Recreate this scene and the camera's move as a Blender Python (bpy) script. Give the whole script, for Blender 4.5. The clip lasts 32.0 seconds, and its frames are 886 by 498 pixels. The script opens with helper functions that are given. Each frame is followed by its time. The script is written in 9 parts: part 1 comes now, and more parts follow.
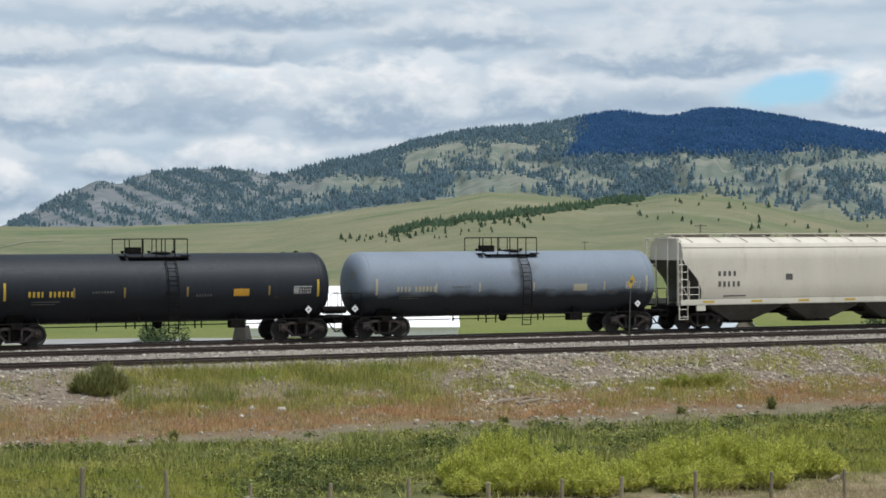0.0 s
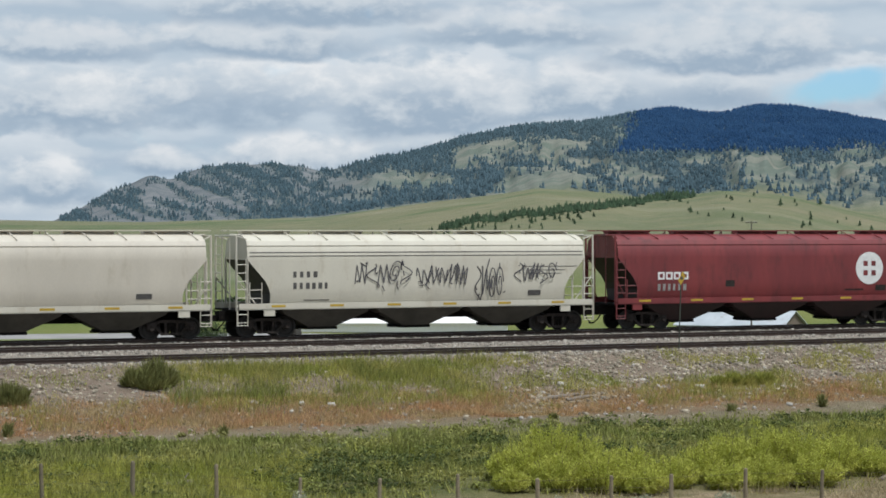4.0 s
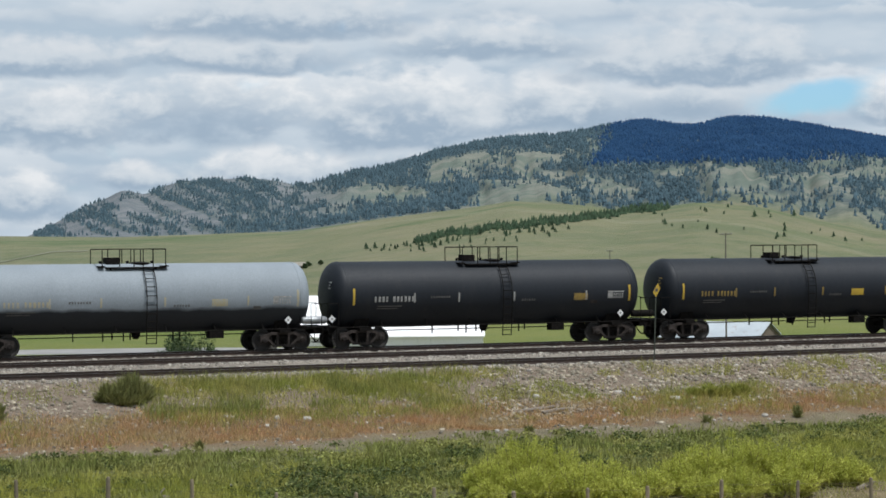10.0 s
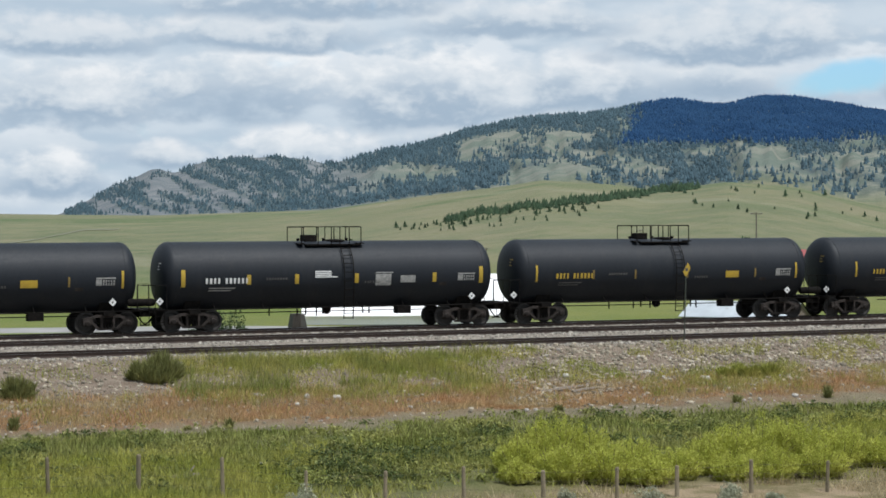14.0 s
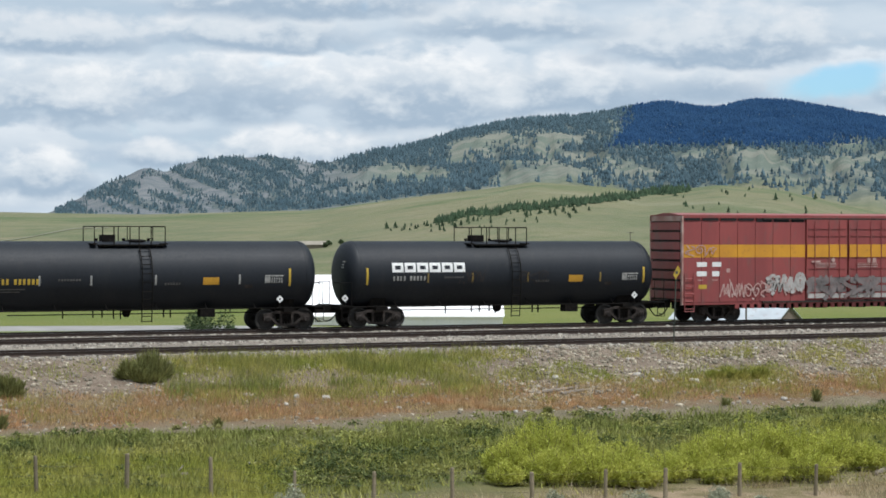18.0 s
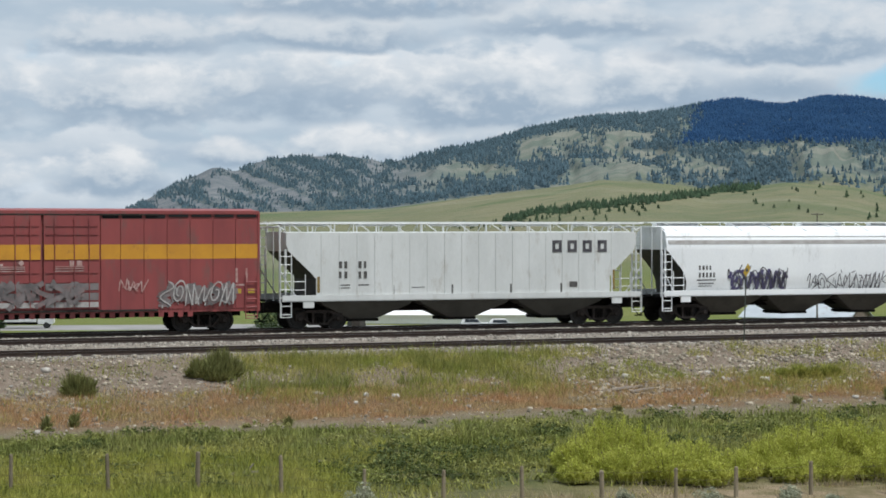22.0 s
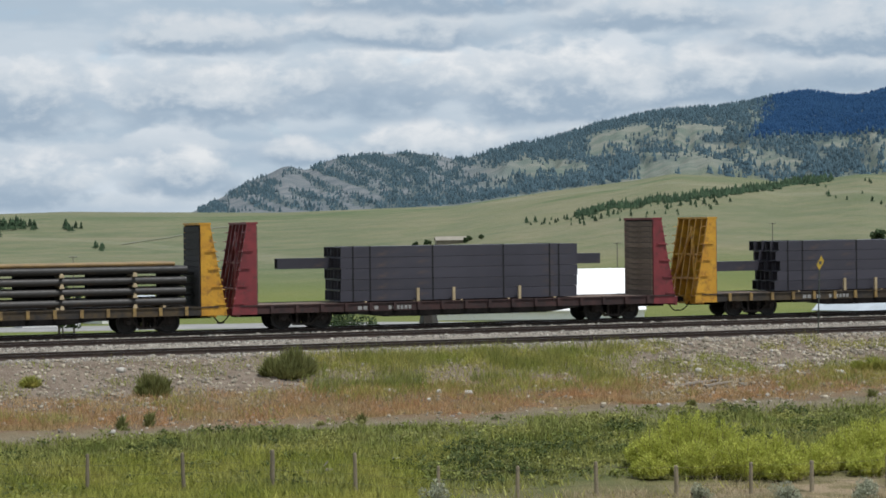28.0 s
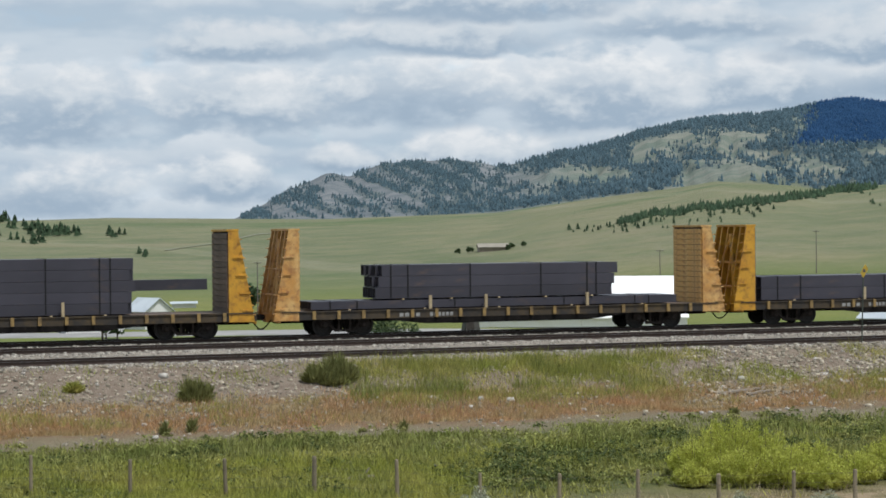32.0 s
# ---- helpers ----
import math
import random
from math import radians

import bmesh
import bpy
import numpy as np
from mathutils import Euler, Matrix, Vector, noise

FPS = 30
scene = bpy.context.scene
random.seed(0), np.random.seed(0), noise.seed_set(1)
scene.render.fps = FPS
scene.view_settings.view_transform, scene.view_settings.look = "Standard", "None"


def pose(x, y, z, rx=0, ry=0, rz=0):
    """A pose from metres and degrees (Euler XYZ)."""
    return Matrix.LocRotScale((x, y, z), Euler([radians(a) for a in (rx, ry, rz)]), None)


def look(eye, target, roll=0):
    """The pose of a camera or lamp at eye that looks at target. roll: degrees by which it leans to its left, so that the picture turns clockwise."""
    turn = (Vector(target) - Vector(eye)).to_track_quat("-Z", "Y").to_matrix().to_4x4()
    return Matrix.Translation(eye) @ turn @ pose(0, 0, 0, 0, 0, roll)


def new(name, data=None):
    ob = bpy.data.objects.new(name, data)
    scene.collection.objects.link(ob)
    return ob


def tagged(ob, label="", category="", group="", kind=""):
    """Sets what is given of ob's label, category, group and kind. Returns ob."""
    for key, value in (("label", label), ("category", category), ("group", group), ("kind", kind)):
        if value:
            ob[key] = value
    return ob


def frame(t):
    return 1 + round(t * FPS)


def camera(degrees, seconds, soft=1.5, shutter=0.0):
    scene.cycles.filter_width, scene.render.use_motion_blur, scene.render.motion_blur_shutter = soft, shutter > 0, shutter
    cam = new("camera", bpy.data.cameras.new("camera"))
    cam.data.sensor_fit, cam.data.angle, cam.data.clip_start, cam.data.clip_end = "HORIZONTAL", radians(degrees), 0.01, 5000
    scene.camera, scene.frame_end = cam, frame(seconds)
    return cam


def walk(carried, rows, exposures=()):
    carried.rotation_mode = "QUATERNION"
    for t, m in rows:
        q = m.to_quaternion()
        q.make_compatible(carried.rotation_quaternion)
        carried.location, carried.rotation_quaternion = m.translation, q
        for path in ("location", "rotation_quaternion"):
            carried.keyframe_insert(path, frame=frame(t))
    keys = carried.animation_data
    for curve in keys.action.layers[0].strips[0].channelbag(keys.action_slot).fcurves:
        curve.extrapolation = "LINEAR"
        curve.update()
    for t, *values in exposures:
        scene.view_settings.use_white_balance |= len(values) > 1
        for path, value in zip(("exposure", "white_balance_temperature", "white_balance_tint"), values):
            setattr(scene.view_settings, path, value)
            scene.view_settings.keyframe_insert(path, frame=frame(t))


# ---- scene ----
# The camera stands at one spot by the road and pans by hand.
EYE_Z = 4.38
cam = camera(23.927, 32.0, 1.7)
# seconds, bearing to the right of the track's normal, tilt, lean
PATH = [
    (0, 24.719, -0.217, -0.257), (0.5, 24.234, -0.317, -0.307), (1, 23.341, -0.402, -0.425), (1.5, 23.358, -0.360, -0.374),
    (2, 23.335, -0.281, -0.164), (2.5, 22.940, -0.340, -0.078), (3, 23.228, -0.383, -0.040), (3.5, 23.295, -0.369, -0.000),
    (5.5, 23.414, -0.118, -0.469), (6, 23.193, -0.087, -0.537), (6.5, 23.161, -0.054, -0.660), (7, 23.362, -0.015, -0.812),
    (7.5, 23.942, 0.062, -0.897), (8, 23.601, 0.023, -1.004), (8.5, 23.852, -0.006, -0.614), (9, 23.850, 0.054, -0.436),
    (9.5, 23.951, 0.043, -0.389), (10, 24.039, 0.037, -0.399), (10.5, 24.120, -0.010, -0.225), (11, 23.924, -0.107, -0.173),
    (11.5, 23.821, -0.186, -0.137), (12, 23.686, -0.229, -0.143), (12.5, 23.696, -0.298, -0.267), (13, 23.605, -0.352, -0.328),
    (13.5, 23.337, -0.437, -0.222), (15.5, 23.028, -0.631, -0.403), (16, 23.424, -0.470, -0.336), (16.5, 23.766, -0.461, -0.223),
    (17, 23.648, -0.470, 0.008), (17.5, 23.441, -0.447, 0.158), (18, 23.482, -0.504, 0.128), (18.5, 22.994, -0.517, 0.189),
    (19, 22.941, -0.535, 0.188), (19.5, 22.720, -0.537, 0.265), (20, 22.619, -0.567, 0.008), (20.5, 22.433, -0.517, -0.150),
    (21, 22.471, -0.527, -0.153), (21.5, 21.892, -0.525, -0.143), (22, 21.593, -0.550, -0.043), (22.5, 21.517, -0.493, 0.054),
    (23, 21.654, -0.384, 0.007), (23.5, 21.359, -0.396, -0.152), (24, 21.145, -0.363, -0.188), (24.5, 20.931, -0.387, -0.074),
    (25, 20.646, -0.448, -0.045), (25.5, 20.516, -0.501, -0.038), (27.5, 19.723, -0.620, -0.694), (28, 19.638, -0.633, -0.719),
    (28.5, 19.507, -0.697, -0.606), (29, 19.238, -0.771, -0.625), (29.5, 19.030, -0.747, -0.684), (30, 19.408, -0.674, -0.710),
    (30.5, 19.339, -0.646, -0.705), (31, 19.196, -0.576, -0.601), (31.5, 18.894, -0.460, -0.514), (32, 18.479, -0.431, -0.576),
]
walk(cam, [(t, pose(0, 0, EYE_Z, 90 + tilt, 0, -bearing) @ pose(0, 0, 0, 0, 0, lean)) for t, bearing, tilt, lean in PATH],
     exposures=[(t, stops, 6200.0, 10.0) for t, stops in ((0.0, 0.04), (2.0, 0.03), (3.0, -0.06), (6.0, -0.04), (9.0, -0.04), (11.0, 0.0), (13.0, 0.05), (15.5, 0.12), (18.0, 0.14), (20.0, 0.11), (21.0, 0.0), (22.0, -0.03), (23.0, -0.18), (25.0, -0.26), (28.0, -0.06), (30.0, -0.02), (32.0, -0.02))])
# How far the train has moved to the left (seconds, metres)
TRAVEL = [(0, -204.11), (2, -182.63), (3.5, -166.58), (6, -139.68), (8, -118.16), (10, -96.68), (12, -75.31), (13.5, -59.19), (16, -32.33), (18, -10.78), (20, 10.74), (22, 32.21), (24, 53.81), (25.5, 70.00), (28, 97.06), (30, 118.76), (32, 140.54)]

# ---- light ----
SUN_TURN, SUN_UP = 152.0, 66.0          # bearing from +y towards +x, and height, in degrees
world = bpy.data.worlds.new("sky")
scene.world = world
world.use_nodes = True
wn, wl = world.node_tree.nodes, world.node_tree.links
wn.clear()


def wmath(op, a, b=None, clamp=False):
    n = wn.new("ShaderNodeMath")
    n.operation, n.use_clamp = op, clamp
    for i, v in enumerate((a, b)):
        if v is None:
            continue
        if isinstance(v, (int, float)):
            n.inputs[i].default_value = v
        else:
            wl.new(v, n.inputs[i])
    return n.outputs[0]


def wrange(v, a, b, c=0.0, d=1.0, smooth=True):
    n = wn.new("ShaderNodeMapRange")
    n.interpolation_type = "SMOOTHSTEP" if smooth else "LINEAR"
    wl.new(v, n.inputs[0])
    for i, q in enumerate((a, b, c, d)):
        n.inputs[i + 1].default_value = q
    return n.outputs[0]


def wmix(fac, a, b):
    n = wn.new("ShaderNodeMix")
    n.data_type = "RGBA"
    wl.new(fac, n.inputs[0])
    for i, v in ((6, a), (7, b)):
        if isinstance(v, tuple):
            n.inputs[i].default_value = (*v, 1)
        else:
            wl.new(v, n.inputs[i])
    return n.outputs[2]


def wnoise(vector, scale, detail=8.0, rough=0.55, warp=0.0):
    n = wn.new("ShaderNodeTexNoise")
    wl.new(vector, n.inputs["Vector"])
    n.inputs["Scale"].default_value, n.inputs["Detail"].default_value = scale, detail
    n.inputs["Roughness"].default_value, n.inputs["Distortion"].default_value = rough, warp
    return n.outputs[0]


sky = wn.new("ShaderNodeTexSky")
sky.sky_type, sky.sun_disc = "NISHITA", False
sky.sun_elevation, sky.sun_rotation = radians(SUN_UP), radians(SUN_TURN)
sky.air_density, sky.dust_density = 1.0, 0.6
coords = wn.new("ShaderNodeTexCoord")
split = wn.new("ShaderNodeSeparateXYZ")
wl.new(coords.outputs["Generated"], split.inputs[0])
flat = wmath("SQRT", wmath("ADD", wmath("MULTIPLY", split.outputs[0], split.outputs[0]), wmath("MULTIPLY", split.outputs[1], split.outputs[1])))
bearing = wmath("MULTIPLY", wmath("ARCTAN2", split.outputs[0], split.outputs[1]), 57.2958)
height = wmath("MULTIPLY", wmath("ARCTAN2", split.outputs[2], flat), 57.2958)


def cloud_space(sx, sz, ox=0.0, oz=0.0):
    n = wn.new("ShaderNodeCombineXYZ")
    wl.new(wmath("MULTIPLY", wmath("ADD", bearing, ox), sx), n.inputs[0])
    wl.new(wmath("MULTIPLY", wmath("ADD", height, oz), sz), n.inputs[1])
    return n.outputs[0]


# Broken cumulus: lit puffs above flat, grey-blue bases, with thin places where the blue shows
def billow(vector, scale, smooth=0.6):
    n = wn.new("ShaderNodeTexVoronoi")
    n.feature = "SMOOTH_F1"
    wl.new(vector, n.inputs["Vector"])
    n.inputs["Scale"].default_value, n.inputs["Smoothness"].default_value = scale, smooth
    n.inputs["Detail"].default_value, n.inputs["Roughness"].default_value = 3.0, 0.55
    return wmath("SUBTRACT", 1.0, n.outputs["Distance"])


def density(dz):
    """Cloud thickness at a place dz degrees higher."""
    broad = wnoise(cloud_space(0.085, 0.44, 3.0, 0.55 + dz), 1.0, 4.0, 0.45, 0.25)
    heap = billow(cloud_space(0.17, 0.58, 7.0, 1.4 + dz), 1.0)
    fluff = wnoise(cloud_space(0.7, 1.5, 11.0, 2.0 + dz), 1.0, 6.0, 0.6)
    return wmath("ADD", wmath("MULTIPLY", broad, 0.62), wmath("ADD", wmath("MULTIPLY", heap, 0.27), wmath("MULTIPLY", fluff, 0.11)))


masses, masses_up, masses_top = density(0.0), density(0.32), density(0.85)
puffs = wnoise(cloud_space(0.55, 0.95, 11.0, 2.0), 1.0, 7.0, 0.55, 0.25)
veil = wnoise(cloud_space(0.06, 0.5, 40.0, 7.0), 1.0, 4.0, 0.5)
lit = wmath("ADD", wmath("MULTIPLY", wmath("SUBTRACT", masses, masses_up), 3.4), wmath("MULTIPLY", wmath("SUBTRACT", masses, masses_top), 2.2))
lit = wmath("ADD", lit, wmath("MULTIPLY", wmath("SUBTRACT", veil, 0.5), 0.5))
shade = wrange(lit, -0.52, 0.34)
cloud = wmix(shade, (0.45, 0.57, 0.68), (0.74, 0.805, 0.85))
bright = wrange(wmath("ADD", lit, wmath("MULTIPLY", wmath("SUBTRACT", masses, 0.52), 1.2)), 0.20, 0.75)
cloud = wmix(bright, cloud, (0.96, 1.0, 1.02))
# the clear gap beside the summit
gap_x = wrange(wmath("ABSOLUTE", wmath("SUBTRACT", bearing, 34.2)), 0.4, 2.6, 1.0, 0.0)
gap_z = wrange(wmath("ABSOLUTE", wmath("SUBTRACT", wmath("SUBTRACT", height, 4.05), wmath("MULTIPLY", wmath("SUBTRACT", bearing, 34.2), 0.16))), 0.1, 0.85, 1.0, 0.0)
gap = wrange(wmath("ADD", wmath("MULTIPLY", gap_x, gap_z), wmath("MULTIPLY", wmath("SUBTRACT", puffs, 0.5), 1.5)), 0.18, 0.95)
cover = wmath("ADD", wmath("MULTIPLY", masses, 0.7), wmath("MULTIPLY", puffs, 0.3))
cover = wmath("SUBTRACT", wmath("ADD", cover, wmath("MULTIPLY", wmath("SUBTRACT", veil, 0.5), 0.3)), wmath("MULTIPLY", gap, 0.04))
cover = wrange(cover, 0.14, 0.33)
blue = wn.new("ShaderNodeMix")
blue.data_type, blue.blend_type = "RGBA", "MULTIPLY"
blue.inputs[0].default_value = 1.0
wl.new(sky.outputs[0], blue.inputs[6])
blue.inputs[7].default_value = (0.090, 0.128, 0.158, 1)
clouded = wmix(cover, blue.outputs[2], cloud)


def cloud_row(under, base, thick, seed, wide=0.12, fill=0.0):
    """A row of cumulus over the sky so far: flat grey base, heaped white top; far rows first."""
    along = wnoise(cloud_space(wide, 0.0, seed * 17.3, 0.0), 1.0, 3.0, 0.5)
    floor = wmath("ADD", wmath("MULTIPLY", wmath("SUBTRACT", wnoise(cloud_space(0.22, 0.0, seed * 9.1 + 50, 0.0), 1.0, 2.0), 0.5), 0.5), base)
    heaps = wnoise(cloud_space(0.5, 1.0, seed * 5.7, seed * 3.1), 1.0, 6.0, 0.54, 0.2)
    heaps = wmath("SUBTRACT", heaps, 0.5)
    depth = wmath("MULTIPLY", wmath("SUBTRACT", along, 0.36 - fill), thick * 3.4)
    depth = wmath("MINIMUM", depth, thick * 1.3)
    rise = wmath("SUBTRACT", height, floor)
    bottom = wrange(wmath("ADD", rise, wmath("MULTIPLY", heaps, 0.22)), -0.12, 0.28)
    top = wrange(wmath("SUBTRACT", wmath("ADD", depth, wmath("MULTIPLY", heaps, thick * 1.7)), rise), 0.0, 0.22 * thick + 0.05)
    inside = wmath("MULTIPLY", bottom, top)
    light = wmath("ADD", wmath("DIVIDE", rise, thick), wmath("MULTIPLY", heaps, 1.3))
    tone = wmix(wrange(light, 0.0, 0.46), (0.42, 0.53, 0.65), (0.74, 0.79, 0.825))
    tone = wmix(wrange(light, 0.32, 0.95), tone, (0.99, 0.995, 0.985))
    return wmix(inside, under, tone)


for base_, thick_, seed_, fill_ in ((0.45, 0.9, 1.0, 0.05), (1.75, 1.25, 2.0, 0.04), (3.35, 1.6, 4.3, 0.12), (6.1, 0.9, 7.4, 0.08), (7.2, 1.1, 8.2, 0.05)):
    clouded = cloud_row(clouded, base_, thick_, seed_, 0.12, fill_)
haze = wn.new("ShaderNodeMix")
haze.data_type = "RGBA"
haze.inputs[0].default_value = 0.5
wl.new(clouded, haze.inputs[6])
haze.inputs[7].default_value = (0.60, 0.685, 0.75, 1)
clouded = haze.outputs[2]
lumps = wmath("SUBTRACT", wnoise(cloud_space(0.42, 0.75, 3.0, 5.0), 1.0, 3.0, 0.5, 0.3), 0.5)
curls = wmath("SUBTRACT", wnoise(cloud_space(1.3, 2.1, 9.0, 2.0), 1.0, 5.0, 0.58, 0.2), 0.5)


def cumulus(under, b, base, wide, thick, bright=1.0):
    """One heaped cloud: rounded, uneven, sunlit top over a flat blue-grey base."""
    dx = wmath("MULTIPLY", wmath("SUBTRACT", bearing, b), 1.0 / wide)
    up = wmath("MULTIPLY", wmath("SUBTRACT", height, base), 1.0 / thick)
    tall = wmath("MAXIMUM", up, wmath("MULTIPLY", up, -2.3))
    body = wmath("SUBTRACT", 1.0, wmath("ADD", wmath("MULTIPLY", dx, dx), wmath("MULTIPLY", tall, tall)))
    body = wmath("ADD", body, wmath("ADD", wmath("MULTIPLY", lumps, 2.6), wmath("MULTIPLY", curls, 1.3)))
    inside = wrange(body, -0.12, 0.85)
    light = wmath("ADD", up, wmath("ADD", wmath("MULTIPLY", lumps, 1.3), wmath("MULTIPLY", curls, 1.1)))
    tone = wmix(wrange(light, -0.15, 0.38), (0.42, 0.52, 0.62), (0.71, 0.765, 0.80))
    tone = wmix(wrange(light, 0.25, 0.85), tone, (0.73 + 0.24 * bright, 0.77 + 0.20 * bright, 0.80 + 0.15 * bright))
    return wmix(inside, under, tone)


# bearing and height of the base, half width and thickness in degrees, brightness of the top; far clouds first
for heap in ((12.6, 1.3, 1.9, 1.2, 0.9), (15.6, 1.9, 1.3, 0.65, 0.5), (8.0, 1.0, 2.6, 1.2, 0.8), (19.4, 1.95, 2.6, 1.15, 0.8), (22.9, 2.2, 1.7, 0.85, 0.8),
             (26.6, 2.75, 2.0, 0.8, 0.9), (30.8, 3.25, 1.1, 0.5, 1.0), (13.0, 3.3, 2.6, 1.9, 0.85), (17.6, 3.55, 2.9, 1.8, 1.0), (22.6, 3.4, 3.3, 2.0, 1.0),
             (27.2, 3.65, 2.9, 1.6, 0.8), (30.6, 3.75, 2.1, 1.1, 0.6), (36.2, 3.75, 1.2, 1.0, 1.0), (7.6, 3.2, 2.9, 1.8, 0.8), (13.0, 5.0, 3.0, 1.0, 0.3),
             (18.4, 5.2, 3.6, 1.0, 0.4), (31.0, 4.95, 4.4, 1.5, 0.35), (25.2, 5.5, 3.4, 1.0, 0.5), (19.5, 6.2, 4.2, 1.3, 0.3)):
    clouded = cumulus(clouded, *heap)
clouded = wmix(wmath("MULTIPLY", gap, 0.92), clouded, blue.outputs[2])
ground_side = wrange(height, -3.0, -0.5)
clouded = wmix(ground_side, (0.16, 0.17, 0.13), clouded)
back = wn.new("ShaderNodeBackground")
wl.new(clouded, back.inputs[0])
back.inputs[1].default_value = 0.88
out = wn.new("ShaderNodeOutputWorld")
wl.new(back.outputs[0], out.inputs[0])

sun_data = bpy.data.lights.new("sun", "SUN")
sun_data.energy, sun_data.angle, sun_data.color = 3.8, radians(0.6), (1.0, 0.98, 0.94)
sun = new("sun", sun_data)
sun_way = Vector((math.sin(radians(SUN_TURN)) * math.cos(radians(SUN_UP)), math.cos(radians(SUN_TURN)) * math.cos(radians(SUN_UP)), math.sin(radians(SUN_UP))))
sun.matrix_world = look(sun_way * 300, (0, 0, 0))
scene.view_settings.exposure = 0.0


# ---- materials ----
def material(name, a, b=None, scale=3.0, rough=0.6, metal=0.0, bump=0.0, fine=40.0, stain=None, stain_amount=0.0, stretch=(1, 1, 1), spread=0.0, island=False, spec=0.5, low=0.38, high=0.62, leaf=0.0):
    """Paint or earth: two tones by a broad noise, a fine grain, stains, relief; spread varies it from piece to piece."""
    m = bpy.data.materials.new(name)
    m.use_nodes = True
    n, l = m.node_tree.nodes, m.node_tree.links
    p = n["Principled BSDF"]
    tc = n.new("ShaderNodeTexCoord")
    mp = n.new("ShaderNodeMapping")
    mp.inputs["Scale"].default_value = stretch
    l.new(tc.outputs["Object"], mp.inputs[0])

    def noise_of(s, detail=5.0, r=0.6):
        t = n.new("ShaderNodeTexNoise")
        t.inputs["Scale"].default_value, t.inputs["Detail"].default_value, t.inputs["Roughness"].default_value = s, detail, r
        l.new(mp.outputs[0], t.inputs["Vector"])
        return t.outputs[0]

    def ranged(v, a0, b0, c0=0.0, d0=1.0):
        t = n.new("ShaderNodeMapRange")
        l.new(v, t.inputs[0])
        for i, q in enumerate((a0, b0, c0, d0)):
            t.inputs[i + 1].default_value = q
        return t.outputs[0]

    def mixed(f, c0, c1, mode="MIX"):
        t = n.new("ShaderNodeMix")
        t.data_type, t.blend_type = "RGBA", mode
        if isinstance(f, float):
            t.inputs[0].default_value = f
        else:
            l.new(f, t.inputs[0])
        for i, v in ((6, c0), (7, c1)):
            if isinstance(v, tuple):
                t.inputs[i].default_value = (*v, 1)
            else:
                l.new(v, t.inputs[i])
        return t.outputs[2]

    broad, grain = noise_of(scale), noise_of(fine, 3.0)
    color = mixed(ranged(broad, low, high), a, b or tuple(c * 0.8 for c in a))
    if stain:
        color = mixed(ranged(noise_of(scale * 2.7, 7.0, 0.7), 0.62 - stain_amount * 0.3, 0.74), color, stain)
    color = mixed(0.35 if rough >= 0.7 else 0.09, color, mixed(ranged(grain, 0.3, 0.7), (0.55, 0.55, 0.55), (1.35, 1.35, 1.35)), "MULTIPLY")
    if spread:
        if island:
            rnd = n.new("ShaderNodeNewGeometry").outputs["Random Per Island"]
        else:
            rnd = n.new("ShaderNodeObjectInfo").outputs["Random"]
        v = ranged(rnd, 0.0, 1.0, 1.0 - spread, 1.0 + spread)
        comb = n.new("ShaderNodeCombineColor")
        for i in range(3):
            l.new(v, comb.inputs[i])
        color = mixed(1.0, color, comb.outputs[0], "MULTIPLY")
    l.new(color, p.inputs["Base Color"])
    l.new(ranged(grain, 0.3, 0.7, max(rough - 0.08, 0.02), min(rough + 0.08, 1.0)), p.inputs["Roughness"])
    p.inputs["Metallic"].default_value = metal
    p.inputs["Specular IOR Level"].default_value = spec
    if leaf:
        p.inputs["Subsurface Weight"].default_value = 0.0
        trans = n.new("ShaderNodeBsdfTranslucent")
        l.new(color, trans.inputs[0])
        mx = n.new("ShaderNodeMixShader")
        mx.inputs[0].default_value = leaf
        l.new(p.outputs[0], mx.inputs[1])
        l.new(trans.outputs[0], mx.inputs[2])
        l.new(mx.outputs[0], n["Material Output"].inputs[0])
    if bump:
        bp = n.new("ShaderNodeBump")
        bp.inputs["Strength"].default_value, bp.inputs["Distance"].default_value = bump, 0.05
        l.new(grain, bp.inputs["Height"])
        l.new(bp.outputs[0], p.inputs["Normal"])
    return m


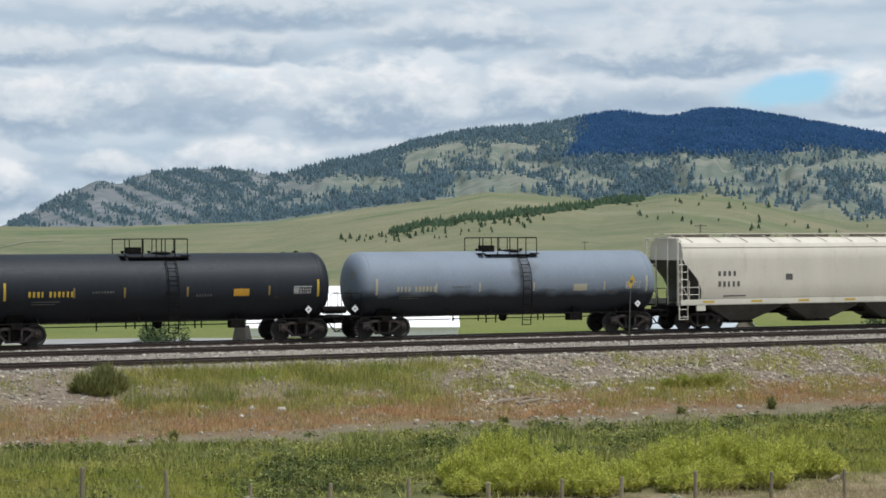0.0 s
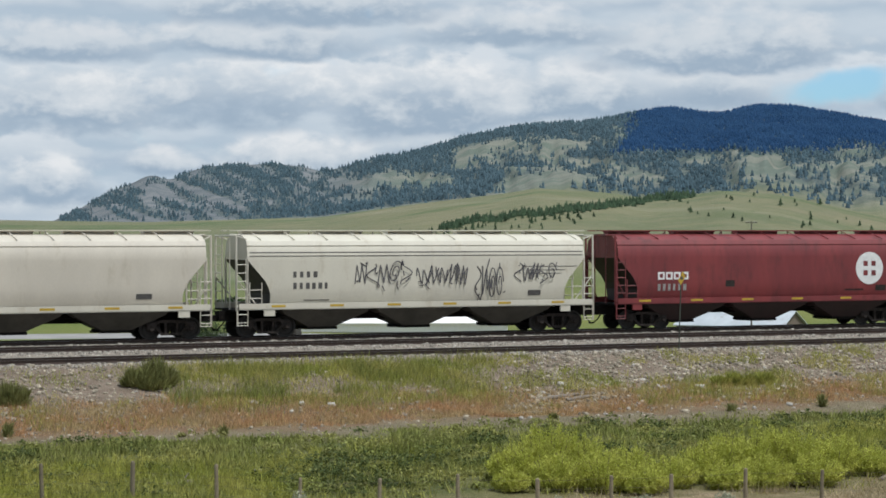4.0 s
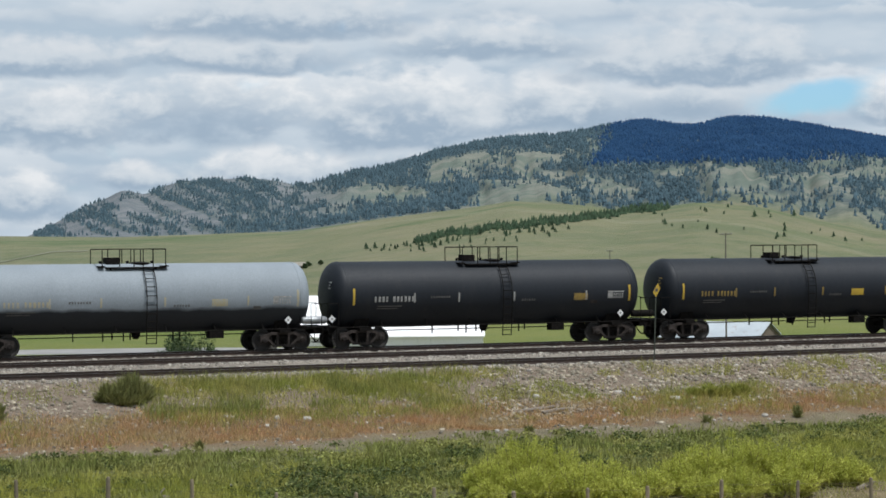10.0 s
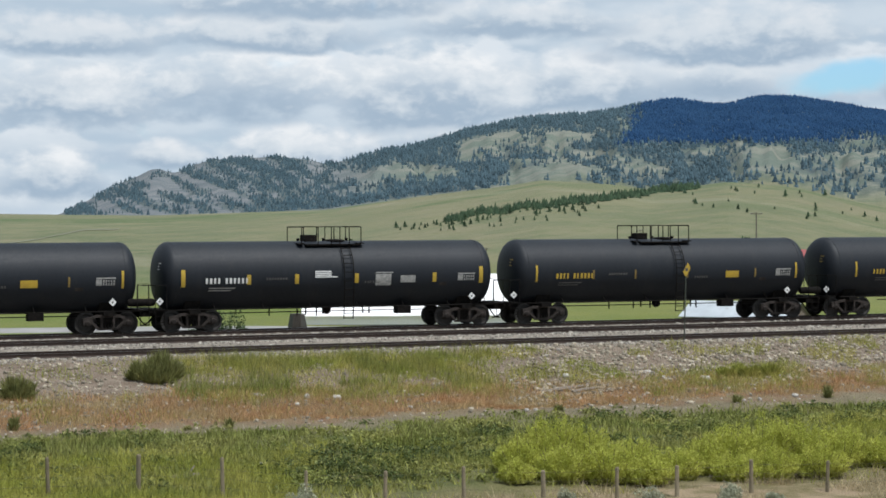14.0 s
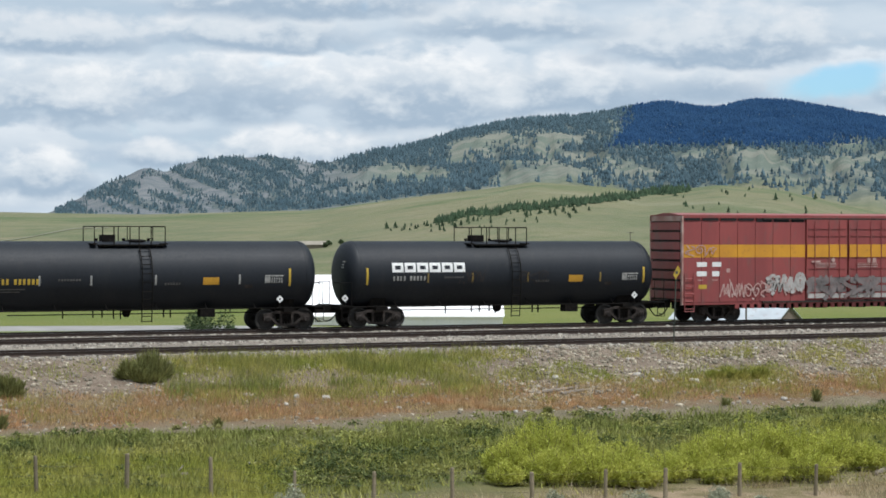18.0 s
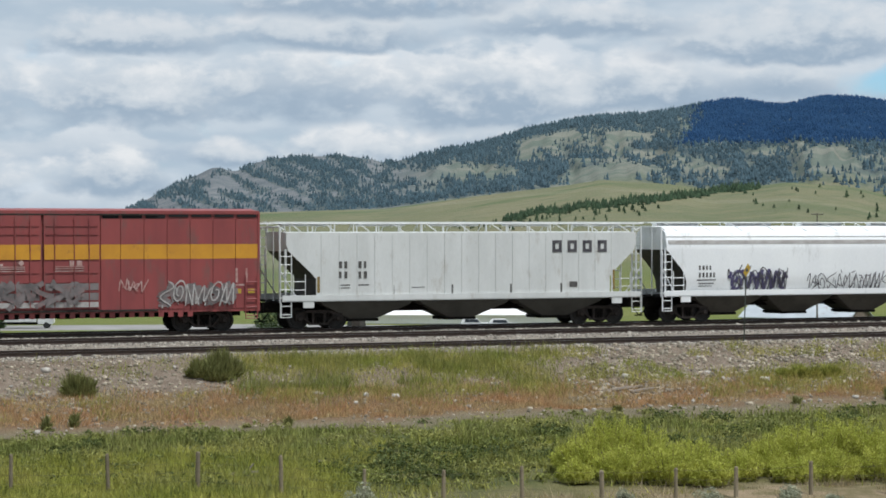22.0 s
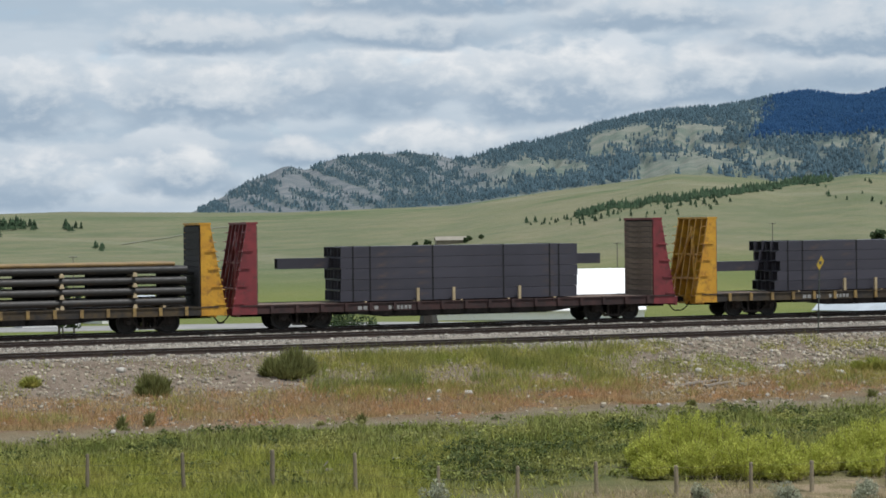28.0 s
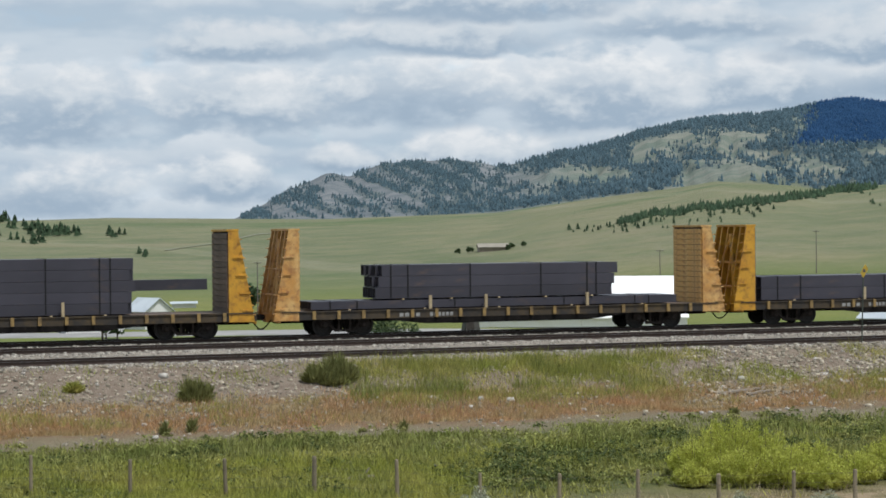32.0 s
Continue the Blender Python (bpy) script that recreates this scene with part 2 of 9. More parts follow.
def two_tone(name, top, bottom, level, soft, rough=0.4, spill=None):
    """A bottom colour that blends into a top colour round a level, with weathering."""
    m = material(name, top, tuple(c * 0.88 for c in top), 0.5, rough, 0.0, 0.02, 25.0, stretch=(1, 1, 0.35))
    n, l = m.node_tree.nodes, m.node_tree.links
    p = n["Principled BSDF"]
    old = p.inputs["Base Color"].links[0].from_socket
    tc = n.new("ShaderNodeTexCoord")
    sp = n.new("ShaderNodeSeparateXYZ")
    l.new(tc.outputs["Object"], sp.inputs[0])
    ns = n.new("ShaderNodeTexNoise")
    ns.inputs["Scale"].default_value, ns.inputs["Detail"].default_value = 0.9, 6.0
    l.new(tc.outputs["Object"], ns.inputs["Vector"])
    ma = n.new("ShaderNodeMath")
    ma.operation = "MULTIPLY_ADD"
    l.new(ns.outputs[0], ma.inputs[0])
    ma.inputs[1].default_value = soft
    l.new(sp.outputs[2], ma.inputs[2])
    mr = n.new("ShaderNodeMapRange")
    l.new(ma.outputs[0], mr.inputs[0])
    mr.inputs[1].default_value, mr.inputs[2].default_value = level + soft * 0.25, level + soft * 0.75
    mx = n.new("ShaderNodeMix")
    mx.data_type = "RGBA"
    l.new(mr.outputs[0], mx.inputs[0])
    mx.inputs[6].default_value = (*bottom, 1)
    if spill is not None:
        # dark product run down the side below the hatch
        dx = n.new("ShaderNodeMath")
        dx.operation = "SUBTRACT"
        l.new(sp.outputs[0], dx.inputs[0])
        dx.inputs[1].default_value = spill
        ab = n.new("ShaderNodeMath")
        ab.operation = "ABSOLUTE"
        l.new(dx.outputs[0], ab.inputs[0])
        add = n.new("ShaderNodeMath")
        add.operation = "MULTIPLY_ADD"
        l.new(ns.outputs[0], add.inputs[0])
        add.inputs[1].default_value = 1.6
        l.new(ab.outputs[0], add.inputs[2])
        run = n.new("ShaderNodeMapRange")
        l.new(add.outputs[0], run.inputs[0])
        run.inputs[1].default_value, run.inputs[2].default_value, run.inputs[3].default_value, run.inputs[4].default_value = 0.9, 1.5, 0.8, 0.0
        dark = n.new("ShaderNodeMix")
        dark.data_type = "RGBA"
        l.new(run.outputs[0], dark.inputs[0])
        l.new(old, dark.inputs[6])
        dark.inputs[7].default_value = (0.04, 0.042, 0.045, 1)
        old = dark.outputs[2]
    l.new(old, mx.inputs[7])
    l.new(mx.outputs[2], p.inputs["Base Color"])
    return m


# ---- mesh helpers ----
def box(bm, x0, x1, y0, y1, z0, z1):
    v = [bm.verts.new(p) for p in ((x0, y0, z0), (x1, y0, z0), (x1, y1, z0), (x0, y1, z0), (x0, y0, z1), (x1, y0, z1), (x1, y1, z1), (x0, y1, z1))]
    for f in ((3, 2, 1, 0), (4, 5, 6, 7), (0, 1, 5, 4), (1, 2, 6, 5), (2, 3, 7, 6), (3, 0, 4, 7)):
        bm.faces.new([v[i] for i in f])


def hexa(bm, p):
    """A block from eight corners: four below, four above, in the same order."""
    v = [bm.verts.new(q) for q in p]
    for f in ((3, 2, 1, 0), (4, 5, 6, 7), (0, 1, 5, 4), (1, 2, 6, 5), (2, 3, 7, 6), (3, 0, 4, 7)):
        bm.faces.new([v[i] for i in f])


def bar(bm, a, b, r, seg=6):
    """A round bar from a to b."""
    a, b = Vector(a), Vector(b)
    d = (b - a).normalized()
    u = d.cross(Vector((0, 0, 1)) if abs(d.z) < 0.9 else Vector((1, 0, 0))).normalized()
    w = d.cross(u)
    rings = []
    for c in (a, b):
        rings.append([bm.verts.new(c + (u * math.cos(2 * math.pi * i / seg) + w * math.sin(2 * math.pi * i / seg)) * r) for i in range(seg)])
    for i in range(seg):
        j = (i + 1) % seg
        bm.faces.new((rings[0][i], rings[0][j], rings[1][j], rings[1][i]))
    bm.faces.new(list(reversed(rings[0])))
    bm.faces.new(rings[1])


def rails(bm, points, r, seg=6):
    """One bent round bar through the points."""
    pts = [Vector(p) for p in points]
    rings = []
    u = None
    for i, c in enumerate(pts):
        d = Vector((0, 0, 0))
        if i:
            d += (c - pts[i - 1]).normalized()
        if i < len(pts) - 1:
            d += (pts[i + 1] - c).normalized()
        d.normalize()
        if u is None:
            u = d.cross(Vector((0, 0, 1)) if abs(d.z) < 0.9 else Vector((1, 0, 0)))
        u = (u - d * u.dot(d)).normalized()
        w = d.cross(u)
        rings.append([bm.verts.new(c + (u * math.cos(2 * math.pi * k / seg) + w * math.sin(2 * math.pi * k / seg)) * r) for k in range(seg)])
    for a, b in zip(rings, rings[1:]):
        for k in range(seg):
            j = (k + 1) % seg
            bm.faces.new((a[k], a[j], b[j], b[k]))
    bm.faces.new(list(reversed(rings[0])))
    bm.faces.new(rings[-1])


def lathe(bm, profile, seg=24, axis="x", centre=(0, 0, 0)):
    """Turns (along, radius) round an axis through centre."""
    cx, cy, cz = centre
    rings = []
    for s, r in profile:
        ring = []
        for i in range(seg if r > 1e-6 else 1):
            a = 2 * math.pi * i / seg
            p = (cx + s, cy + r * math.cos(a), cz + r * math.sin(a)) if axis == "x" else (cx + r * math.cos(a), cy + s, cz + r * math.sin(a)) if axis == "y" else (cx + r * math.cos(a), cy + r * math.sin(a), cz + s)
            ring.append(bm.verts.new(p))
        rings.append(ring)
    for a, b in zip(rings, rings[1:]):
        if len(a) == 1 and len(b) == 1:
            continue
        for i in range(seg):
            j = (i + 1) % seg
            if len(a) == 1:
                bm.faces.new((a[0], b[j], b[i]))
            elif len(b) == 1:
                bm.faces.new((a[i], a[j], b[0]))
            else:
                bm.faces.new((a[i], a[j], b[j], b[i]))
    for ring, flip in ((rings[0], True), (rings[-1], False)):
        if len(ring) > 2:
            bm.faces.new(list(reversed(ring)) if flip else ring)


MESHES = {}


def mesh_of(name, bm, mat, smooth=False, angle=35):
    me = bpy.data.meshes.new(name)
    bmesh.ops.recalc_face_normals(bm, faces=bm.faces)
    if smooth:
        for f in bm.faces:
            f.smooth = True
        for e in bm.edges:
            e.smooth = len(e.link_faces) == 2 and e.calc_face_angle(0.0) < radians(angle)
    bm.to_mesh(me)
    bm.free()
    me.materials.append(mat)
    return me


def part(name, bm, mat, parent, label="", smooth=False, at=None):
    """One mesh object under a thing or a part."""
    me = bm if isinstance(bm, bpy.types.Mesh) else mesh_of(name, bm, mat, smooth)
    ob = new(name, me)
    ob.parent = parent
    if at is not None:
        ob.matrix_basis = at
    if label:
        tagged(ob, label)
    return ob


def thing(name, label, category, m=None, group="", kind=""):
    ob = new(name)
    ob.empty_display_size = 0.2
    if m is not None:
        ob.matrix_basis = m
    return tagged(ob, label, category, group, kind)


def bm_new():
    return bmesh.new()


def smoothstep(a, b, x):
    k = np.clip((np.asarray(x, float) - a) / (b - a), 0, 1)
    return k * k * (3 - 2 * k)


def value_noise(x, y, seed=0):
    """Smooth noise in -1..1 on arrays."""
    x, y = np.asarray(x, float), np.asarray(y, float)
    xi, yi = np.floor(x).astype(np.int64), np.floor(y).astype(np.int64)
    fx, fy = x - xi, y - yi
    fx, fy = fx * fx * (3 - 2 * fx), fy * fy * (3 - 2 * fy)

    def h(i, j):
        k = (i * 374761393 + j * 668265263 + seed * 1274126177) & 0xFFFFFFFF
        k = ((k ^ (k >> 13)) * 1274126177) & 0xFFFFFFFF
        return ((k ^ (k >> 16)) & 0xFFFF) / 32767.5 - 1.0

    return (h(xi, yi) * (1 - fx) + h(xi + 1, yi) * fx) * (1 - fy) + (h(xi, yi + 1) * (1 - fx) + h(xi + 1, yi + 1) * fx) * fy


def fractal(x, y, octaves=4, seed=0):
    total, amp = 0.0, 1.0
    for o in range(octaves):
        total = total + amp * value_noise(x * 2 ** o, y * 2 ** o, seed + o * 17)
        amp *= 0.5
    return total

# ---- ground ----
TRACKS = ((88.25, 0.0), (83.2, -0.02), (78.1, -0.17))       # track centre, top of rail
EDGE_Y = (-600, -60, -12, 6, 28, 42, 52, 57, 60, 63, 66, 69, 72, 74.6, 76.2, 80.4, 81.0, 85.4, 86.0, 90.6, 93.5, 100, 130, 180, 240, 300, 345, 420)
EDGE_Z = (2.6, 2.6, 2.7, 2.6, -1.5, -3.0, -3.05, -2.75, -2.45, -2.3, -2.2, -1.9, -1.35, -0.75, -0.36, -0.33, -0.2, -0.18, -0.17, -0.17, -1.3, -2.3, -5.4, -8.6, -10.6, -11.7, -11.95, -11.95)
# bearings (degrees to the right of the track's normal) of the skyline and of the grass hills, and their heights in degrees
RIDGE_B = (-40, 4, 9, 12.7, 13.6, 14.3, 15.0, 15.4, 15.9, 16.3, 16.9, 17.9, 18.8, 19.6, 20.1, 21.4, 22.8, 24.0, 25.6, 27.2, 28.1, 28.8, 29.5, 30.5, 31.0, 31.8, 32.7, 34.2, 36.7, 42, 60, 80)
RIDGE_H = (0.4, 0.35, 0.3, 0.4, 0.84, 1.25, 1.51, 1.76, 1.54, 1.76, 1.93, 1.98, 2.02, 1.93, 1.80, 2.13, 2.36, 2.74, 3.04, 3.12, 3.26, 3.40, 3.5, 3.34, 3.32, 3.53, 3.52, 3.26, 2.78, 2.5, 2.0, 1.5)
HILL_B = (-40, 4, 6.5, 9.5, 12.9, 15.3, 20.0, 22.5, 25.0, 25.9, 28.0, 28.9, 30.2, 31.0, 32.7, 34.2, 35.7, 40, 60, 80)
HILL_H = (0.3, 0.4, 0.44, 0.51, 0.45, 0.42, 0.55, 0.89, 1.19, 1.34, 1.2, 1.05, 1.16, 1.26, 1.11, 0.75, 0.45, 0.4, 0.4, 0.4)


def soft_interp(b, xs, ys):
    """Linear knots, rounded a little."""
    return sum(np.interp(b + d, xs, ys) for d in (-0.18, -0.06, 0.06, 0.18)) / 4


def ground_height(x, y):
    x, y = np.asarray(x, float), np.asarray(y, float)
    near = np.interp(y, EDGE_Y, EDGE_Z)
    near = near - 1.2 * smoothstep(95, 175, x) * smoothstep(150, 280, y) * smoothstep(520, 400, y)
    rough = smoothstep(76.2, 73.5, y) * smoothstep(30, 50, y)
    near = near + rough * (0.10 * fractal(x / 5.0, y / 3.0, 3, 3) + 0.05 * value_noise(x / 0.9, y / 0.9, 9))
    near = near + 0.012 * value_noise(x / 0.35, y / 0.35, 5) * smoothstep(94, 92, y) * smoothstep(70, 74, y)
    r = np.hypot(x, y)
    b = np.degrees(np.arctan2(x, np.maximum(y, 1e-3)))
    b = np.where(y > 0, b, 80)
    # grassy rise from the valley floor to its crest, then a dip, then the mountains
    r_hill = 1350 + 250 * np.sin(np.radians(b * 9))
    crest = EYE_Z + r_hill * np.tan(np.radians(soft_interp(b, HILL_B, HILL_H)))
    k = np.clip((r - 360) / (r_hill - 360), 0, 1)
    rise = -12.0 + (crest + 12.0) * (0.36 * k + 0.64 * k * k * (3 - 2 * k))
    rise = rise + 2.2 * fractal(x / 170.0, y / 170.0, 3, 21) * k * (1 - k) * 2.6
    r_top = 4150 + 300 * np.sin(np.radians(b * 13 + 40))
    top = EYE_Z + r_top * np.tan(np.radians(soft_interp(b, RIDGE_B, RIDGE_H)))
    q = np.clip((r - r_hill - 120) / (r_top - r_hill - 120), 0, 1)
    past = np.clip((r - r_top) / 700, 0, 1)
    dip = np.clip((r - r_hill) / 120, 0, 1) * 6
    folds = fractal(b / 1.5 + 0.0004 * r, r / 900.0, 4, 33)
    gullies = np.abs(fractal(b / 0.8 + r / 3800.0, r / 1500.0, 3, 41))
    slope = crest - dip + (top - crest + dip) * (0.30 * q + 0.70 * q ** 1.35)
    amount = np.sin(np.pi * np.clip(q, 0, 1)) ** 1.2 * np.clip((top - crest) / 120, 0, 1)
    slope = slope + amount * (16 * folds - 15 * (gullies - 0.3)) * (0.35 + 0.65 * smoothstep(19.5, 23.5, b))
    slope = slope - past * (top - crest) * 0.8
    far = np.where(r < r_hill, rise, slope)
    t = smoothstep(360, 520, r)
    z = np.where((r > 360) & (y > 0), near * (1 - t) + far * t, near)
    return z


# bare knolls on the slopes: bearing, height, and their half sizes in degrees
KNOLLS = ((21.5, 1.45, 1.3, 0.22), (31.75, 1.9, 0.75, 0.34), (27.6, 2.0, 0.65, 0.22), (34.5, 1.85, 0.9, 0.35), (26.2, 1.5, 1.0, 0.16), (28.8, 1.6, 0.8, 0.15), (15.5, 1.2, 0.5, 0.2), (36.8, 1.4, 0.7, 0.2), (24.2, 2.3, 0.5, 0.16), (26.6, 2.5, 0.6, 0.14), (36.0, 0.85, 0.6, 0.14), (17.6, 0.95, 0.9, 0.15))


def wooded(x, y, z):
    """How closely the mountain is wooded at a place (0 bare rock and grass, 1 closed forest), and how far it lies in
    the summit's painted cloud shade.
    """
    r = np.hypot(x, y)
    b = np.degrees(np.arctan2(x, np.maximum(y, 1e-3)))
    el = np.degrees(np.arctan2(z - EYE_Z, r))
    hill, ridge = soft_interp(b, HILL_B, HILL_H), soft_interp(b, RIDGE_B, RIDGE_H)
    wave = fractal(b / 1.1, el / 0.42, 4, 61)
    fine = fractal(b / 0.34, el / 0.17, 3, 62)
    dens = 0.44 + 0.52 * wave + 0.36 * fine
    # dipping beds of rock on the western spur, with trees along the joints
    bed = el + 0.42 * b + 0.06 * fractal(b / 1.4, el / 0.5, 3, 64)
    beds = np.sin(bed * 6.283 / 0.44) + 0.5 * np.sin(bed * 6.283 / 0.27 + 1.0)
    west = smoothstep(21.6, 19.8, b)
    dens = dens * (1 - west) + west * (0.47 + beds * (0.14 + 0.24 * smoothstep(-0.5, 0.7, fractal(b / 0.9, el / 0.35, 2, 66))) + 0.24 * wave + 0.36 * fine)
    for kb, ke, kw, kh in KNOLLS:
        dens = dens - 0.62 * np.exp(-(((b - kb + 0.25 * wave) / kw) ** 2 + ((el - ke + 0.08 * wave) / kh) ** 2) ** 1.5)
    # forest along the foot of the spur and under the skyline
    foot = smoothstep(0.48, 0.12, el - hill - 0.05 * wave) * smoothstep(17.5, 18.6, b) * smoothstep(24.6, 23.0, b)
    dens = np.maximum(dens, 0.95 * foot)
    dens = np.maximum(dens, 0.85 * smoothstep(0.32, 0.1, ridge - el) * smoothstep(21.0, 23.0, b))
    # summit patch: dense forest whose colour also carries a cloud's shadow
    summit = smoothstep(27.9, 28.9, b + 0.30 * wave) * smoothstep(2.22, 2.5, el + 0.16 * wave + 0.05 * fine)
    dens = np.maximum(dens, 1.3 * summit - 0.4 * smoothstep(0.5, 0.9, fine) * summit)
    dens = dens * smoothstep(-0.05, 0.05, el - hill + 0.05 * wave) * (ridge - hill > 0.08)
    return np.clip(dens, 0, 1), summit


def ground_rows():
    ys = [-600, -200, -60, -20, -12, -4, 0, 6, 12, 20, 28, 34, 40, 44, 47]
    ys += list(np.arange(49, 94, 0.4)) + list(np.arange(95, 130, 3.0))
    y = 133.0
    while y < 4890:
        ys.append(y)
        y *= 1.014
    return np.array(ys + [4890.0])


def build_ground():
    ys = ground_rows()
    tans = np.concatenate([np.tan(np.radians(np.arange(-72, 3, 3.0))), np.tan(np.radians(np.arange(3, 40.01, 0.09))), np.tan(np.radians(np.arange(42, 73, 3.0)))])
    Y = np.repeat(ys[:, None], len(tans), 1)
    X = tans[None, :] * np.maximum(Y, 45.0)
    # past 400 m the rows become arcs
    bend = smoothstep(300, 700, Y)
    R = np.hypot(tans, 1.0)[None, :]
    X, Y = X * (1 - bend + bend / R * 1.0), Y * (1 - bend + bend / R)
    Z = ground_height(X, Y)
    n, m = X.shape
    verts = np.stack([X, Y, Z], -1).reshape(-1, 3)
    i = (np.arange(n - 1)[:, None] * m + np.arange(m - 1)[None, :]).ravel()
    faces = np.stack([i, i + 1, i + m + 1, i + m], 1)
    me = bpy.data.meshes.new("ground")
    me.vertices.add(len(verts))
    me.vertices.foreach_set("co", verts.ravel())
    me.loops.add(faces.size)
    me.loops.foreach_set("vertex_index", faces.ravel().astype(np.int32))
    me.polygons.add(len(faces))
    me.polygons.foreach_set("loop_start", np.arange(0, faces.size, 4, dtype=np.int32))
    me.polygons.foreach_set("loop_total", np.full(len(faces), 4, dtype=np.int32))
    me.polygons.foreach_set("use_smooth", np.ones(len(faces), dtype=bool))
    me.update(calc_edges=True)
    me.validate()
    wood = me.attributes.new("woodland", "FLOAT", "POINT")
    wood.data.foreach_set("value", (wooded(verts[:, 0], verts[:, 1], verts[:, 2])[0] * (np.hypot(verts[:, 0], verts[:, 1]) > 1400)).astype(np.float32))
    me.materials.append(ground_material())
    return tagged(new("ground", me), "gravel slope, weedy verge, green valley and wooded mountains", "ground", kind="structure")


def ground_material():
    m = bpy.data.materials.new("earth_grass_and_gravel")
    m.use_nodes = True
    n, l = m.node_tree.nodes, m.node_tree.links
    p = n["Principled BSDF"]
    geo = n.new("ShaderNodeNewGeometry")
    pos = geo.outputs["Position"]
    sp = n.new("ShaderNodeSeparateXYZ")
    l.new(pos, sp.inputs[0])

    def math_(op, a, b=None):
        t = n.new("ShaderNodeMath")
        t.operation = op
        for i, v in enumerate((a, b)):
            if v is None:
                continue
            if isinstance(v, (int, float)):
                t.inputs[i].default_value = v
            else:
                l.new(v, t.inputs[i])
        return t.outputs[0]

    def ns(scale, detail=5.0, r=0.6, stretch=(1, 1, 1)):
        mp = n.new("ShaderNodeMapping")
        mp.inputs["Scale"].default_value = stretch
        l.new(pos, mp.inputs[0])
        t = n.new("ShaderNodeTexNoise")
        t.inputs["Scale"].default_value, t.inputs["Detail"].default_value, t.inputs["Roughness"].default_value = scale, detail, r
        l.new(mp.outputs[0], t.inputs["Vector"])
        return t.outputs[0]

    def rg(v, a, b, c=0.0, d=1.0):
        t = n.new("ShaderNodeMapRange")
        t.interpolation_type = "SMOOTHSTEP"
        l.new(v, t.inputs[0])
        for i, q in enumerate((a, b, c, d)):
            t.inputs[i + 1].default_value = q
        return t.outputs[0]

    def mx(f, a, b):
        t = n.new("ShaderNodeMix")
        t.data_type = "RGBA"
        if isinstance(f, float):
            t.inputs[0].default_value = f
        else:
            l.new(f, t.inputs[0])
        for i, v in ((6, a), (7, b)):
            if isinstance(v, tuple):
                t.inputs[i].default_value = (*v, 1)
            else:
                l.new(v, t.inputs[i])
        return t.outputs[2]

    y = sp.outputs[1]
    wob = math_("ADD", y, math_("MULTIPLY", math_("SUBTRACT", ns(0.25, 4.0), 0.5), 4.0))
    # crushed stone
    vor = n.new("ShaderNodeTexVoronoi")
    vor.inputs["Scale"].default_value = 9.0
    l.new(pos, vor.inputs["Vector"])
    stone = mx(vor.outputs["Color"], (0.185, 0.158, 0.126), (0.33, 0.295, 0.245))
    stone = mx(rg(ns(0.5), 0.35, 0.7), stone, (0.20, 0.17, 0.14))
    dust = mx(rg(ns(0.9, 6.0), 0.35, 0.65), (0.15, 0.112, 0.083), (0.21, 0.165, 0.126))
    ballast = mx(rg(y, 75.6, 76.9), dust, stone)
    ballast = mx(rg(ns(14.0, 2.0), 0.55, 0.75, 0.0, 0.6), ballast, (0.30, 0.275, 0.24))
    # verge
    straw = mx(rg(ns(1.6, 6.0), 0.35, 0.7), (0.165, 0.105, 0.065), (0.185, 0.145, 0.085))
    weeds = mx(rg(ns(0.8, 7.0), 0.35, 0.65), (0.075, 0.088, 0.03), (0.13, 0.125, 0.05))
    path = mx(rg(ns(1.2, 6.0), 0.3, 0.7), (0.135, 0.115, 0.072), (0.185, 0.155, 0.10))
    near = mx(rg(wob, 69.4, 72.6), straw, ballast)
    near = mx(rg(wob, 66.6, 67.8), path, near)
    near = mx(rg(wob, 63.5, 66.2), weeds, near)
    soil = mx(rg(ns(0.9, 6.0), 0.4, 0.62), (0.15, 0.125, 0.062), (0.27, 0.205, 0.13))
    near = mx(rg(wob, 51.0, 54.5), soil, near)
    # behind the line: verge and pasture, paler and drier uphill
    r = math_("SQRT", math_("ADD", math_("MULTIPLY", sp.outputs[0], sp.outputs[0]), math_("MULTIPLY", y, y)))
    pasture = mx(rg(ns(0.012, 6.0), 0.35, 0.65), (0.115, 0.142, 0.033), (0.16, 0.168, 0.05))
    hill = mx(rg(ns(0.004, 7.0, 0.62), 0.32, 0.68), (0.100, 0.119, 0.064), (0.158, 0.158, 0.093))
    hill = mx(rg(ns(0.006, 6.0, 0.6, (1, 1, 1)), 0.50, 0.68, 0.0, 0.8), hill, (0.225, 0.190, 0.125))
    hill = mx(rg(ns(0.0022, 5.0, 0.5, (1, 2.2, 1)), 0.50, 0.62), hill, (0.088, 0.118, 0.055))
    track = n.new("ShaderNodeTexWave")
    track.inputs["Scale"].default_value, track.inputs["Distortion"].default_value, track.inputs["Detail"].default_value = 0.0011, 9.0, 2.0
    track.inputs["Detail Scale"].default_value = 0.6
    l.new(pos, track.inputs["Vector"])
    hill = mx(rg(track.outputs["Fac"], 0.982, 0.996, 0.0, 0.35), hill, (0.25, 0.235, 0.165))
    hill = mx(rg(ns(0.035, 5.0, 0.65), 0.40, 0.64, 0.0, 0.55), hill, (0.205, 0.185, 0.112))
    hill = mx(rg(ns(0.09, 4.0, 0.7), 0.50, 0.68, 0.0, 0.45), hill, (0.085, 0.108, 0.055))
    grass = mx(rg(r, 420, 640), pasture, hill)
    grass = mx(rg(ns(0.15, 6.0), 0.4, 0.7, 0.0, 0.35), grass, (0.10, 0.125, 0.045))
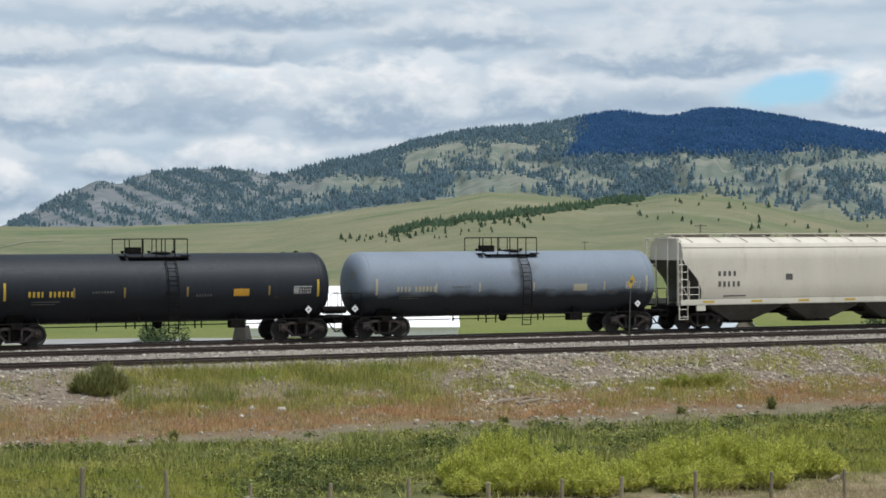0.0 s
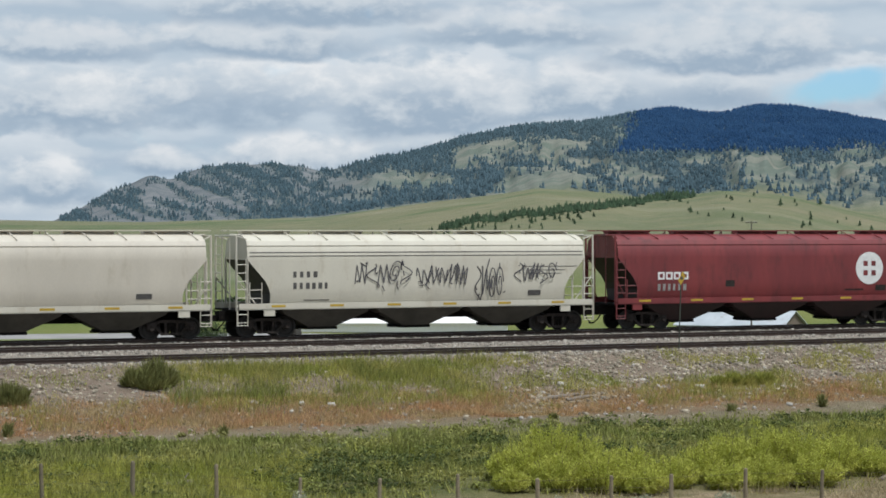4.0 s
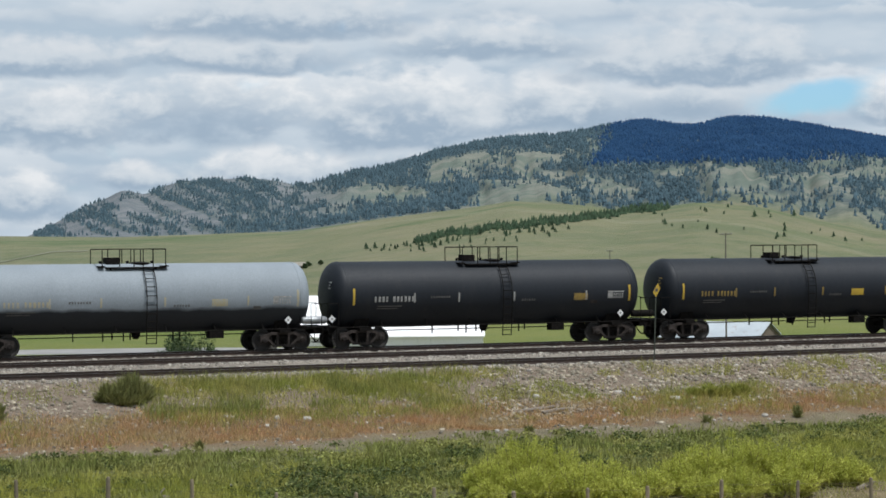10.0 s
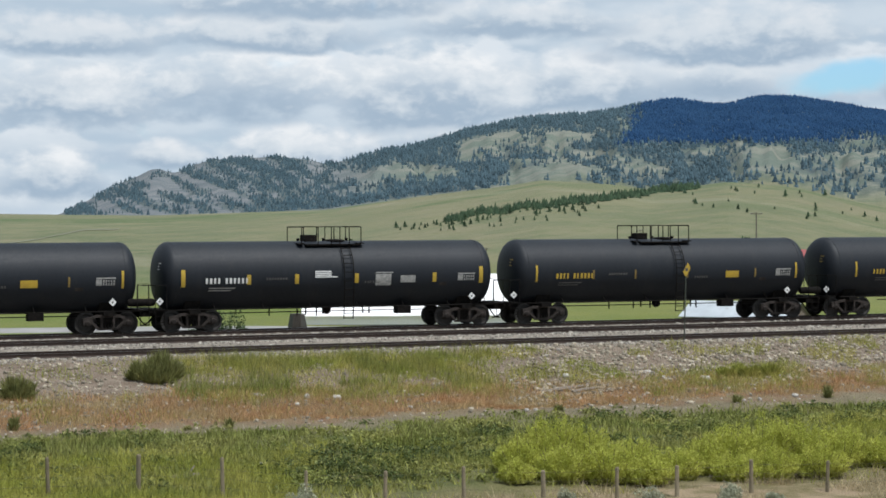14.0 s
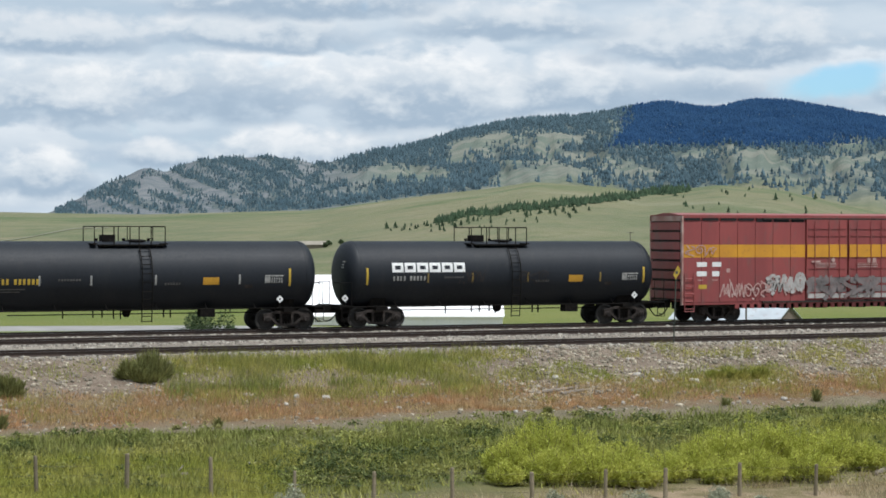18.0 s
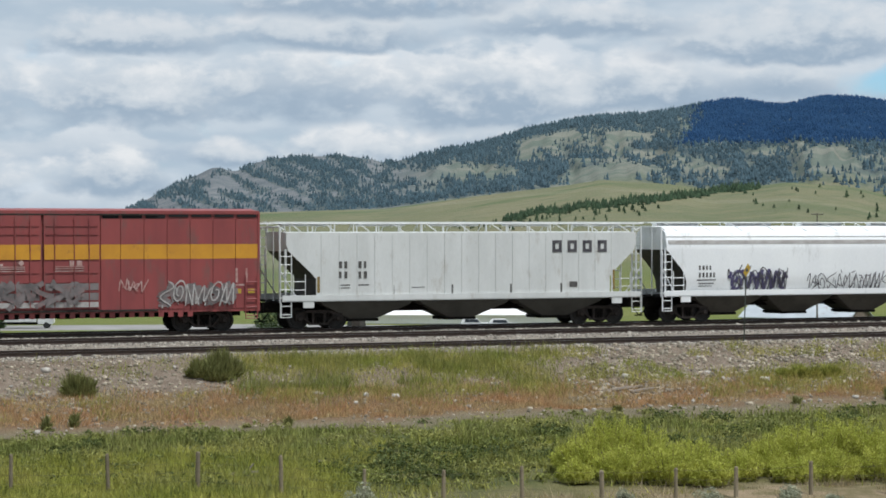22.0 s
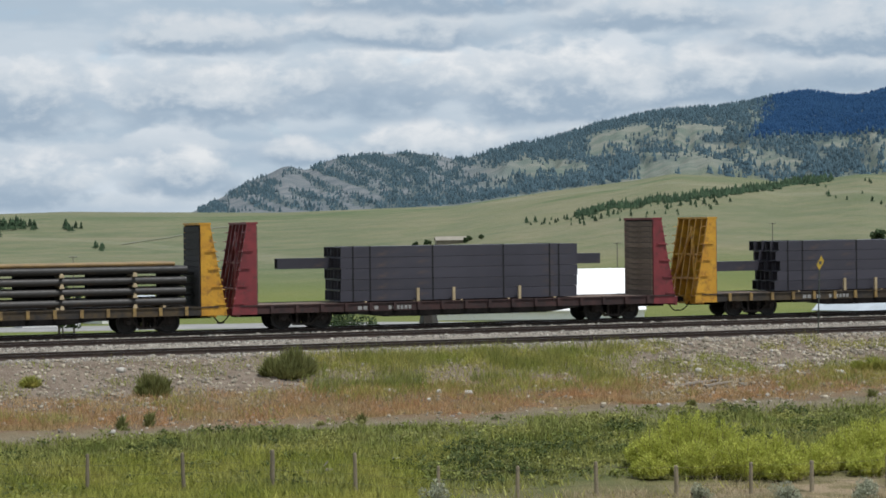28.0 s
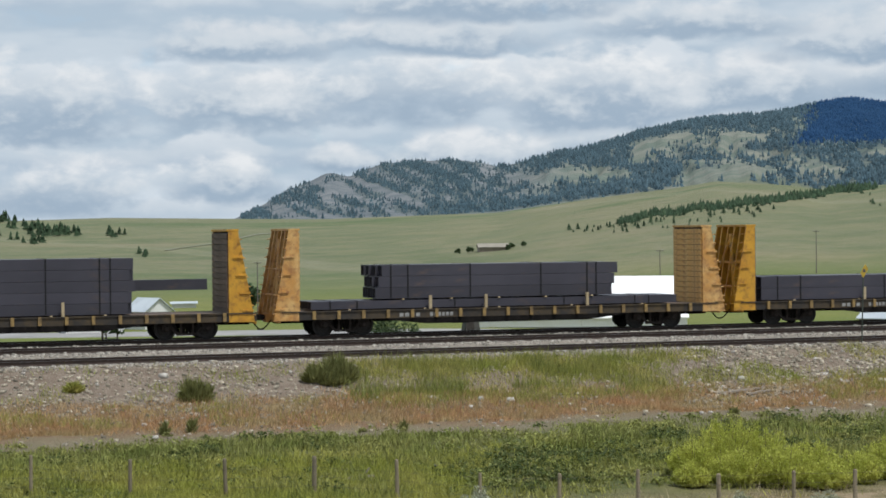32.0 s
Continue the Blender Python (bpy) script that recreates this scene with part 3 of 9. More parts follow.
    # rock, sward and duff tones have the blue haze of distance mixed in
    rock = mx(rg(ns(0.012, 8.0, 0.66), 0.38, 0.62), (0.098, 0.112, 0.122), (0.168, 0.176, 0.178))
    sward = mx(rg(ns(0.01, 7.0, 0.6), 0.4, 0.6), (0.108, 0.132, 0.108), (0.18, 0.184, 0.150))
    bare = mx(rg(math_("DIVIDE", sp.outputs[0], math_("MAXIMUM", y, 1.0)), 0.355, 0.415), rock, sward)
    wood = n.new("ShaderNodeAttribute")
    wood.attribute_name = "woodland"
    cover = math_("ADD", wood.outputs["Fac"], math_("MULTIPLY", math_("SUBTRACT", ns(0.05, 5.0, 0.7), 0.42), 1.5))
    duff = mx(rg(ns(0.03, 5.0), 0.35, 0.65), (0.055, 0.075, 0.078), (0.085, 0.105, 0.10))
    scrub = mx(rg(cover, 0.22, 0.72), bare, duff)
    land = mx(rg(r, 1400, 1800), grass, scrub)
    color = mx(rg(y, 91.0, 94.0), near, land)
    g = ns(22.0, 3.0)
    t = n.new("ShaderNodeMix")
    t.data_type, t.blend_type = "RGBA", "MULTIPLY"
    t.inputs[0].default_value = 0.6
    l.new(color, t.inputs[6])
    l.new(mx(g, (0.5, 0.5, 0.5), (1.5, 1.5, 1.5)), t.inputs[7])
    l.new(t.outputs[2], p.inputs["Base Color"])
    p.inputs["Roughness"].default_value = 0.95
    p.inputs["Specular IOR Level"].default_value = 0.15
    bp = n.new("ShaderNodeBump")
    bp.inputs["Strength"].default_value, bp.inputs["Distance"].default_value = 0.7, 0.08
    l.new(math_("ADD", vor.outputs["Distance"], g), bp.inputs["Height"])
    l.new(bp.outputs[0], p.inputs["Normal"])
    return m


ground = build_ground()

# ---- rolling stock: x along the track, y away from the camera, z up from the top of the rail ----
LINE_Y = 88.25
M_BLACK = material("black_tank_paint", (0.0042, 0.0065, 0.0105), (0.0072, 0.0100, 0.0150), 0.5, 0.62, 0.0, 0.0, 18.0, (0.012, 0.0135, 0.016), 0.25, (1, 1, 0.4), spec=0.36)
M_GREYMARK = material("worn_ochre_marking_paint", (0.36, 0.30, 0.16), (0.31, 0.31, 0.27), 9.0, 0.6)
M_GREY = two_tone("grey_tank_paint_dark_below", (0.165, 0.195, 0.235), (0.010, 0.014, 0.021), 1.98, 0.75, 0.7, spill=0.55)
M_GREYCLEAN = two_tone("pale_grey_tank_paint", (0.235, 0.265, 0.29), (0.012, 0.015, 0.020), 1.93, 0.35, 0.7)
M_IRON = material("dirty_black_iron", (0.006, 0.0055, 0.005), (0.012, 0.0105, 0.0095), 3.0, 0.85, 0.0, 0.15, 30.0, (0.03, 0.023, 0.019), 0.3, spec=0.08)
M_FRAME = material("brown_cast_steel", (0.03, 0.026, 0.023), (0.054, 0.045, 0.041), 4.0, 0.88, 0.0, 0.2, 30.0, spec=0.1)
M_TREAD = material("worn_wheel_steel", (0.016, 0.014, 0.013), (0.03, 0.027, 0.024), 5.0, 0.7, 0.1, 0.05)
M_TAN = material("tan_hopper_paint", (0.55, 0.50, 0.415), (0.495, 0.45, 0.375), 0.6, 0.5, 0.0, 0.02, 20.0, (0.42, 0.37, 0.29), 0.2, (1, 1, 0.35))
M_CREAM = material("cream_hopper_paint", (0.58, 0.545, 0.45), (0.53, 0.495, 0.41), 0.6, 0.5, 0.0, 0.02, 20.0, (0.45, 0.40, 0.31), 0.18, (1, 1, 0.35))
M_RED = material("oxide_red_hopper_paint", (0.205, 0.034, 0.034), (0.155, 0.026, 0.028), 0.7, 0.5, 0.0, 0.02, 20.0, (0.085, 0.02, 0.02), 0.4, (1, 1, 0.3))
M_BOXRED = material("faded_red_boxcar_paint", (0.265, 0.056, 0.052), (0.21, 0.045, 0.044), 0.8, 0.55, 0.0, 0.03, 20.0, (0.15, 0.075, 0.065), 0.3, (1, 1, 0.3))
M_BAND = material("orange_yellow_band_paint", (0.56, 0.27, 0.018), (0.48, 0.22, 0.02), 0.9, 0.5, 0.0, 0.02, 20.0, (0.3, 0.13, 0.03), 0.15)
M_PALE = material("pale_grey_hopper_paint", (0.62, 0.63, 0.61), (0.55, 0.56, 0.54), 0.8, 0.5, 0.0, 0.02, 20.0, (0.44, 0.42, 0.38), 0.18, (1, 1, 0.35))
M_WHITE = material("white_hopper_paint", (0.82, 0.83, 0.82), (0.77, 0.78, 0.78), 0.5, 0.45, 0.0, 0.02, 20.0, (0.52, 0.52, 0.50), 0.15, (1, 1, 0.3))
M_GIRD = material("yellow_flat_car_paint", (0.55, 0.29, 0.022), (0.46, 0.22, 0.018), 1.2, 0.55, 0.0, 0.04, 20.0, (0.14, 0.06, 0.02), 0.45)
M_POCKET = material("worn_ochre_pocket_paint", (0.34, 0.22, 0.07), (0.20, 0.13, 0.05), 2.5, 0.7, 0.0, 0.05, 20.0, (0.05, 0.035, 0.025), 0.5)
M_DIRTY = material("grimy_yellow_sill_paint", (0.075, 0.048, 0.017), (0.018, 0.015, 0.012), 1.5, 0.7, 0.0, 0.06, 20.0, (0.03, 0.025, 0.022), 0.8)
M_FLATRED = material("red_flat_car_paint", (0.20, 0.028, 0.032), (0.14, 0.022, 0.026), 1.2, 0.55, 0.0, 0.04, 20.0, (0.05, 0.025, 0.02), 0.35)
M_DARKSILL = material("sooty_red_sill_paint", (0.028, 0.012, 0.011), (0.05, 0.02, 0.017), 1.5, 0.7, 0.0, 0.06, 20.0, (0.02, 0.016, 0.015), 0.5)
M_PLANKDARK = material("dark_lining_plank", (0.022, 0.020, 0.019), (0.035, 0.031, 0.029), 2.0, 0.9, 0.0, 0.2, 30.0, None, 0.0, (1, 1, 4), 0.25)
M_TOPPIPE = material("ochre_coated_pipe", (0.24, 0.15, 0.05), (0.16, 0.10, 0.04), 1.0, 0.5, 0.0, 0.03, 20.0)
M_PLANK = material("weathered_lining_plank", (0.10, 0.066, 0.045), (0.16, 0.11, 0.08), 2.0, 0.85, 0.0, 0.2, 30.0, (0.2, 0.17, 0.14), 0.2, (1, 1, 4), 0.25)
M_RUSTY = material("rust_streaked_yellow_steel", (0.58, 0.36, 0.13), (0.50, 0.25, 0.06), 1.6, 0.65, 0.0, 0.08, 20.0, (0.20, 0.08, 0.035), 0.55)
M_STEEL = material("dark_primed_steel_tube", (0.032, 0.030, 0.040), (0.045, 0.042, 0.054), 0.8, 0.5, 0.0, 0.02, 20.0, (0.085, 0.06, 0.05), 0.2, (0.4, 1, 1), 0.18)
M_PIPE = material("dark_coated_pipe", (0.022, 0.020, 0.018), (0.036, 0.032, 0.028), 1.0, 0.6, 0.0, 0.03, 20.0, (0.085, 0.052, 0.025), 0.2, (0.3, 1, 1), 0.25)
M_NEARBLACK = material("near_black_strip", (0.006, 0.006, 0.007), None, 3.0, 0.9)
M_WOODBLOCK = material("pale_dunnage_wood", (0.42, 0.33, 0.2), (0.34, 0.26, 0.15), 3.0, 0.8, 0.0, 0.1)
M_SIGN_Y = material("yellow_reflective_sheet", (0.46, 0.31, 0.03), (0.38, 0.25, 0.03), 4.0, 0.5)
M_SIGN_O = material("orange_placard_sheet", (0.48, 0.25, 0.02), None, 4.0, 0.5)
M_SIGN_W = material("white_marking_paint", (0.72, 0.72, 0.70), (0.62, 0.62, 0.6), 5.0, 0.55)
M_FADED = material("faded_white_marking_paint", (0.34, 0.33, 0.31), (0.2, 0.2, 0.19), 9.0, 0.6)
M_DULLY = material("faded_yellow_marking_paint", (0.25, 0.165, 0.03), (0.15, 0.105, 0.035), 9.0, 0.6)
M_DARKMARK = material("dark_marking_paint", (0.06, 0.055, 0.05), (0.09, 0.085, 0.08), 5.0, 0.6)
M_TAG = material("black_spray_paint", (0.04, 0.037, 0.045), (0.09, 0.085, 0.09), 3.0, 0.6)
M_TAGP = material("violet_spray_paint", (0.055, 0.045, 0.12), (0.10, 0.09, 0.17), 3.0, 0.6)
M_TAGG = material("grey_spray_paint", (0.30, 0.28, 0.26), (0.42, 0.4, 0.38), 4.0, 0.6)
M_TAGD = material("dark_grey_overspray", (0.10, 0.088, 0.086), (0.19, 0.165, 0.16), 1.4, 0.7, 0.0, 0.02, 20.0, (0.24, 0.15, 0.14), 0.35)
M_TAGL = material("pale_spray_paint", (0.44, 0.32, 0.29), (0.34, 0.17, 0.15), 4.0, 0.6)
M_BARE = material("dull_galvanised_steel", (0.33, 0.34, 0.34), (0.26, 0.27, 0.28), 3.0, 0.45, 0.6, 0.03)


def cached(key, make):
    if key not in MESHES:
        MESHES[key] = make()
    return MESHES[key]


def wheel_mesh():
    bm = bm_new()
    lathe(bm, [(-0.065, 0.0), (-0.065, 0.14), (-0.02, 0.16), (-0.02, 0.36), (-0.07, 0.40), (-0.07, 0.485), (-0.04, 0.49), (-0.04, 0.456), (0.07, 0.452), (0.07, 0.39), (0.03, 0.36), (0.03, 0.16), (0.09, 0.13), (0.09, 0.0)], 24, "y", (0, 0, 0))
    return mesh_of("wheel", bm, M_TREAD, True)


def side_frame_mesh():
    """A cast side frame with two bearing boxes and two openings."""
    bm = bm_new()
    pts = [(-1.08, 0.52), (-1.08, 0.66), (-0.72, 0.72), (-0.5, 0.80), (0.5, 0.80), (0.72, 0.72), (1.08, 0.66), (1.08, 0.52)]
    t = 0.09
    for (xa, za), (xb, zb) in zip(pts[1:-2], pts[2:-1]):
        hexa(bm, [(xa, -0.08, za - t), (xb, -0.08, zb - t), (xb, 0.08, zb - t), (xa, 0.08, za - t), (xa, -0.08, za + t * 0.3), (xb, -0.08, zb + t * 0.3), (xb, 0.08, zb + t * 0.3), (xa, 0.08, za + t * 0.3)])
    for s in (-1, 1):
        hexa(bm, [(s * 0.66, -0.07, 0.50), (s * 0.80, -0.07, 0.50), (s * 0.80, 0.07, 0.50), (s * 0.66, 0.07, 0.50), (s * 0.62, -0.07, 0.72), (s * 0.78, -0.07, 0.72), (s * 0.78, 0.07, 0.72), (s * 0.62, 0.07, 0.72)])
        hexa(bm, [(s * 0.30, -0.075, 0.20), (s * 0.44, -0.075, 0.20), (s * 0.44, 0.075, 0.20), (s * 0.30, 0.075, 0.20), (s * 0.66, -0.075, 0.55), (s * 0.80, -0.075, 0.55), (s * 0.80, 0.075, 0.55), (s * 0.66, 0.075, 0.55)])
        box(bm, s * 0.89 - 0.17, s * 0.89 + 0.17, -0.09, 0.09, 0.40, 0.64)
        lathe(bm, [(-0.17, 0.0), (-0.17, 0.10), (-0.13, 0.125), (0.0, 0.125)], 12, "y", (s * 0.89, 0, 0.47))
        box(bm, s * 0.26 - 0.045, s * 0.26 + 0.045, -0.08, 0.08, 0.26, 0.78)
    box(bm, -0.45, 0.45, -0.08, 0.08, 0.17, 0.27)
    return mesh_of("side_frame", bm, M_FRAME)


def spring_mesh():
    bm = bm_new()
    for x in (-0.14, 0.0, 0.14):
        lathe(bm, [(0.27 + 0.035 * k, 0.052 if k % 2 else 0.066) for k in range(9)], 8, "z", (x, 0, 0))
    box(bm, -0.23, 0.23, -0.06, 0.06, 0.56, 0.66)
    return mesh_of("spring_nest", bm, M_IRON)


def bolster_mesh():
    bm = bm_new()
    box(bm, -0.22, 0.22, -1.0, 1.0, 0.45, 0.68)
    for x in (-0.89, 0.89):
        bar(bm, (x, -1.02, 0.457), (x, 1.02, 0.457), 0.085, 10)
        box(bm, x - 0.55 * (1 if x > 0 else -1) - 0.05, x - 0.55 * (1 if x > 0 else -1) + 0.05, -0.8, 0.8, 0.33, 0.45)
    return mesh_of("bogie", bm, M_IRON)


def add_truck(car, x):
    b = part("bogie", cached("bolster", bolster_mesh), None, car, "", at=pose(x, 0, 0))
    for y in (-0.98, 0.98):
        part("side_frame", cached("side_frame", side_frame_mesh), None, b, "", at=pose(0, y, 0))
        part("spring_nest", cached("spring", spring_mesh), None, b, "", at=pose(0, y, 0))
    for ax in (-0.89, 0.89):
        for y, turn in ((-0.735, 0), (0.735, 180)):
            part("wheel", cached("wheel", wheel_mesh), None, b, "", at=pose(ax, y, 0.457, 0, 0, turn))
    return b


def coupler_mesh():
    bm = bm_new()
    box(bm, -0.75, -0.05, -0.09, 0.09, 0.72, 0.92)
    hexa(bm, [(-0.12, -0.16, 0.70), (0.10, -0.14, 0.70), (0.10, 0.10, 0.70), (-0.12, 0.16, 0.70), (-0.12, -0.16, 0.96), (0.10, -0.14, 0.96), (0.10, 0.10, 0.96), (-0.12, 0.16, 0.96)])
    box(bm, 0.04, 0.2, 0.02, 0.14, 0.72, 0.94)
    return mesh_of("coupler", bm, M_IRON)


def hose_mesh():
    bm = bm_new()
    pts = [(-0.45, -0.35, 0.72), (-0.30, -0.35, 0.52), (-0.14, -0.30, 0.36), (0.0, -0.26, 0.31), (0.12, -0.22, 0.33)]
    rails(bm, pts, 0.03, 6)
    return mesh_of("brake_hose", bm, M_IRON)


def add_couplers(car, half):
    for s in (-1, 1):
        part("coupler", cached("coupler", coupler_mesh), None, car, "", at=pose(s * half, 0, 0, 0, 0, 0 if s > 0 else 180))
        part("brake_hose", cached("hose", hose_mesh), None, car, "", at=pose(s * half, 0, 0, 0, 0, 0) @ (Matrix.Identity(4) if s > 0 else Matrix.Diagonal((-1, 1, 1, 1))))


def ladder(name, parent, mat, x0, x1, y, z0, z1, step=0.36, r=0.022):
    """Two stiles with a rung every step."""
    bm = bm_new()
    rails(bm, [(x0, y, z1), (x0, y, z0), (x1, y, z0), (x1, y, z1)], r * 1.15)
    lad = part(name, bm, mat, parent)
    z = z0 + 0.12
    while z < z1:
        bm = bm_new()
        bar(bm, (x0, y, z), (x1, y, z), r)
        part("rung", bm, mat, lad)
        z += step
    return lad


def decal(name, rects, mat, parent, y, label=""):
    """Painted patches that stand 5 mm proud of a flat side at y."""
    for x0, x1, z0, z1 in rects:
        bm = bm_new()
        box(bm, x0, x1, y - 0.005, y + 0.004, z0, z1)
        part(name, bm, mat, parent, label)


def glyphs(x, z, w, h, count, gap=0.22):
    """Plain bars in the rhythm of lettering."""
    step = w / count
    out = []
    for i in range(count):
        a = x + i * step
        b = a + step * (1 - gap)
        out.append((a, b, z, z + h))
    return out


def scribble(name, strokes, mat, parent, surface, width=0.05, label=""):
    """Spray-paint strokes as thin raised ribbons; surface(x, z) gives y just outside the side."""
    bm = bm_new()
    layer = 0.0
    for pts in strokes:
        for (xa, za), (xb, zb) in zip(pts, pts[1:]):
            layer += 0.0011
            d = Vector((xb - xa, 0, zb - za))
            if d.length < 1e-4:
                continue
            nrm = Vector((-d.z, 0, d.x)).normalized() * width / 2
            cs = []
            for (x, z), s in (((xa, za), 1), ((xb, zb), 1), ((xb, zb), -1), ((xa, za), -1)):
                px, pz = x + nrm.x * s, z + nrm.z * s
                cs.append((px, surface(px, pz), pz))
            hexa(bm, [(p[0], p[1] - 0.006 - layer, p[2]) for p in cs] + [(p[0], p[1] - 0.0052 - layer, p[2]) for p in cs])
    return part(name, bm, mat, parent, label)


def tag_strokes(x0, x1, z0, z1, count, seed, loops=3):
    """Quick curling scrawls, side by side: zigzags, loops and flourishes that spell nothing."""
    rnd = random.Random(seed)
    out = []
    w, h = (x1 - x0) / count, z1 - z0
    for i in range(count):
        cx, cz = x0 + (i + 0.5) * w, (z0 + z1) / 2 + rnd.uniform(-0.08, 0.08) * h
        tilt = rnd.uniform(-0.15, 0.3)
        style = rnd.randrange(4)
        pts = []
        if style == 0:
            n = rnd.randint(4, 6)
            for k in range(n):
                pts.append((cx - w * 0.55 + 1.1 * w * k / (n - 1), cz + h * (0.44 if k % 2 else -0.42) * rnd.uniform(0.7, 1.1)))
        elif style == 1:
            turns = rnd.uniform(1.3, 2.2)
            for k in range(22):
                a = 6.283 * turns * k / 21 + rnd.uniform(0, 0.2)
                q = 0.5 - 0.38 * k / 21
                pts.append((cx + math.cos(a) * w * q * 1.1, cz + math.sin(a) * h * q))
        elif style == 2:
            for k in range(18):
                f = k / 17
                pts.append((cx + w * 0.5 * math.sin(f * 7.5 + i), cz + h * (0.48 - 0.96 * f)))
        else:
            for k in range(16):
                f = k / 15
                pts.append((cx - w * 0.6 + 1.25 * w * f, cz + h * 0.4 * math.sin(f * 12.6 + i) * (1 - 0.4 * f)))
        out.append([(px + (pz - cz) * tilt, pz) for px, pz in pts])
        for k in range(loops):
            sx, sz = cx + rnd.uniform(-0.5, 0.5) * w, cz + rnd.uniform(-0.45, 0.45) * h
            out.append([(sx, sz), (sx + rnd.uniform(-0.3, 0.5) * w, sz + rnd.uniform(-0.28, 0.28) * h)])
    return out


# ---- tank cars ----
TANK_R, TANK_Z = 1.49, 2.41


def tank_mesh(half, mat):
    bm = bm_new()
    prof = []
    head = 0.6
    straight = half - head
    # dished heads with a tight knuckle, welded on with a low bead
    cap = []
    for k in range(13):
        a = math.pi / 2 * k / 12
        cap.append((straight + head * math.cos(a), TANK_R * math.sin(a) ** 0.7))
    cap += [(straight - 0.02, TANK_R), (straight - 0.022, TANK_R + 0.012), (straight - 0.085, TANK_R + 0.012), (straight - 0.087, TANK_R)]
    prof = [(-x, r) for x, r in cap] + cap[::-1]
    lathe(bm, prof, 56, "x", (0, 0, TANK_Z))
    return mesh_of("tank", bm, mat, True)


def tank_y(z, out=0.008):
    d = min(abs(z - TANK_Z), TANK_R - 0.02)
    return -math.sqrt((TANK_R + out) ** 2 - d * d)


def tank_decal(name, rects, mat, parent, label=""):
    for x0, x1, z0, z1 in rects:
        bm = bm_new()
        n = max(1, int((z1 - z0) / 0.08))
        for k in range(n):
            za, zb = z0 + (z1 - z0) * k / n, z0 + (z1 - z0) * (k + 1) / n
            ya, yb = tank_y(za), tank_y(zb)
            hexa(bm, [(x0, ya, za), (x1, ya, za), (x1, ya + 0.012, za), (x0, ya + 0.012, za), (x0, yb, zb), (x1, yb, zb), (x1, yb + 0.012, zb), (x0, yb + 0.012, zb)])
        part(name, bm, mat, parent, label)


def tank_bars(name, rects, mat, parent, label=""):
    """Several painted bars as one marking on the curved side."""
    bm = bm_new()
    for x0, x1, z0, z1 in rects:
        n = max(1, int((z1 - z0) / 0.08))
        for k in range(n):
            za, zb = z0 + (z1 - z0) * k / n, z0 + (z1 - z0) * (k + 1) / n
            ya, yb = tank_y(za), tank_y(zb)
            hexa(bm, [(x0, ya, za), (x1, ya, za), (x1, ya + 0.012, za), (x0, ya + 0.012, za), (x0, yb, zb), (x1, yb, zb), (x1, yb + 0.012, zb), (x0, yb + 0.012, zb)])
    ob = part(name, bm, mat, parent, label)
    return ob if label else tagged(ob, kind="stuff")


def glyph_bars(x, z, w, h, t, sides):
    """A block mark of plain bars: a left, b top, c right, d bottom."""
    q = {"a": (x, x + t, z, z + h), "b": (x + t, x + w - t, z + h - t, z + h), "c": (x + w - t, x + w, z, z + h), "d": (x + t, x + w - t, z, z + t)}
    out = [q[s] for s in sides]
    return out


def tank_glyph(name, x, z, w, h, t, sides, mat, parent, label=""):
    return tank_bars(name, glyph_bars(x, z, w, h, t, sides), mat, parent, label)


def text_bars(x, z, w, h, groups, seed):
    """Unreadable lettering as plain bars: groups of so many marks with a gap between the groups."""
    rnd = random.Random(seed * 31 + 7)
    step = w / (sum(groups) + 0.8 * (len(groups) - 1))
    out, at = [], x
    for g in groups:
        for k in range(g):
            out.append((at, at + step * rnd.uniform(0.42, 0.62), z, z + h))
            at += step
        at += step * 0.8
    return out


def tank_text(name, x, z, w, h, groups, mat, parent, seed, label=""):
    return tank_bars(name, text_bars(x, z, w, h, groups, seed), mat, parent, label)


def diamond(bm, x, y, z, s, t=0.012):
    hexa(bm, [(x - s, y - t, z), (x, y - t, z - s), (x + s, y - t, z), (x, y - t, z + s), (x - s, y, z), (x, y, z - s), (x + s, y, z), (x, y, z + s)])


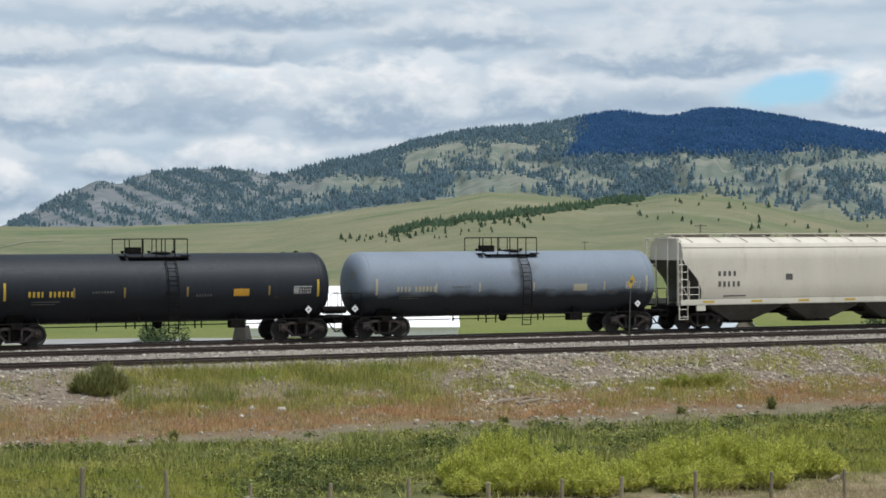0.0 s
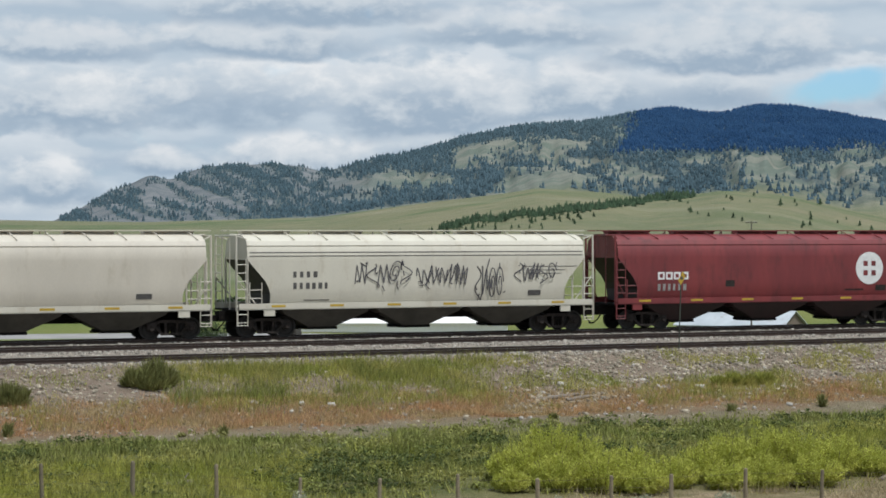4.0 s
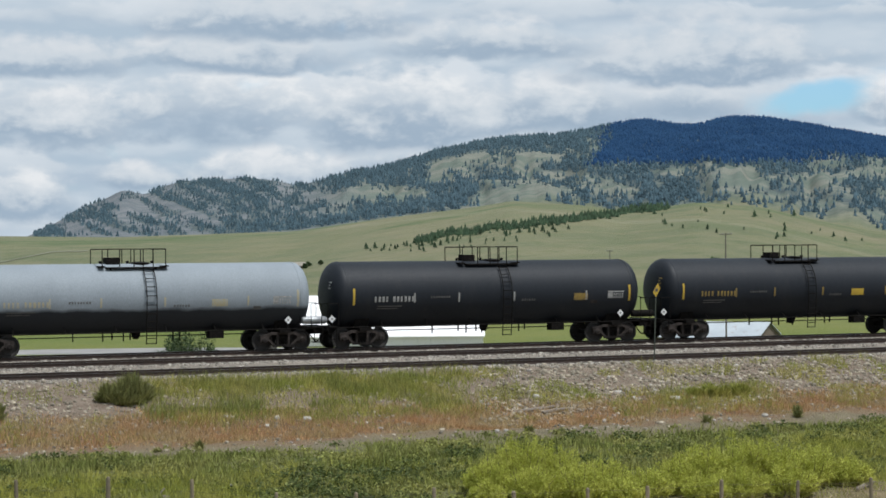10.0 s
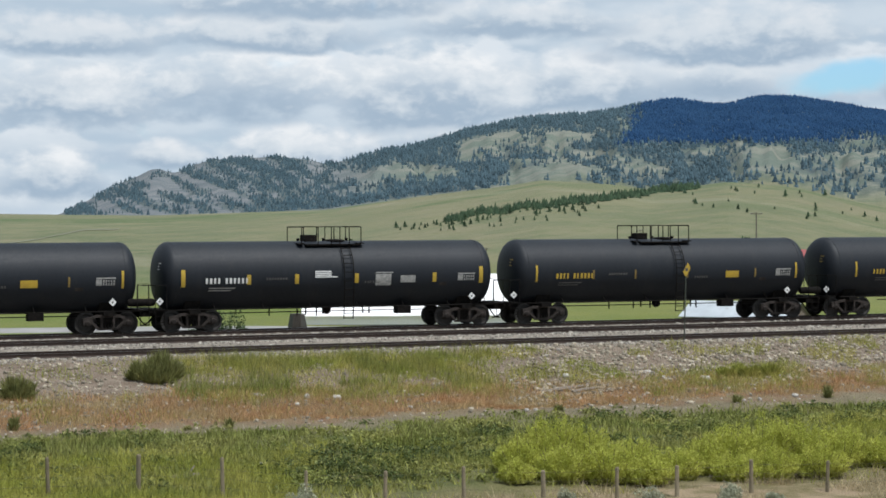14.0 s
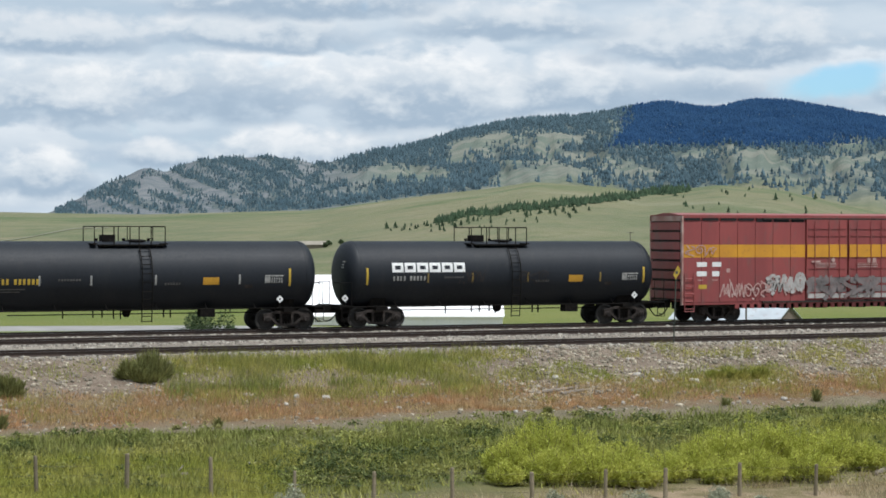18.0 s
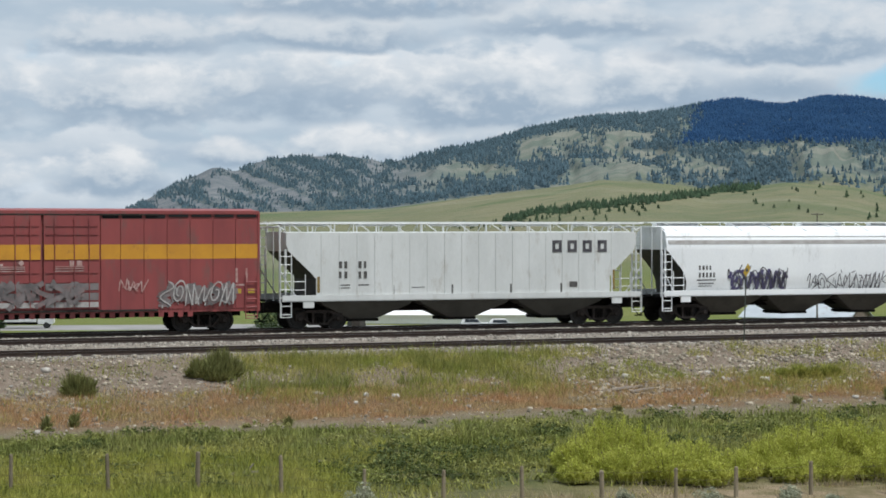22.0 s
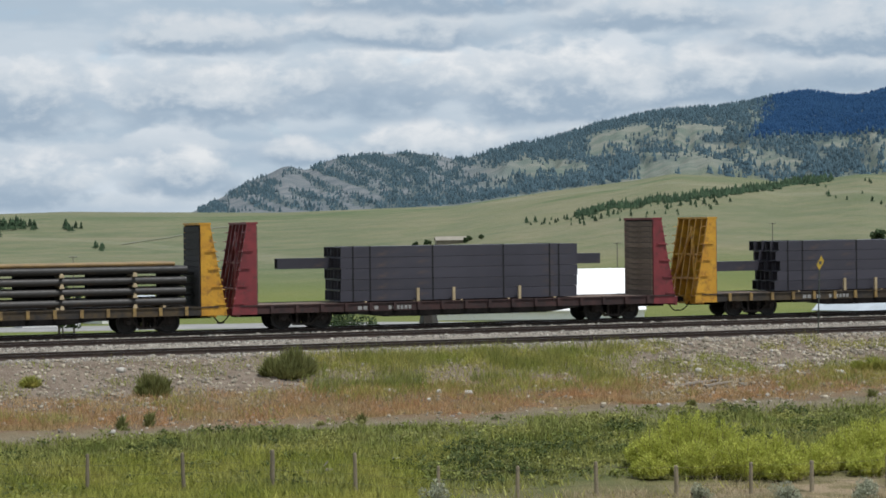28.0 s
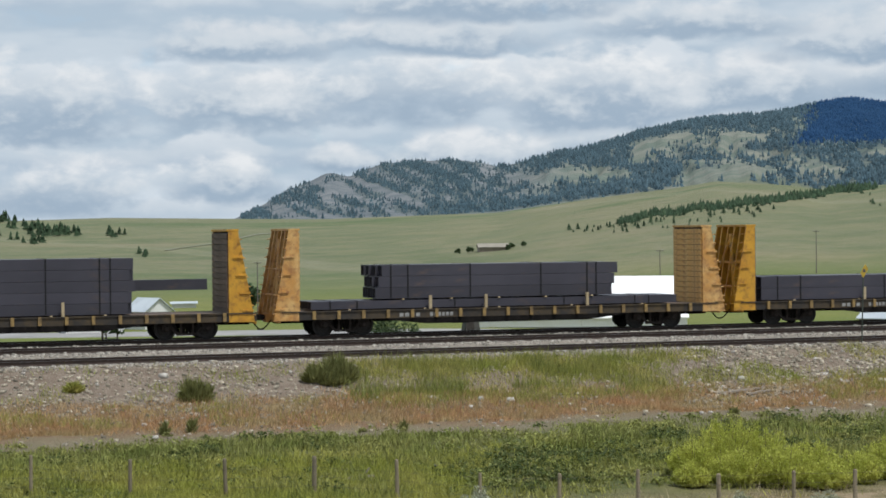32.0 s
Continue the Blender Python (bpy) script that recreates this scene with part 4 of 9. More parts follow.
def tank_car(x, label, half=7.85, shell=None, pitch_half=8.42, marks="plain", platform_x=0.0, seed=1, dome=(-0.75, 0.5), air_tank=False, truck=6.4, deck_half=1.4, panel_x=3.1, panel=None):
    rnd = random.Random(seed)
    car = thing("tank_car", label, "tank car", pose(x, LINE_Y, 0), "freight cars of the train")
    grey = shell in (M_GREY, M_GREYCLEAN)
    body = part("tank", cached(("tank", half, (shell or M_BLACK).name), lambda: tank_mesh(half, shell or M_BLACK)), None, car)
    # underframe: stub sills, bolsters, saddles
    for s in (-1, 1):
        bm = bm_new()
        box(bm, s * (pitch_half - 0.6) - 1.7, s * (pitch_half - 0.6) + 0.35 if s > 0 else s * (pitch_half - 0.6) + 1.7, -0.32, 0.32, 0.68, 1.02)
        part("stub_sill", bm, M_IRON, car)
        bm = bm_new()
        box(bm, s * truck - 0.25, s * truck + 0.25, -1.38, 1.38, 0.80, 1.0)
        part("body_bolster", bm, M_IRON, car)
        bm = bm_new()
        hexa(bm, [(s * truck - 0.35, -0.9, 0.92), (s * truck + 0.35, -0.9, 0.92), (s * truck + 0.35, 0.9, 0.92), (s * truck - 0.35, 0.9, 0.92), (s * truck - 0.35, -1.16, 1.72), (s * truck + 0.35, -1.16, 1.72), (s * truck + 0.35, 1.16, 1.72), (s * truck - 0.35, 1.16, 1.72)])
        part("saddle", bm, M_IRON, car)
    for s in (-1, 1):
        bm = bm_new()
        box(bm, s * (pitch_half - 0.42) - 0.24, s * (pitch_half - 0.42) + 0.24, -1.5, 1.5, 0.98, 1.03)
        box(bm, s * (pitch_half - 0.2) - 0.04, s * (pitch_half - 0.2) + 0.04, -1.5, 1.5, 0.88, 1.03)
        part("end_platform", bm, M_IRON, car)
        bm = bm_new()
        e = s * (pitch_half - 0.24)
        rails(bm, [(e, -1.42, 1.02), (e, -1.42, 2.05), (e - s * 0.5, -1.42, 2.05), (e - s * 0.5, -1.42, 1.02)], 0.02)
        rails(bm, [(e, -1.42, 2.05), (e, -0.5, 2.05)], 0.02)
        part("end_railing", bm, M_IRON, car)
        bm = bm_new()
        rails(bm, [(e, 1.42, 1.02), (e, 1.42, 2.05), (e - s * 0.5, 1.42, 2.05), (e - s * 0.5, 1.42, 1.02)], 0.02)
        part("end_railing", bm, M_IRON, car)
        ladder("end_step", car, M_IRON, s * (pitch_half - 0.62), s * (pitch_half - 0.24), -1.5, 0.35, 0.98, 0.28, 0.018)
    # long running rods along the belly and outlet gear
    for y in (-1.36, 1.36):
        bm = bm_new()
        bar(bm, (-7.9, y, 0.97), (7.9, y, 0.97), 0.028)
        rod = part("side_hand_rod", bm, M_IRON, car)
        for k in range(-5, 6, 2):
            bm = bm_new()
            bar(bm, (k * 1.1, y, 0.97), (k * 1.1, y * 0.72, 1.25), 0.02)
            part("rod_bracket", bm, M_IRON, rod)
    bm = bm_new()
    lathe(bm, [(0.62, 0.0), (0.62, 0.10), (0.70, 0.17), (0.92, 0.22)], 12, "z", (0.1, 0, 0))
    part("bottom_outlet", bm, M_IRON, car)
    for gx in (-2.9, -1.6, -1.2, -0.7, -0.4, 1.5, 1.8):
        bm = bm_new()
        box(bm, gx, gx + 0.05, -0.85, -0.8, 0.62 + rnd.uniform(-0.05, 0.06), 0.99)
        part("pipe_hanger", bm, M_IRON, car)
    bm = bm_new()
    box(bm, 3.1, 3.75, -1.1, -0.6, 0.62, 0.95)
    part("brake_cylinder", bm, M_IRON, car)
    bm = bm_new()
    bar(bm, (-5.2, -0.7, 0.78), (5.6, -0.7, 0.78), 0.025)
    part("brake_pipe", bm, M_IRON, car)
    # top platform with its railing, ladder over the side
    px = platform_x
    bm = bm_new()
    for y0, y1 in ((-0.98, -0.55), (0.55, 0.98)):
        box(bm, px - deck_half + 0.2, px + deck_half, y0, y1, 3.70, 3.76)
    for s in (px - deck_half, px + deck_half):
        box(bm, s - 0.14, s + 0.14, -0.98, 0.98, 3.76, 3.81)
    for k in (-deck_half + 0.4, deck_half - 0.4):
        for y in (-0.8, 0.8):
            box(bm, px + k - 0.05, px + k + 0.05, y - 0.05, y + 0.05, 3.45, 3.72)
    plat = part("top_platform", bm, M_IRON, car)
    for y in (-0.98, 0.98):
        for ends, mids in (((-deck_half, 0.0), (-deck_half * 0.45,)), ((0.4, deck_half), (deck_half * 0.6,))):
            bm = bm_new()
            lo, hi = px + ends[0], px + ends[1]
            rails(bm, [(lo, y, 3.74), (lo, y, 4.50), (lo + 0.06, y, 4.53), (hi - 0.06, y, 4.53), (hi, y, 4.50), (hi, y, 3.74)], 0.024)
            rl = part("platform_railing", bm, M_IRON, car)
            for k in mids:
                bm = bm_new()
                bar(bm, (px + k, y, 3.74), (px + k, y, 4.53), 0.024)
                part("railing_post", bm, M_IRON, rl)
    for k in (-deck_half, deck_half):
        bm = bm_new()
        bar(bm, (px + k, -0.98, 4.52), (px + k, 0.98, 4.52), 0.024)
        part("railing_crossbar", bm, M_IRON, car)
    bm = bm_new()
    dx = px + dome[0]
    box(bm, dx - 0.28, dx + 0.28, -0.3, 0.3, 3.76, 4.17)
    lathe(bm, [(3.70, 0.36), (3.80, 0.36), (3.80, 0.30)], 16, "z", (dx, 0, 0))
    part("valve_housing", bm, M_IRON, car)
    bm = bm_new()
    lathe(bm, [(3.66, 0.42), (3.86, 0.42), (3.89, 0.46), (3.93, 0.46), (3.97, 0.30), (3.99, 0.0)], 20, "z", (px + dome[1], 0, 0))
    part("manway_lid", bm, M_IRON, car)
    for gx in (-1.2, 0.0, 1.1):
        bm = bm_new()
        lathe(bm, [(3.78, 0.06), (3.95, 0.06), (4.0, 0.10), (4.03, 0.0)], 8, "z", (px + gx, 0.1, 0))
        part("relief_valve", bm, M_IRON, car)
    bm = bm_new()
    for s in (-0.22, 0.22):
        pts = []
        for k in range(10):
            a = radians(50 - k * 8.4)
            pts.append((px + 0.6 + s, -(TANK_R + 0.12) * math.cos(a) if a > 0 else -(TANK_R + 0.12), TANK_Z + (TANK_R + 0.12) * math.sin(a)))
        pts += [(px + 0.6 + s, -(TANK_R + 0.10), 1.6), (px + 0.6 + s, -(TANK_R - 0.02), 0.45)]
        rails(bm, pts, 0.024)
    lad = part("side_ladder", bm, M_IRON, car)
    for k in range(9):
        a = radians(46 - k * 14)
        z = TANK_Z + (TANK_R + 0.12) * math.sin(a)
        y = -(TANK_R + 0.12) * (math.cos(a) if a > 0 else 1)
        if z > 1.1:
            bm = bm_new()
            bar(bm, (px + 0.38, y, z), (px + 0.82, y, z), 0.02)
            part("rung", bm, M_IRON, lad)
    for z in (1.05, 0.7, 0.48):
        bm = bm_new()
        bar(bm, (px + 0.38, -(TANK_R - 0.0), z), (px + 0.82, -(TANK_R - 0.0), z), 0.02)
        part("rung", bm, M_IRON, lad)
    # markings
    for s, dxm in ((-1, half + 0.1), (1, 6.65)):
        bm = bm_new()
        diamond(bm, s * dxm, -1.30, 1.36, 0.17)
        ob = part("placard", bm, M_SIGN_W, car, "white diamond hazard placard")
        bm = bm_new()
        bar(bm, (s * dxm, -1.28, 0.98), (s * dxm, -1.28, 1.3), 0.025)
        part("placard_post", bm, M_IRON, car)
        bm = bm_new()
        diamond(bm, s * dxm, -1.314, 1.36, 0.055, 0.003)
        part("placard_symbol", bm, M_DARKMARK, ob)
    bold = marks == "bold"
    for gx in (-6.95, 7.05):
        tank_decal("reflective_strip", [(gx - (0.09 if bold else 0.05), gx + (0.09 if bold else 0.05), 1.95, 2.7)], M_GREYMARK if grey else M_SIGN_Y, car)
    for gx in (-4.0, -1.8, 1.0, 4.75):
        wide = 0.09 if bold else 0.04
        tank_decal("reflective_strip", [(gx - wide, gx + wide, 2.03, 2.45)], M_GREYMARK if grey else M_SIGN_Y if bold else M_DULLY if marks == "big" or seed % 2 else M_FADED, car)
    if marks == "big":
        for k in range(6):
            tank_glyph("owner_mark", -5.75 + k * 0.605, 2.50, 0.54, 0.43, 0.13, "abcd", M_SIGN_W, car, "broad white block mark")
        tank_text("number_bar", -5.7, 2.13, 1.65, 0.2, (4, 5), M_FADED, car, seed)
    else:
        tint = M_GREYMARK if grey else {"yellow": M_SIGN_Y if seed in (1, 11, 12) else M_DULLY, "white": M_FADED, "bright": M_FADED, "bold": M_SIGN_W}.get(marks, M_FADED)
        tank_text("number_bar", -5.95, 2.08, 2.0, 0.24, (4, 6), tint, car, seed)
        tank_decal("stencil_block", [(-5.8, -4.6, 1.86, 1.91), (-5.8, -4.8, 1.76, 1.80)], M_DARKMARK if not bold else M_FADED, car)
    tank_decal("inspection_panel", [(panel_x, panel_x + 0.72, 2.02, 2.34)], M_GREYMARK if grey else panel or M_SIGN_O, car, "orange inspection panel")
    tank_decal("data_panel", [(5.9, 6.75, 2.36, 2.42), (5.9, 6.15, 2.08, 2.34)], M_FADED, car)
    tank_text("data_panel", 6.2, 2.08, 0.55, 0.11, (5,), M_FADED, car, seed + 1)
    tank_text("data_panel", 6.2, 2.22, 0.55, 0.09, (5,), M_FADED, car, seed + 2)
    tank_decal("stencil_block", [(5.0, 5.35, 1.86, 2.0)], M_DARKMARK if grey else M_FRAME, car)
    tank_text("stencil_block", 1.4, 2.02, 0.75, 0.1, (6,), M_DARKMARK, car, seed + 3)
    tank_text("stencil_block", -3.2, 2.22, 1.0, 0.09, (8,), M_DARKMARK, car, seed + 4)
    if bold:
        for zz in (2.58, 2.50, 2.42, 2.34):
            tank_decal("stencil_line", [(-0.95, -0.2 + (0.3 if zz < 2.4 else 0.0), zz - 0.05, zz)], M_SIGN_W, car)
        tank_decal("stencil_line", [(1.9, 2.75, 2.46, 2.5), (1.9, 2.65, 1.9, 2.42)], M_FADED, car)
    bm = bm_new()
    for k, w in ((0, 0.26), (1, 0.16), (2, 0.2)):
        z = 2.95 - k * 0.13
        xx = -half + 0.62 * (1 - math.sqrt(max(0, 1 - ((z - TANK_Z) ** 2 + 0.55 ** 2) / TANK_R ** 2))) - 0.012
        box(bm, xx - 0.02, xx + 0.05, -0.55 - w, -0.55 + w, z, z + 0.055)
    part("end_stencil", bm, M_FADED if marks != "yellow" else M_DULLY, car)
    if air_tank:
        bm = bm_new()
        lathe(bm, [(-0.62, 0.0), (-0.58, 0.13), (-0.5, 0.17), (0.5, 0.17), (0.58, 0.13), (0.62, 0.0)], 16, "x", (pitch_half - 0.5, -1.15, 1.32))
        part("air_reservoir", bm, M_BARE if grey else M_IRON, car, "", True)
    for s in (-1, 1):
        add_truck(car, s * truck)
    add_couplers(car, pitch_half)
    return car


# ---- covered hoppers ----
# dark paints that put shade into the colour of end sheets, bays and recesses
M_SHADEOLIVE = material("shade_dark_olive_paint", (0.042, 0.039, 0.032), (0.072, 0.066, 0.055), 0.8, 0.8, 0.0, 0.03, 20.0, (0.04, 0.037, 0.032), 0.3)
M_SHADERED = material("shade_dark_red_paint", (0.018, 0.010, 0.010), (0.03, 0.013, 0.013), 0.8, 0.7, 0.0, 0.03, 20.0, (0.02, 0.015, 0.014), 0.3)
M_SHADEGREY = material("shade_dark_grey_paint", (0.045, 0.044, 0.039), (0.072, 0.07, 0.062), 0.8, 0.8, 0.0, 0.03, 20.0, (0.06, 0.057, 0.05), 0.3)

def hopper_y(z, kind):
    """Half width of the body at a height."""
    if kind == "round":
        return 1.60 - 0.16 * max(0.0, (2.3 - z) / 1.0) ** 2 - 0.22 * max(0.0, (z - 3.55) / 0.75) ** 2
    return 1.58


def hopper_inset(z, kind):
    """How far the sloping end sheet stands in from the side sheet's end at a height."""
    if kind == "flat":
        return 1.35 * min(1.0, max(0.0, (3.5 - z) / 1.25))
    k = max(0.0, (3.4 - z) / 1.2)
    return min(1.05, 1.05 * (k if k < 0.75 else 0.75 + 0.25 * min(1, (k - 0.75) / 0.4)))


def hopper_body_mesh(half, kind, mat, roof_z=4.62, eave=4.22):
    bm = bm_new()
    zs = [1.34, 1.6, 1.9, 2.2, 2.5, 2.8, 3.1, 3.4, 3.7, 3.9, 3.98, 4.02, 4.12, eave]
    levels = []
    for z in zs:
        inset = hopper_inset(z, kind)
        w = hopper_y(z, kind)
        if kind == "round" and 3.9 <= z <= 4.0:
            w -= 0.035
        levels.append((w, z, half - inset))
    levels.append((1.05, eave + (0.17 if roof_z > 4.5 else 0.03), half))
    levels.append((0.5, roof_z - 0.1, half))
    zs_of = [q[1] for q in levels]
    rows = [[], []]
    for side, sgn in enumerate((-1, 1)):
        for w, z, h in levels:
            rows[side].append((bm.verts.new((-h, sgn * w, z)), bm.verts.new((h, sgn * w, z))))
    for side in (0, 1):
        for a, b in zip(rows[side], rows[side][1:]):
            bm.faces.new((a[0], a[1], b[1], b[0]))
    for k in (0, 1):
        for i in range(len(levels) - 1):
            if zs_of[i] >= 3.4:
                bm.faces.new((rows[0][i][k], rows[1][i][k], rows[1][i + 1][k], rows[0][i + 1][k]))
    bm.faces.new((rows[0][-1][0], rows[0][-1][1], rows[1][-1][1], rows[1][-1][0]))
    bm.faces.new((rows[0][0][0], rows[0][0][1], rows[1][0][1], rows[1][0][0]))
    return mesh_of("body", bm, mat, True, 25)


def hopper_car(x, label, half, over, paint, kind="round", bays=3, sill_paint=None, seed=1, ladder_paint=None, shade_end=None, truck=None):
    """half: of the side sheet; over: from the middle to the coupling."""
    car = thing("covered_hopper_car", label, "hopper car", pose(x, LINE_Y, 0), "freight cars of the train")
    lp = ladder_paint or paint
    shade_paint = shade_end or M_SHADEOLIVE
    part("body", cached(("hopper", half, kind, paint.name), lambda: hopper_body_mesh(half, kind, paint, 4.62 if kind == "round" else 4.36)), None, car, smooth=True)
    # slope sheets under the end overhangs, their shade painted in
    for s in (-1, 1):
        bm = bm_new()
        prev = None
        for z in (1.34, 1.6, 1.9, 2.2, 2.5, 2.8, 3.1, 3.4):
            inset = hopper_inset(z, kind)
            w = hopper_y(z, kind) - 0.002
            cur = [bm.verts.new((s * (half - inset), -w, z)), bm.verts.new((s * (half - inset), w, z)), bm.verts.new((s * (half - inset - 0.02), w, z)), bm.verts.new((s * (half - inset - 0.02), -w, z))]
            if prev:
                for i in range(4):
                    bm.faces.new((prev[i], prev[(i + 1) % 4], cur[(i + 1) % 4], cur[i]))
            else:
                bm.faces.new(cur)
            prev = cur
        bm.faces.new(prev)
        part("slope_sheet", bm, shade_paint, car, "sloping end sheet painted dark for its shade")
    # roof walk, its brackets, hatches
    bm = bm_new()
    box(bm, -half - 0.5, half + 0.5, -0.62, -0.30, 4.66, 4.70)
    box(bm, -half - 0.5, half + 0.5, 0.30, 0.62, 4.66, 4.70)
    part("roof_walk", bm, lp, car)
    if kind == "flat":
        for s in (-1, 1):
            bm = bm_new()
            rails(bm, [(-half - 0.5, s * 1.3, 4.62), (half + 0.5, s * 1.3, 4.62)], 0.035)
            edge = part("walk_edge_rail", bm, lp, car)
            for k in range(17):
                bm = bm_new()
                bx = -half + 2 * half * k / 16
                bar(bm, (bx, s * 1.3, 4.2), (bx, s * 1.3, 4.62), 0.03)
                part("rail_post", bm, lp, edge)
    count = 11
    for k in range(count):
        bx = -half + 0.5 + (2 * half - 1.0) * k / (count - 1)
        for s in (-1, 1):
            bm = bm_new()
            rails(bm, [(bx, s * 0.46, 4.45), (bx, s * 0.48, 4.64), (bx + 0.18, s * 1.42, 4.28)], 0.024)
            part("walk_bracket", bm, lp, car)
    for k in range(5):
        bm = bm_new()
        hx = -half + 1.3 + (2 * half - 2.6) * k / 4
        box(bm, hx - 1.1, hx + 1.1, -0.25, 0.25, 4.5, 4.62)
        box(bm, hx - 1.14, hx + 1.14, -0.28, 0.28, 4.62, 4.66)
        part("roof_hatch", bm, lp, car)
    # side sills
    for s in (-1, 1):
        bm = bm_new()
        box(bm, -over + 0.7, over - 0.7, s * 1.62 - 0.035, s * 1.62 + 0.035, 1.26, 1.50)
        box(bm, -over + 0.7, over - 0.7, min(s * 1.55, s * 1.64), max(s * 1.55, s * 1.64), 1.22, 1.27)
        part("side_sill", bm, sill_paint or paint, car)
    if kind == "round" and paint is not M_WHITE:
        for k in range(6):
            bm = bm_new()
            gx = -half + 1.4 + k * (2 * half - 2.8) / 5
            box(bm, gx - 0.32, gx + 0.32, -1.662, -1.655, 1.33, 1.43)
            part("reflective_strip", bm, M_SIGN_Y, car, "yellow reflective strip")
    # bolster gussets and end floors
    for s in (-1, 1):
        bm = bm_new()
        box(bm, min(s * (half - 1.3), s * (over - 0.55)), max(s * (half - 1.3), s * (over - 0.55)), -1.5, 1.5, 1.16, 1.24)
        box(bm, min(s * (half - 1.6), s * (over - 0.2)), max(s * (half - 1.6), s * (over - 0.2)), -0.33, 0.33, 0.70, 1.16)
        part("end_floor", bm, M_IRON, car)
        e, h_ = s * (over - 0.62), s * half
        for name_, pts_, r_ in [("corner_post", [(e, y, 1.2), (e, y, 4.45)], 0.045) for y in (-1.5, 1.5)] + [("end_post", [(h_ + s * 0.02, y, 1.2), (h_ + s * 0.02, y, 3.5)], 0.05) for y in (-1.5, 1.5)] + [("end_rail", [(e, -1.5, 4.45), (e, 1.5, 4.45)], 0.04)] + [("ladder_post", [(e, y, 1.2), (e, y, 4.5), (h_, y, 4.5)], 0.03) for y in (-0.55, 0.55)] + [("eave_brace", [(e, y, 4.45), (h_, y, 4.3)], 0.03) for y in (-1.45, 1.45)] + [("slope_brace", [(h_ - s * 0.6, y, 1.24), (e, y, 2.6)], 0.03) for y in (-1.45, 1.45)]:
            bm = bm_new()
            rails(bm, pts_, r_)
            part(name_, bm, lp, car)
        ladder("side_ladder", car, lp, s * (over - 0.62), s * (over - 1.12), -1.6, 0.55, 3.35 if s < 0 else 2.6, 0.36)
        ladder("side_ladder", car, lp, s * (over - 1.75), s * (over - 1.2), -1.6, 1.25, 2.4, 0.36)
        for z in (1.6, 2.0, 2.4, 2.8, 3.2, 3.6, 4.0):
            bm = bm_new()
            bar(bm, (s * (over - 0.58), 0.55, z), (s * (over - 0.58), 1.5, z), 0.022)
            part("end_rung", bm, lp, car)
        bm = bm_new()
        rails(bm, [(s * (over - 0.66), -1.58, 1.2), (s * (over - 0.66), -1.58, 0.55), (s * (over - 1.12), -1.58, 0.55), (s * (over - 1.12), -1.58, 1.2)], 0.025)
        part("stirrup_step", bm, lp, car)
        bm = bm_new()
        box(bm, min(s * (half - 1.25), s * (half - 0.75)), max(s * (half - 1.25), s * (half - 0.75)), -1.63, -1.55, 0.95, 1.30)
        part("jacking_pad", bm, sill_paint or paint, car)
    # discharge hoppers, coloured dark for the shade below the sill
    span = 2 * (half - 1.45)
    for k in range(bays):
        w = span / bays
        c = -span / 2 + (k + 0.5) * w
        bm = bm_new()
        a, b = w * 0.5, 0.62
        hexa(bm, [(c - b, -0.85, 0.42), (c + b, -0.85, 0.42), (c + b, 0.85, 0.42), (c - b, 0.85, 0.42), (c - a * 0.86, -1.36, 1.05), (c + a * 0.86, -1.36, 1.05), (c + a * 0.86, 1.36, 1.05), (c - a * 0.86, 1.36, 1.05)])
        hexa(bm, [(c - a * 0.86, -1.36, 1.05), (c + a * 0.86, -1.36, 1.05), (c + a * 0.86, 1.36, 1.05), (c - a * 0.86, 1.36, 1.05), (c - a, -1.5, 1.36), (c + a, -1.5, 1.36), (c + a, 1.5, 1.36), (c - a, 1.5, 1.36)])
        h = part("discharge_hopper", bm, shade_paint, car)
        bm = bm_new()
        box(bm, c - b - 0.1, c + b + 0.1, -0.85, 0.85, 0.30, 0.42)
        box(bm, c - b - 0.3, c - b - 0.1, -0.3, 0.3, 0.3, 0.38)
        part("outlet_gate", bm, M_IRON, h)
    bm = bm_new()
    bar(bm, (-half + 1.3, -0.9, 0.95), (half - 1.3, -0.9, 0.95), 0.03)
    # sill box is oversized and black to stand for the shade behind the bays
    box(bm, -0.16 - half + 1.3, half - 1.3, -0.32, 0.32, 0.72, 1.3)
    part("centre_sill", bm, M_IRON, car)
    for s in (-1, 1):
        add_truck(car, s * (truck or over - 2.55))
    add_couplers(car, over)
    return car


def hopper_bars(name, rects, mat, parent, kind, label=""):
    """Several painted bars as one marking on a hopper's side."""
    bm = bm_new()
    for x0, x1, z0, z1 in rects:
        ya, yb = -hopper_y(z0, kind), -hopper_y(z1, kind)
        if kind == "flat":
            ya = yb = ya - 0.012
        hexa(bm, [(x0, ya - 0.008, z0), (x1, ya - 0.008, z0), (x1, ya + 0.01, z0), (x0, ya + 0.01, z0), (x0, yb - 0.008, z1), (x1, yb - 0.008, z1), (x1, yb + 0.01, z1), (x0, yb + 0.01, z1)])
    ob = part(name, bm, mat, parent, label)
    return ob if label else tagged(ob, kind="stuff")


def hopper_text(name, x, z, w, h, groups, mat, parent, kind, seed):
    return hopper_bars(name, text_bars(x, z, w, h, groups, seed), mat, parent, kind)


def side_at(kind):
    return lambda px, pz: -hopper_y(pz, kind) - 0.004


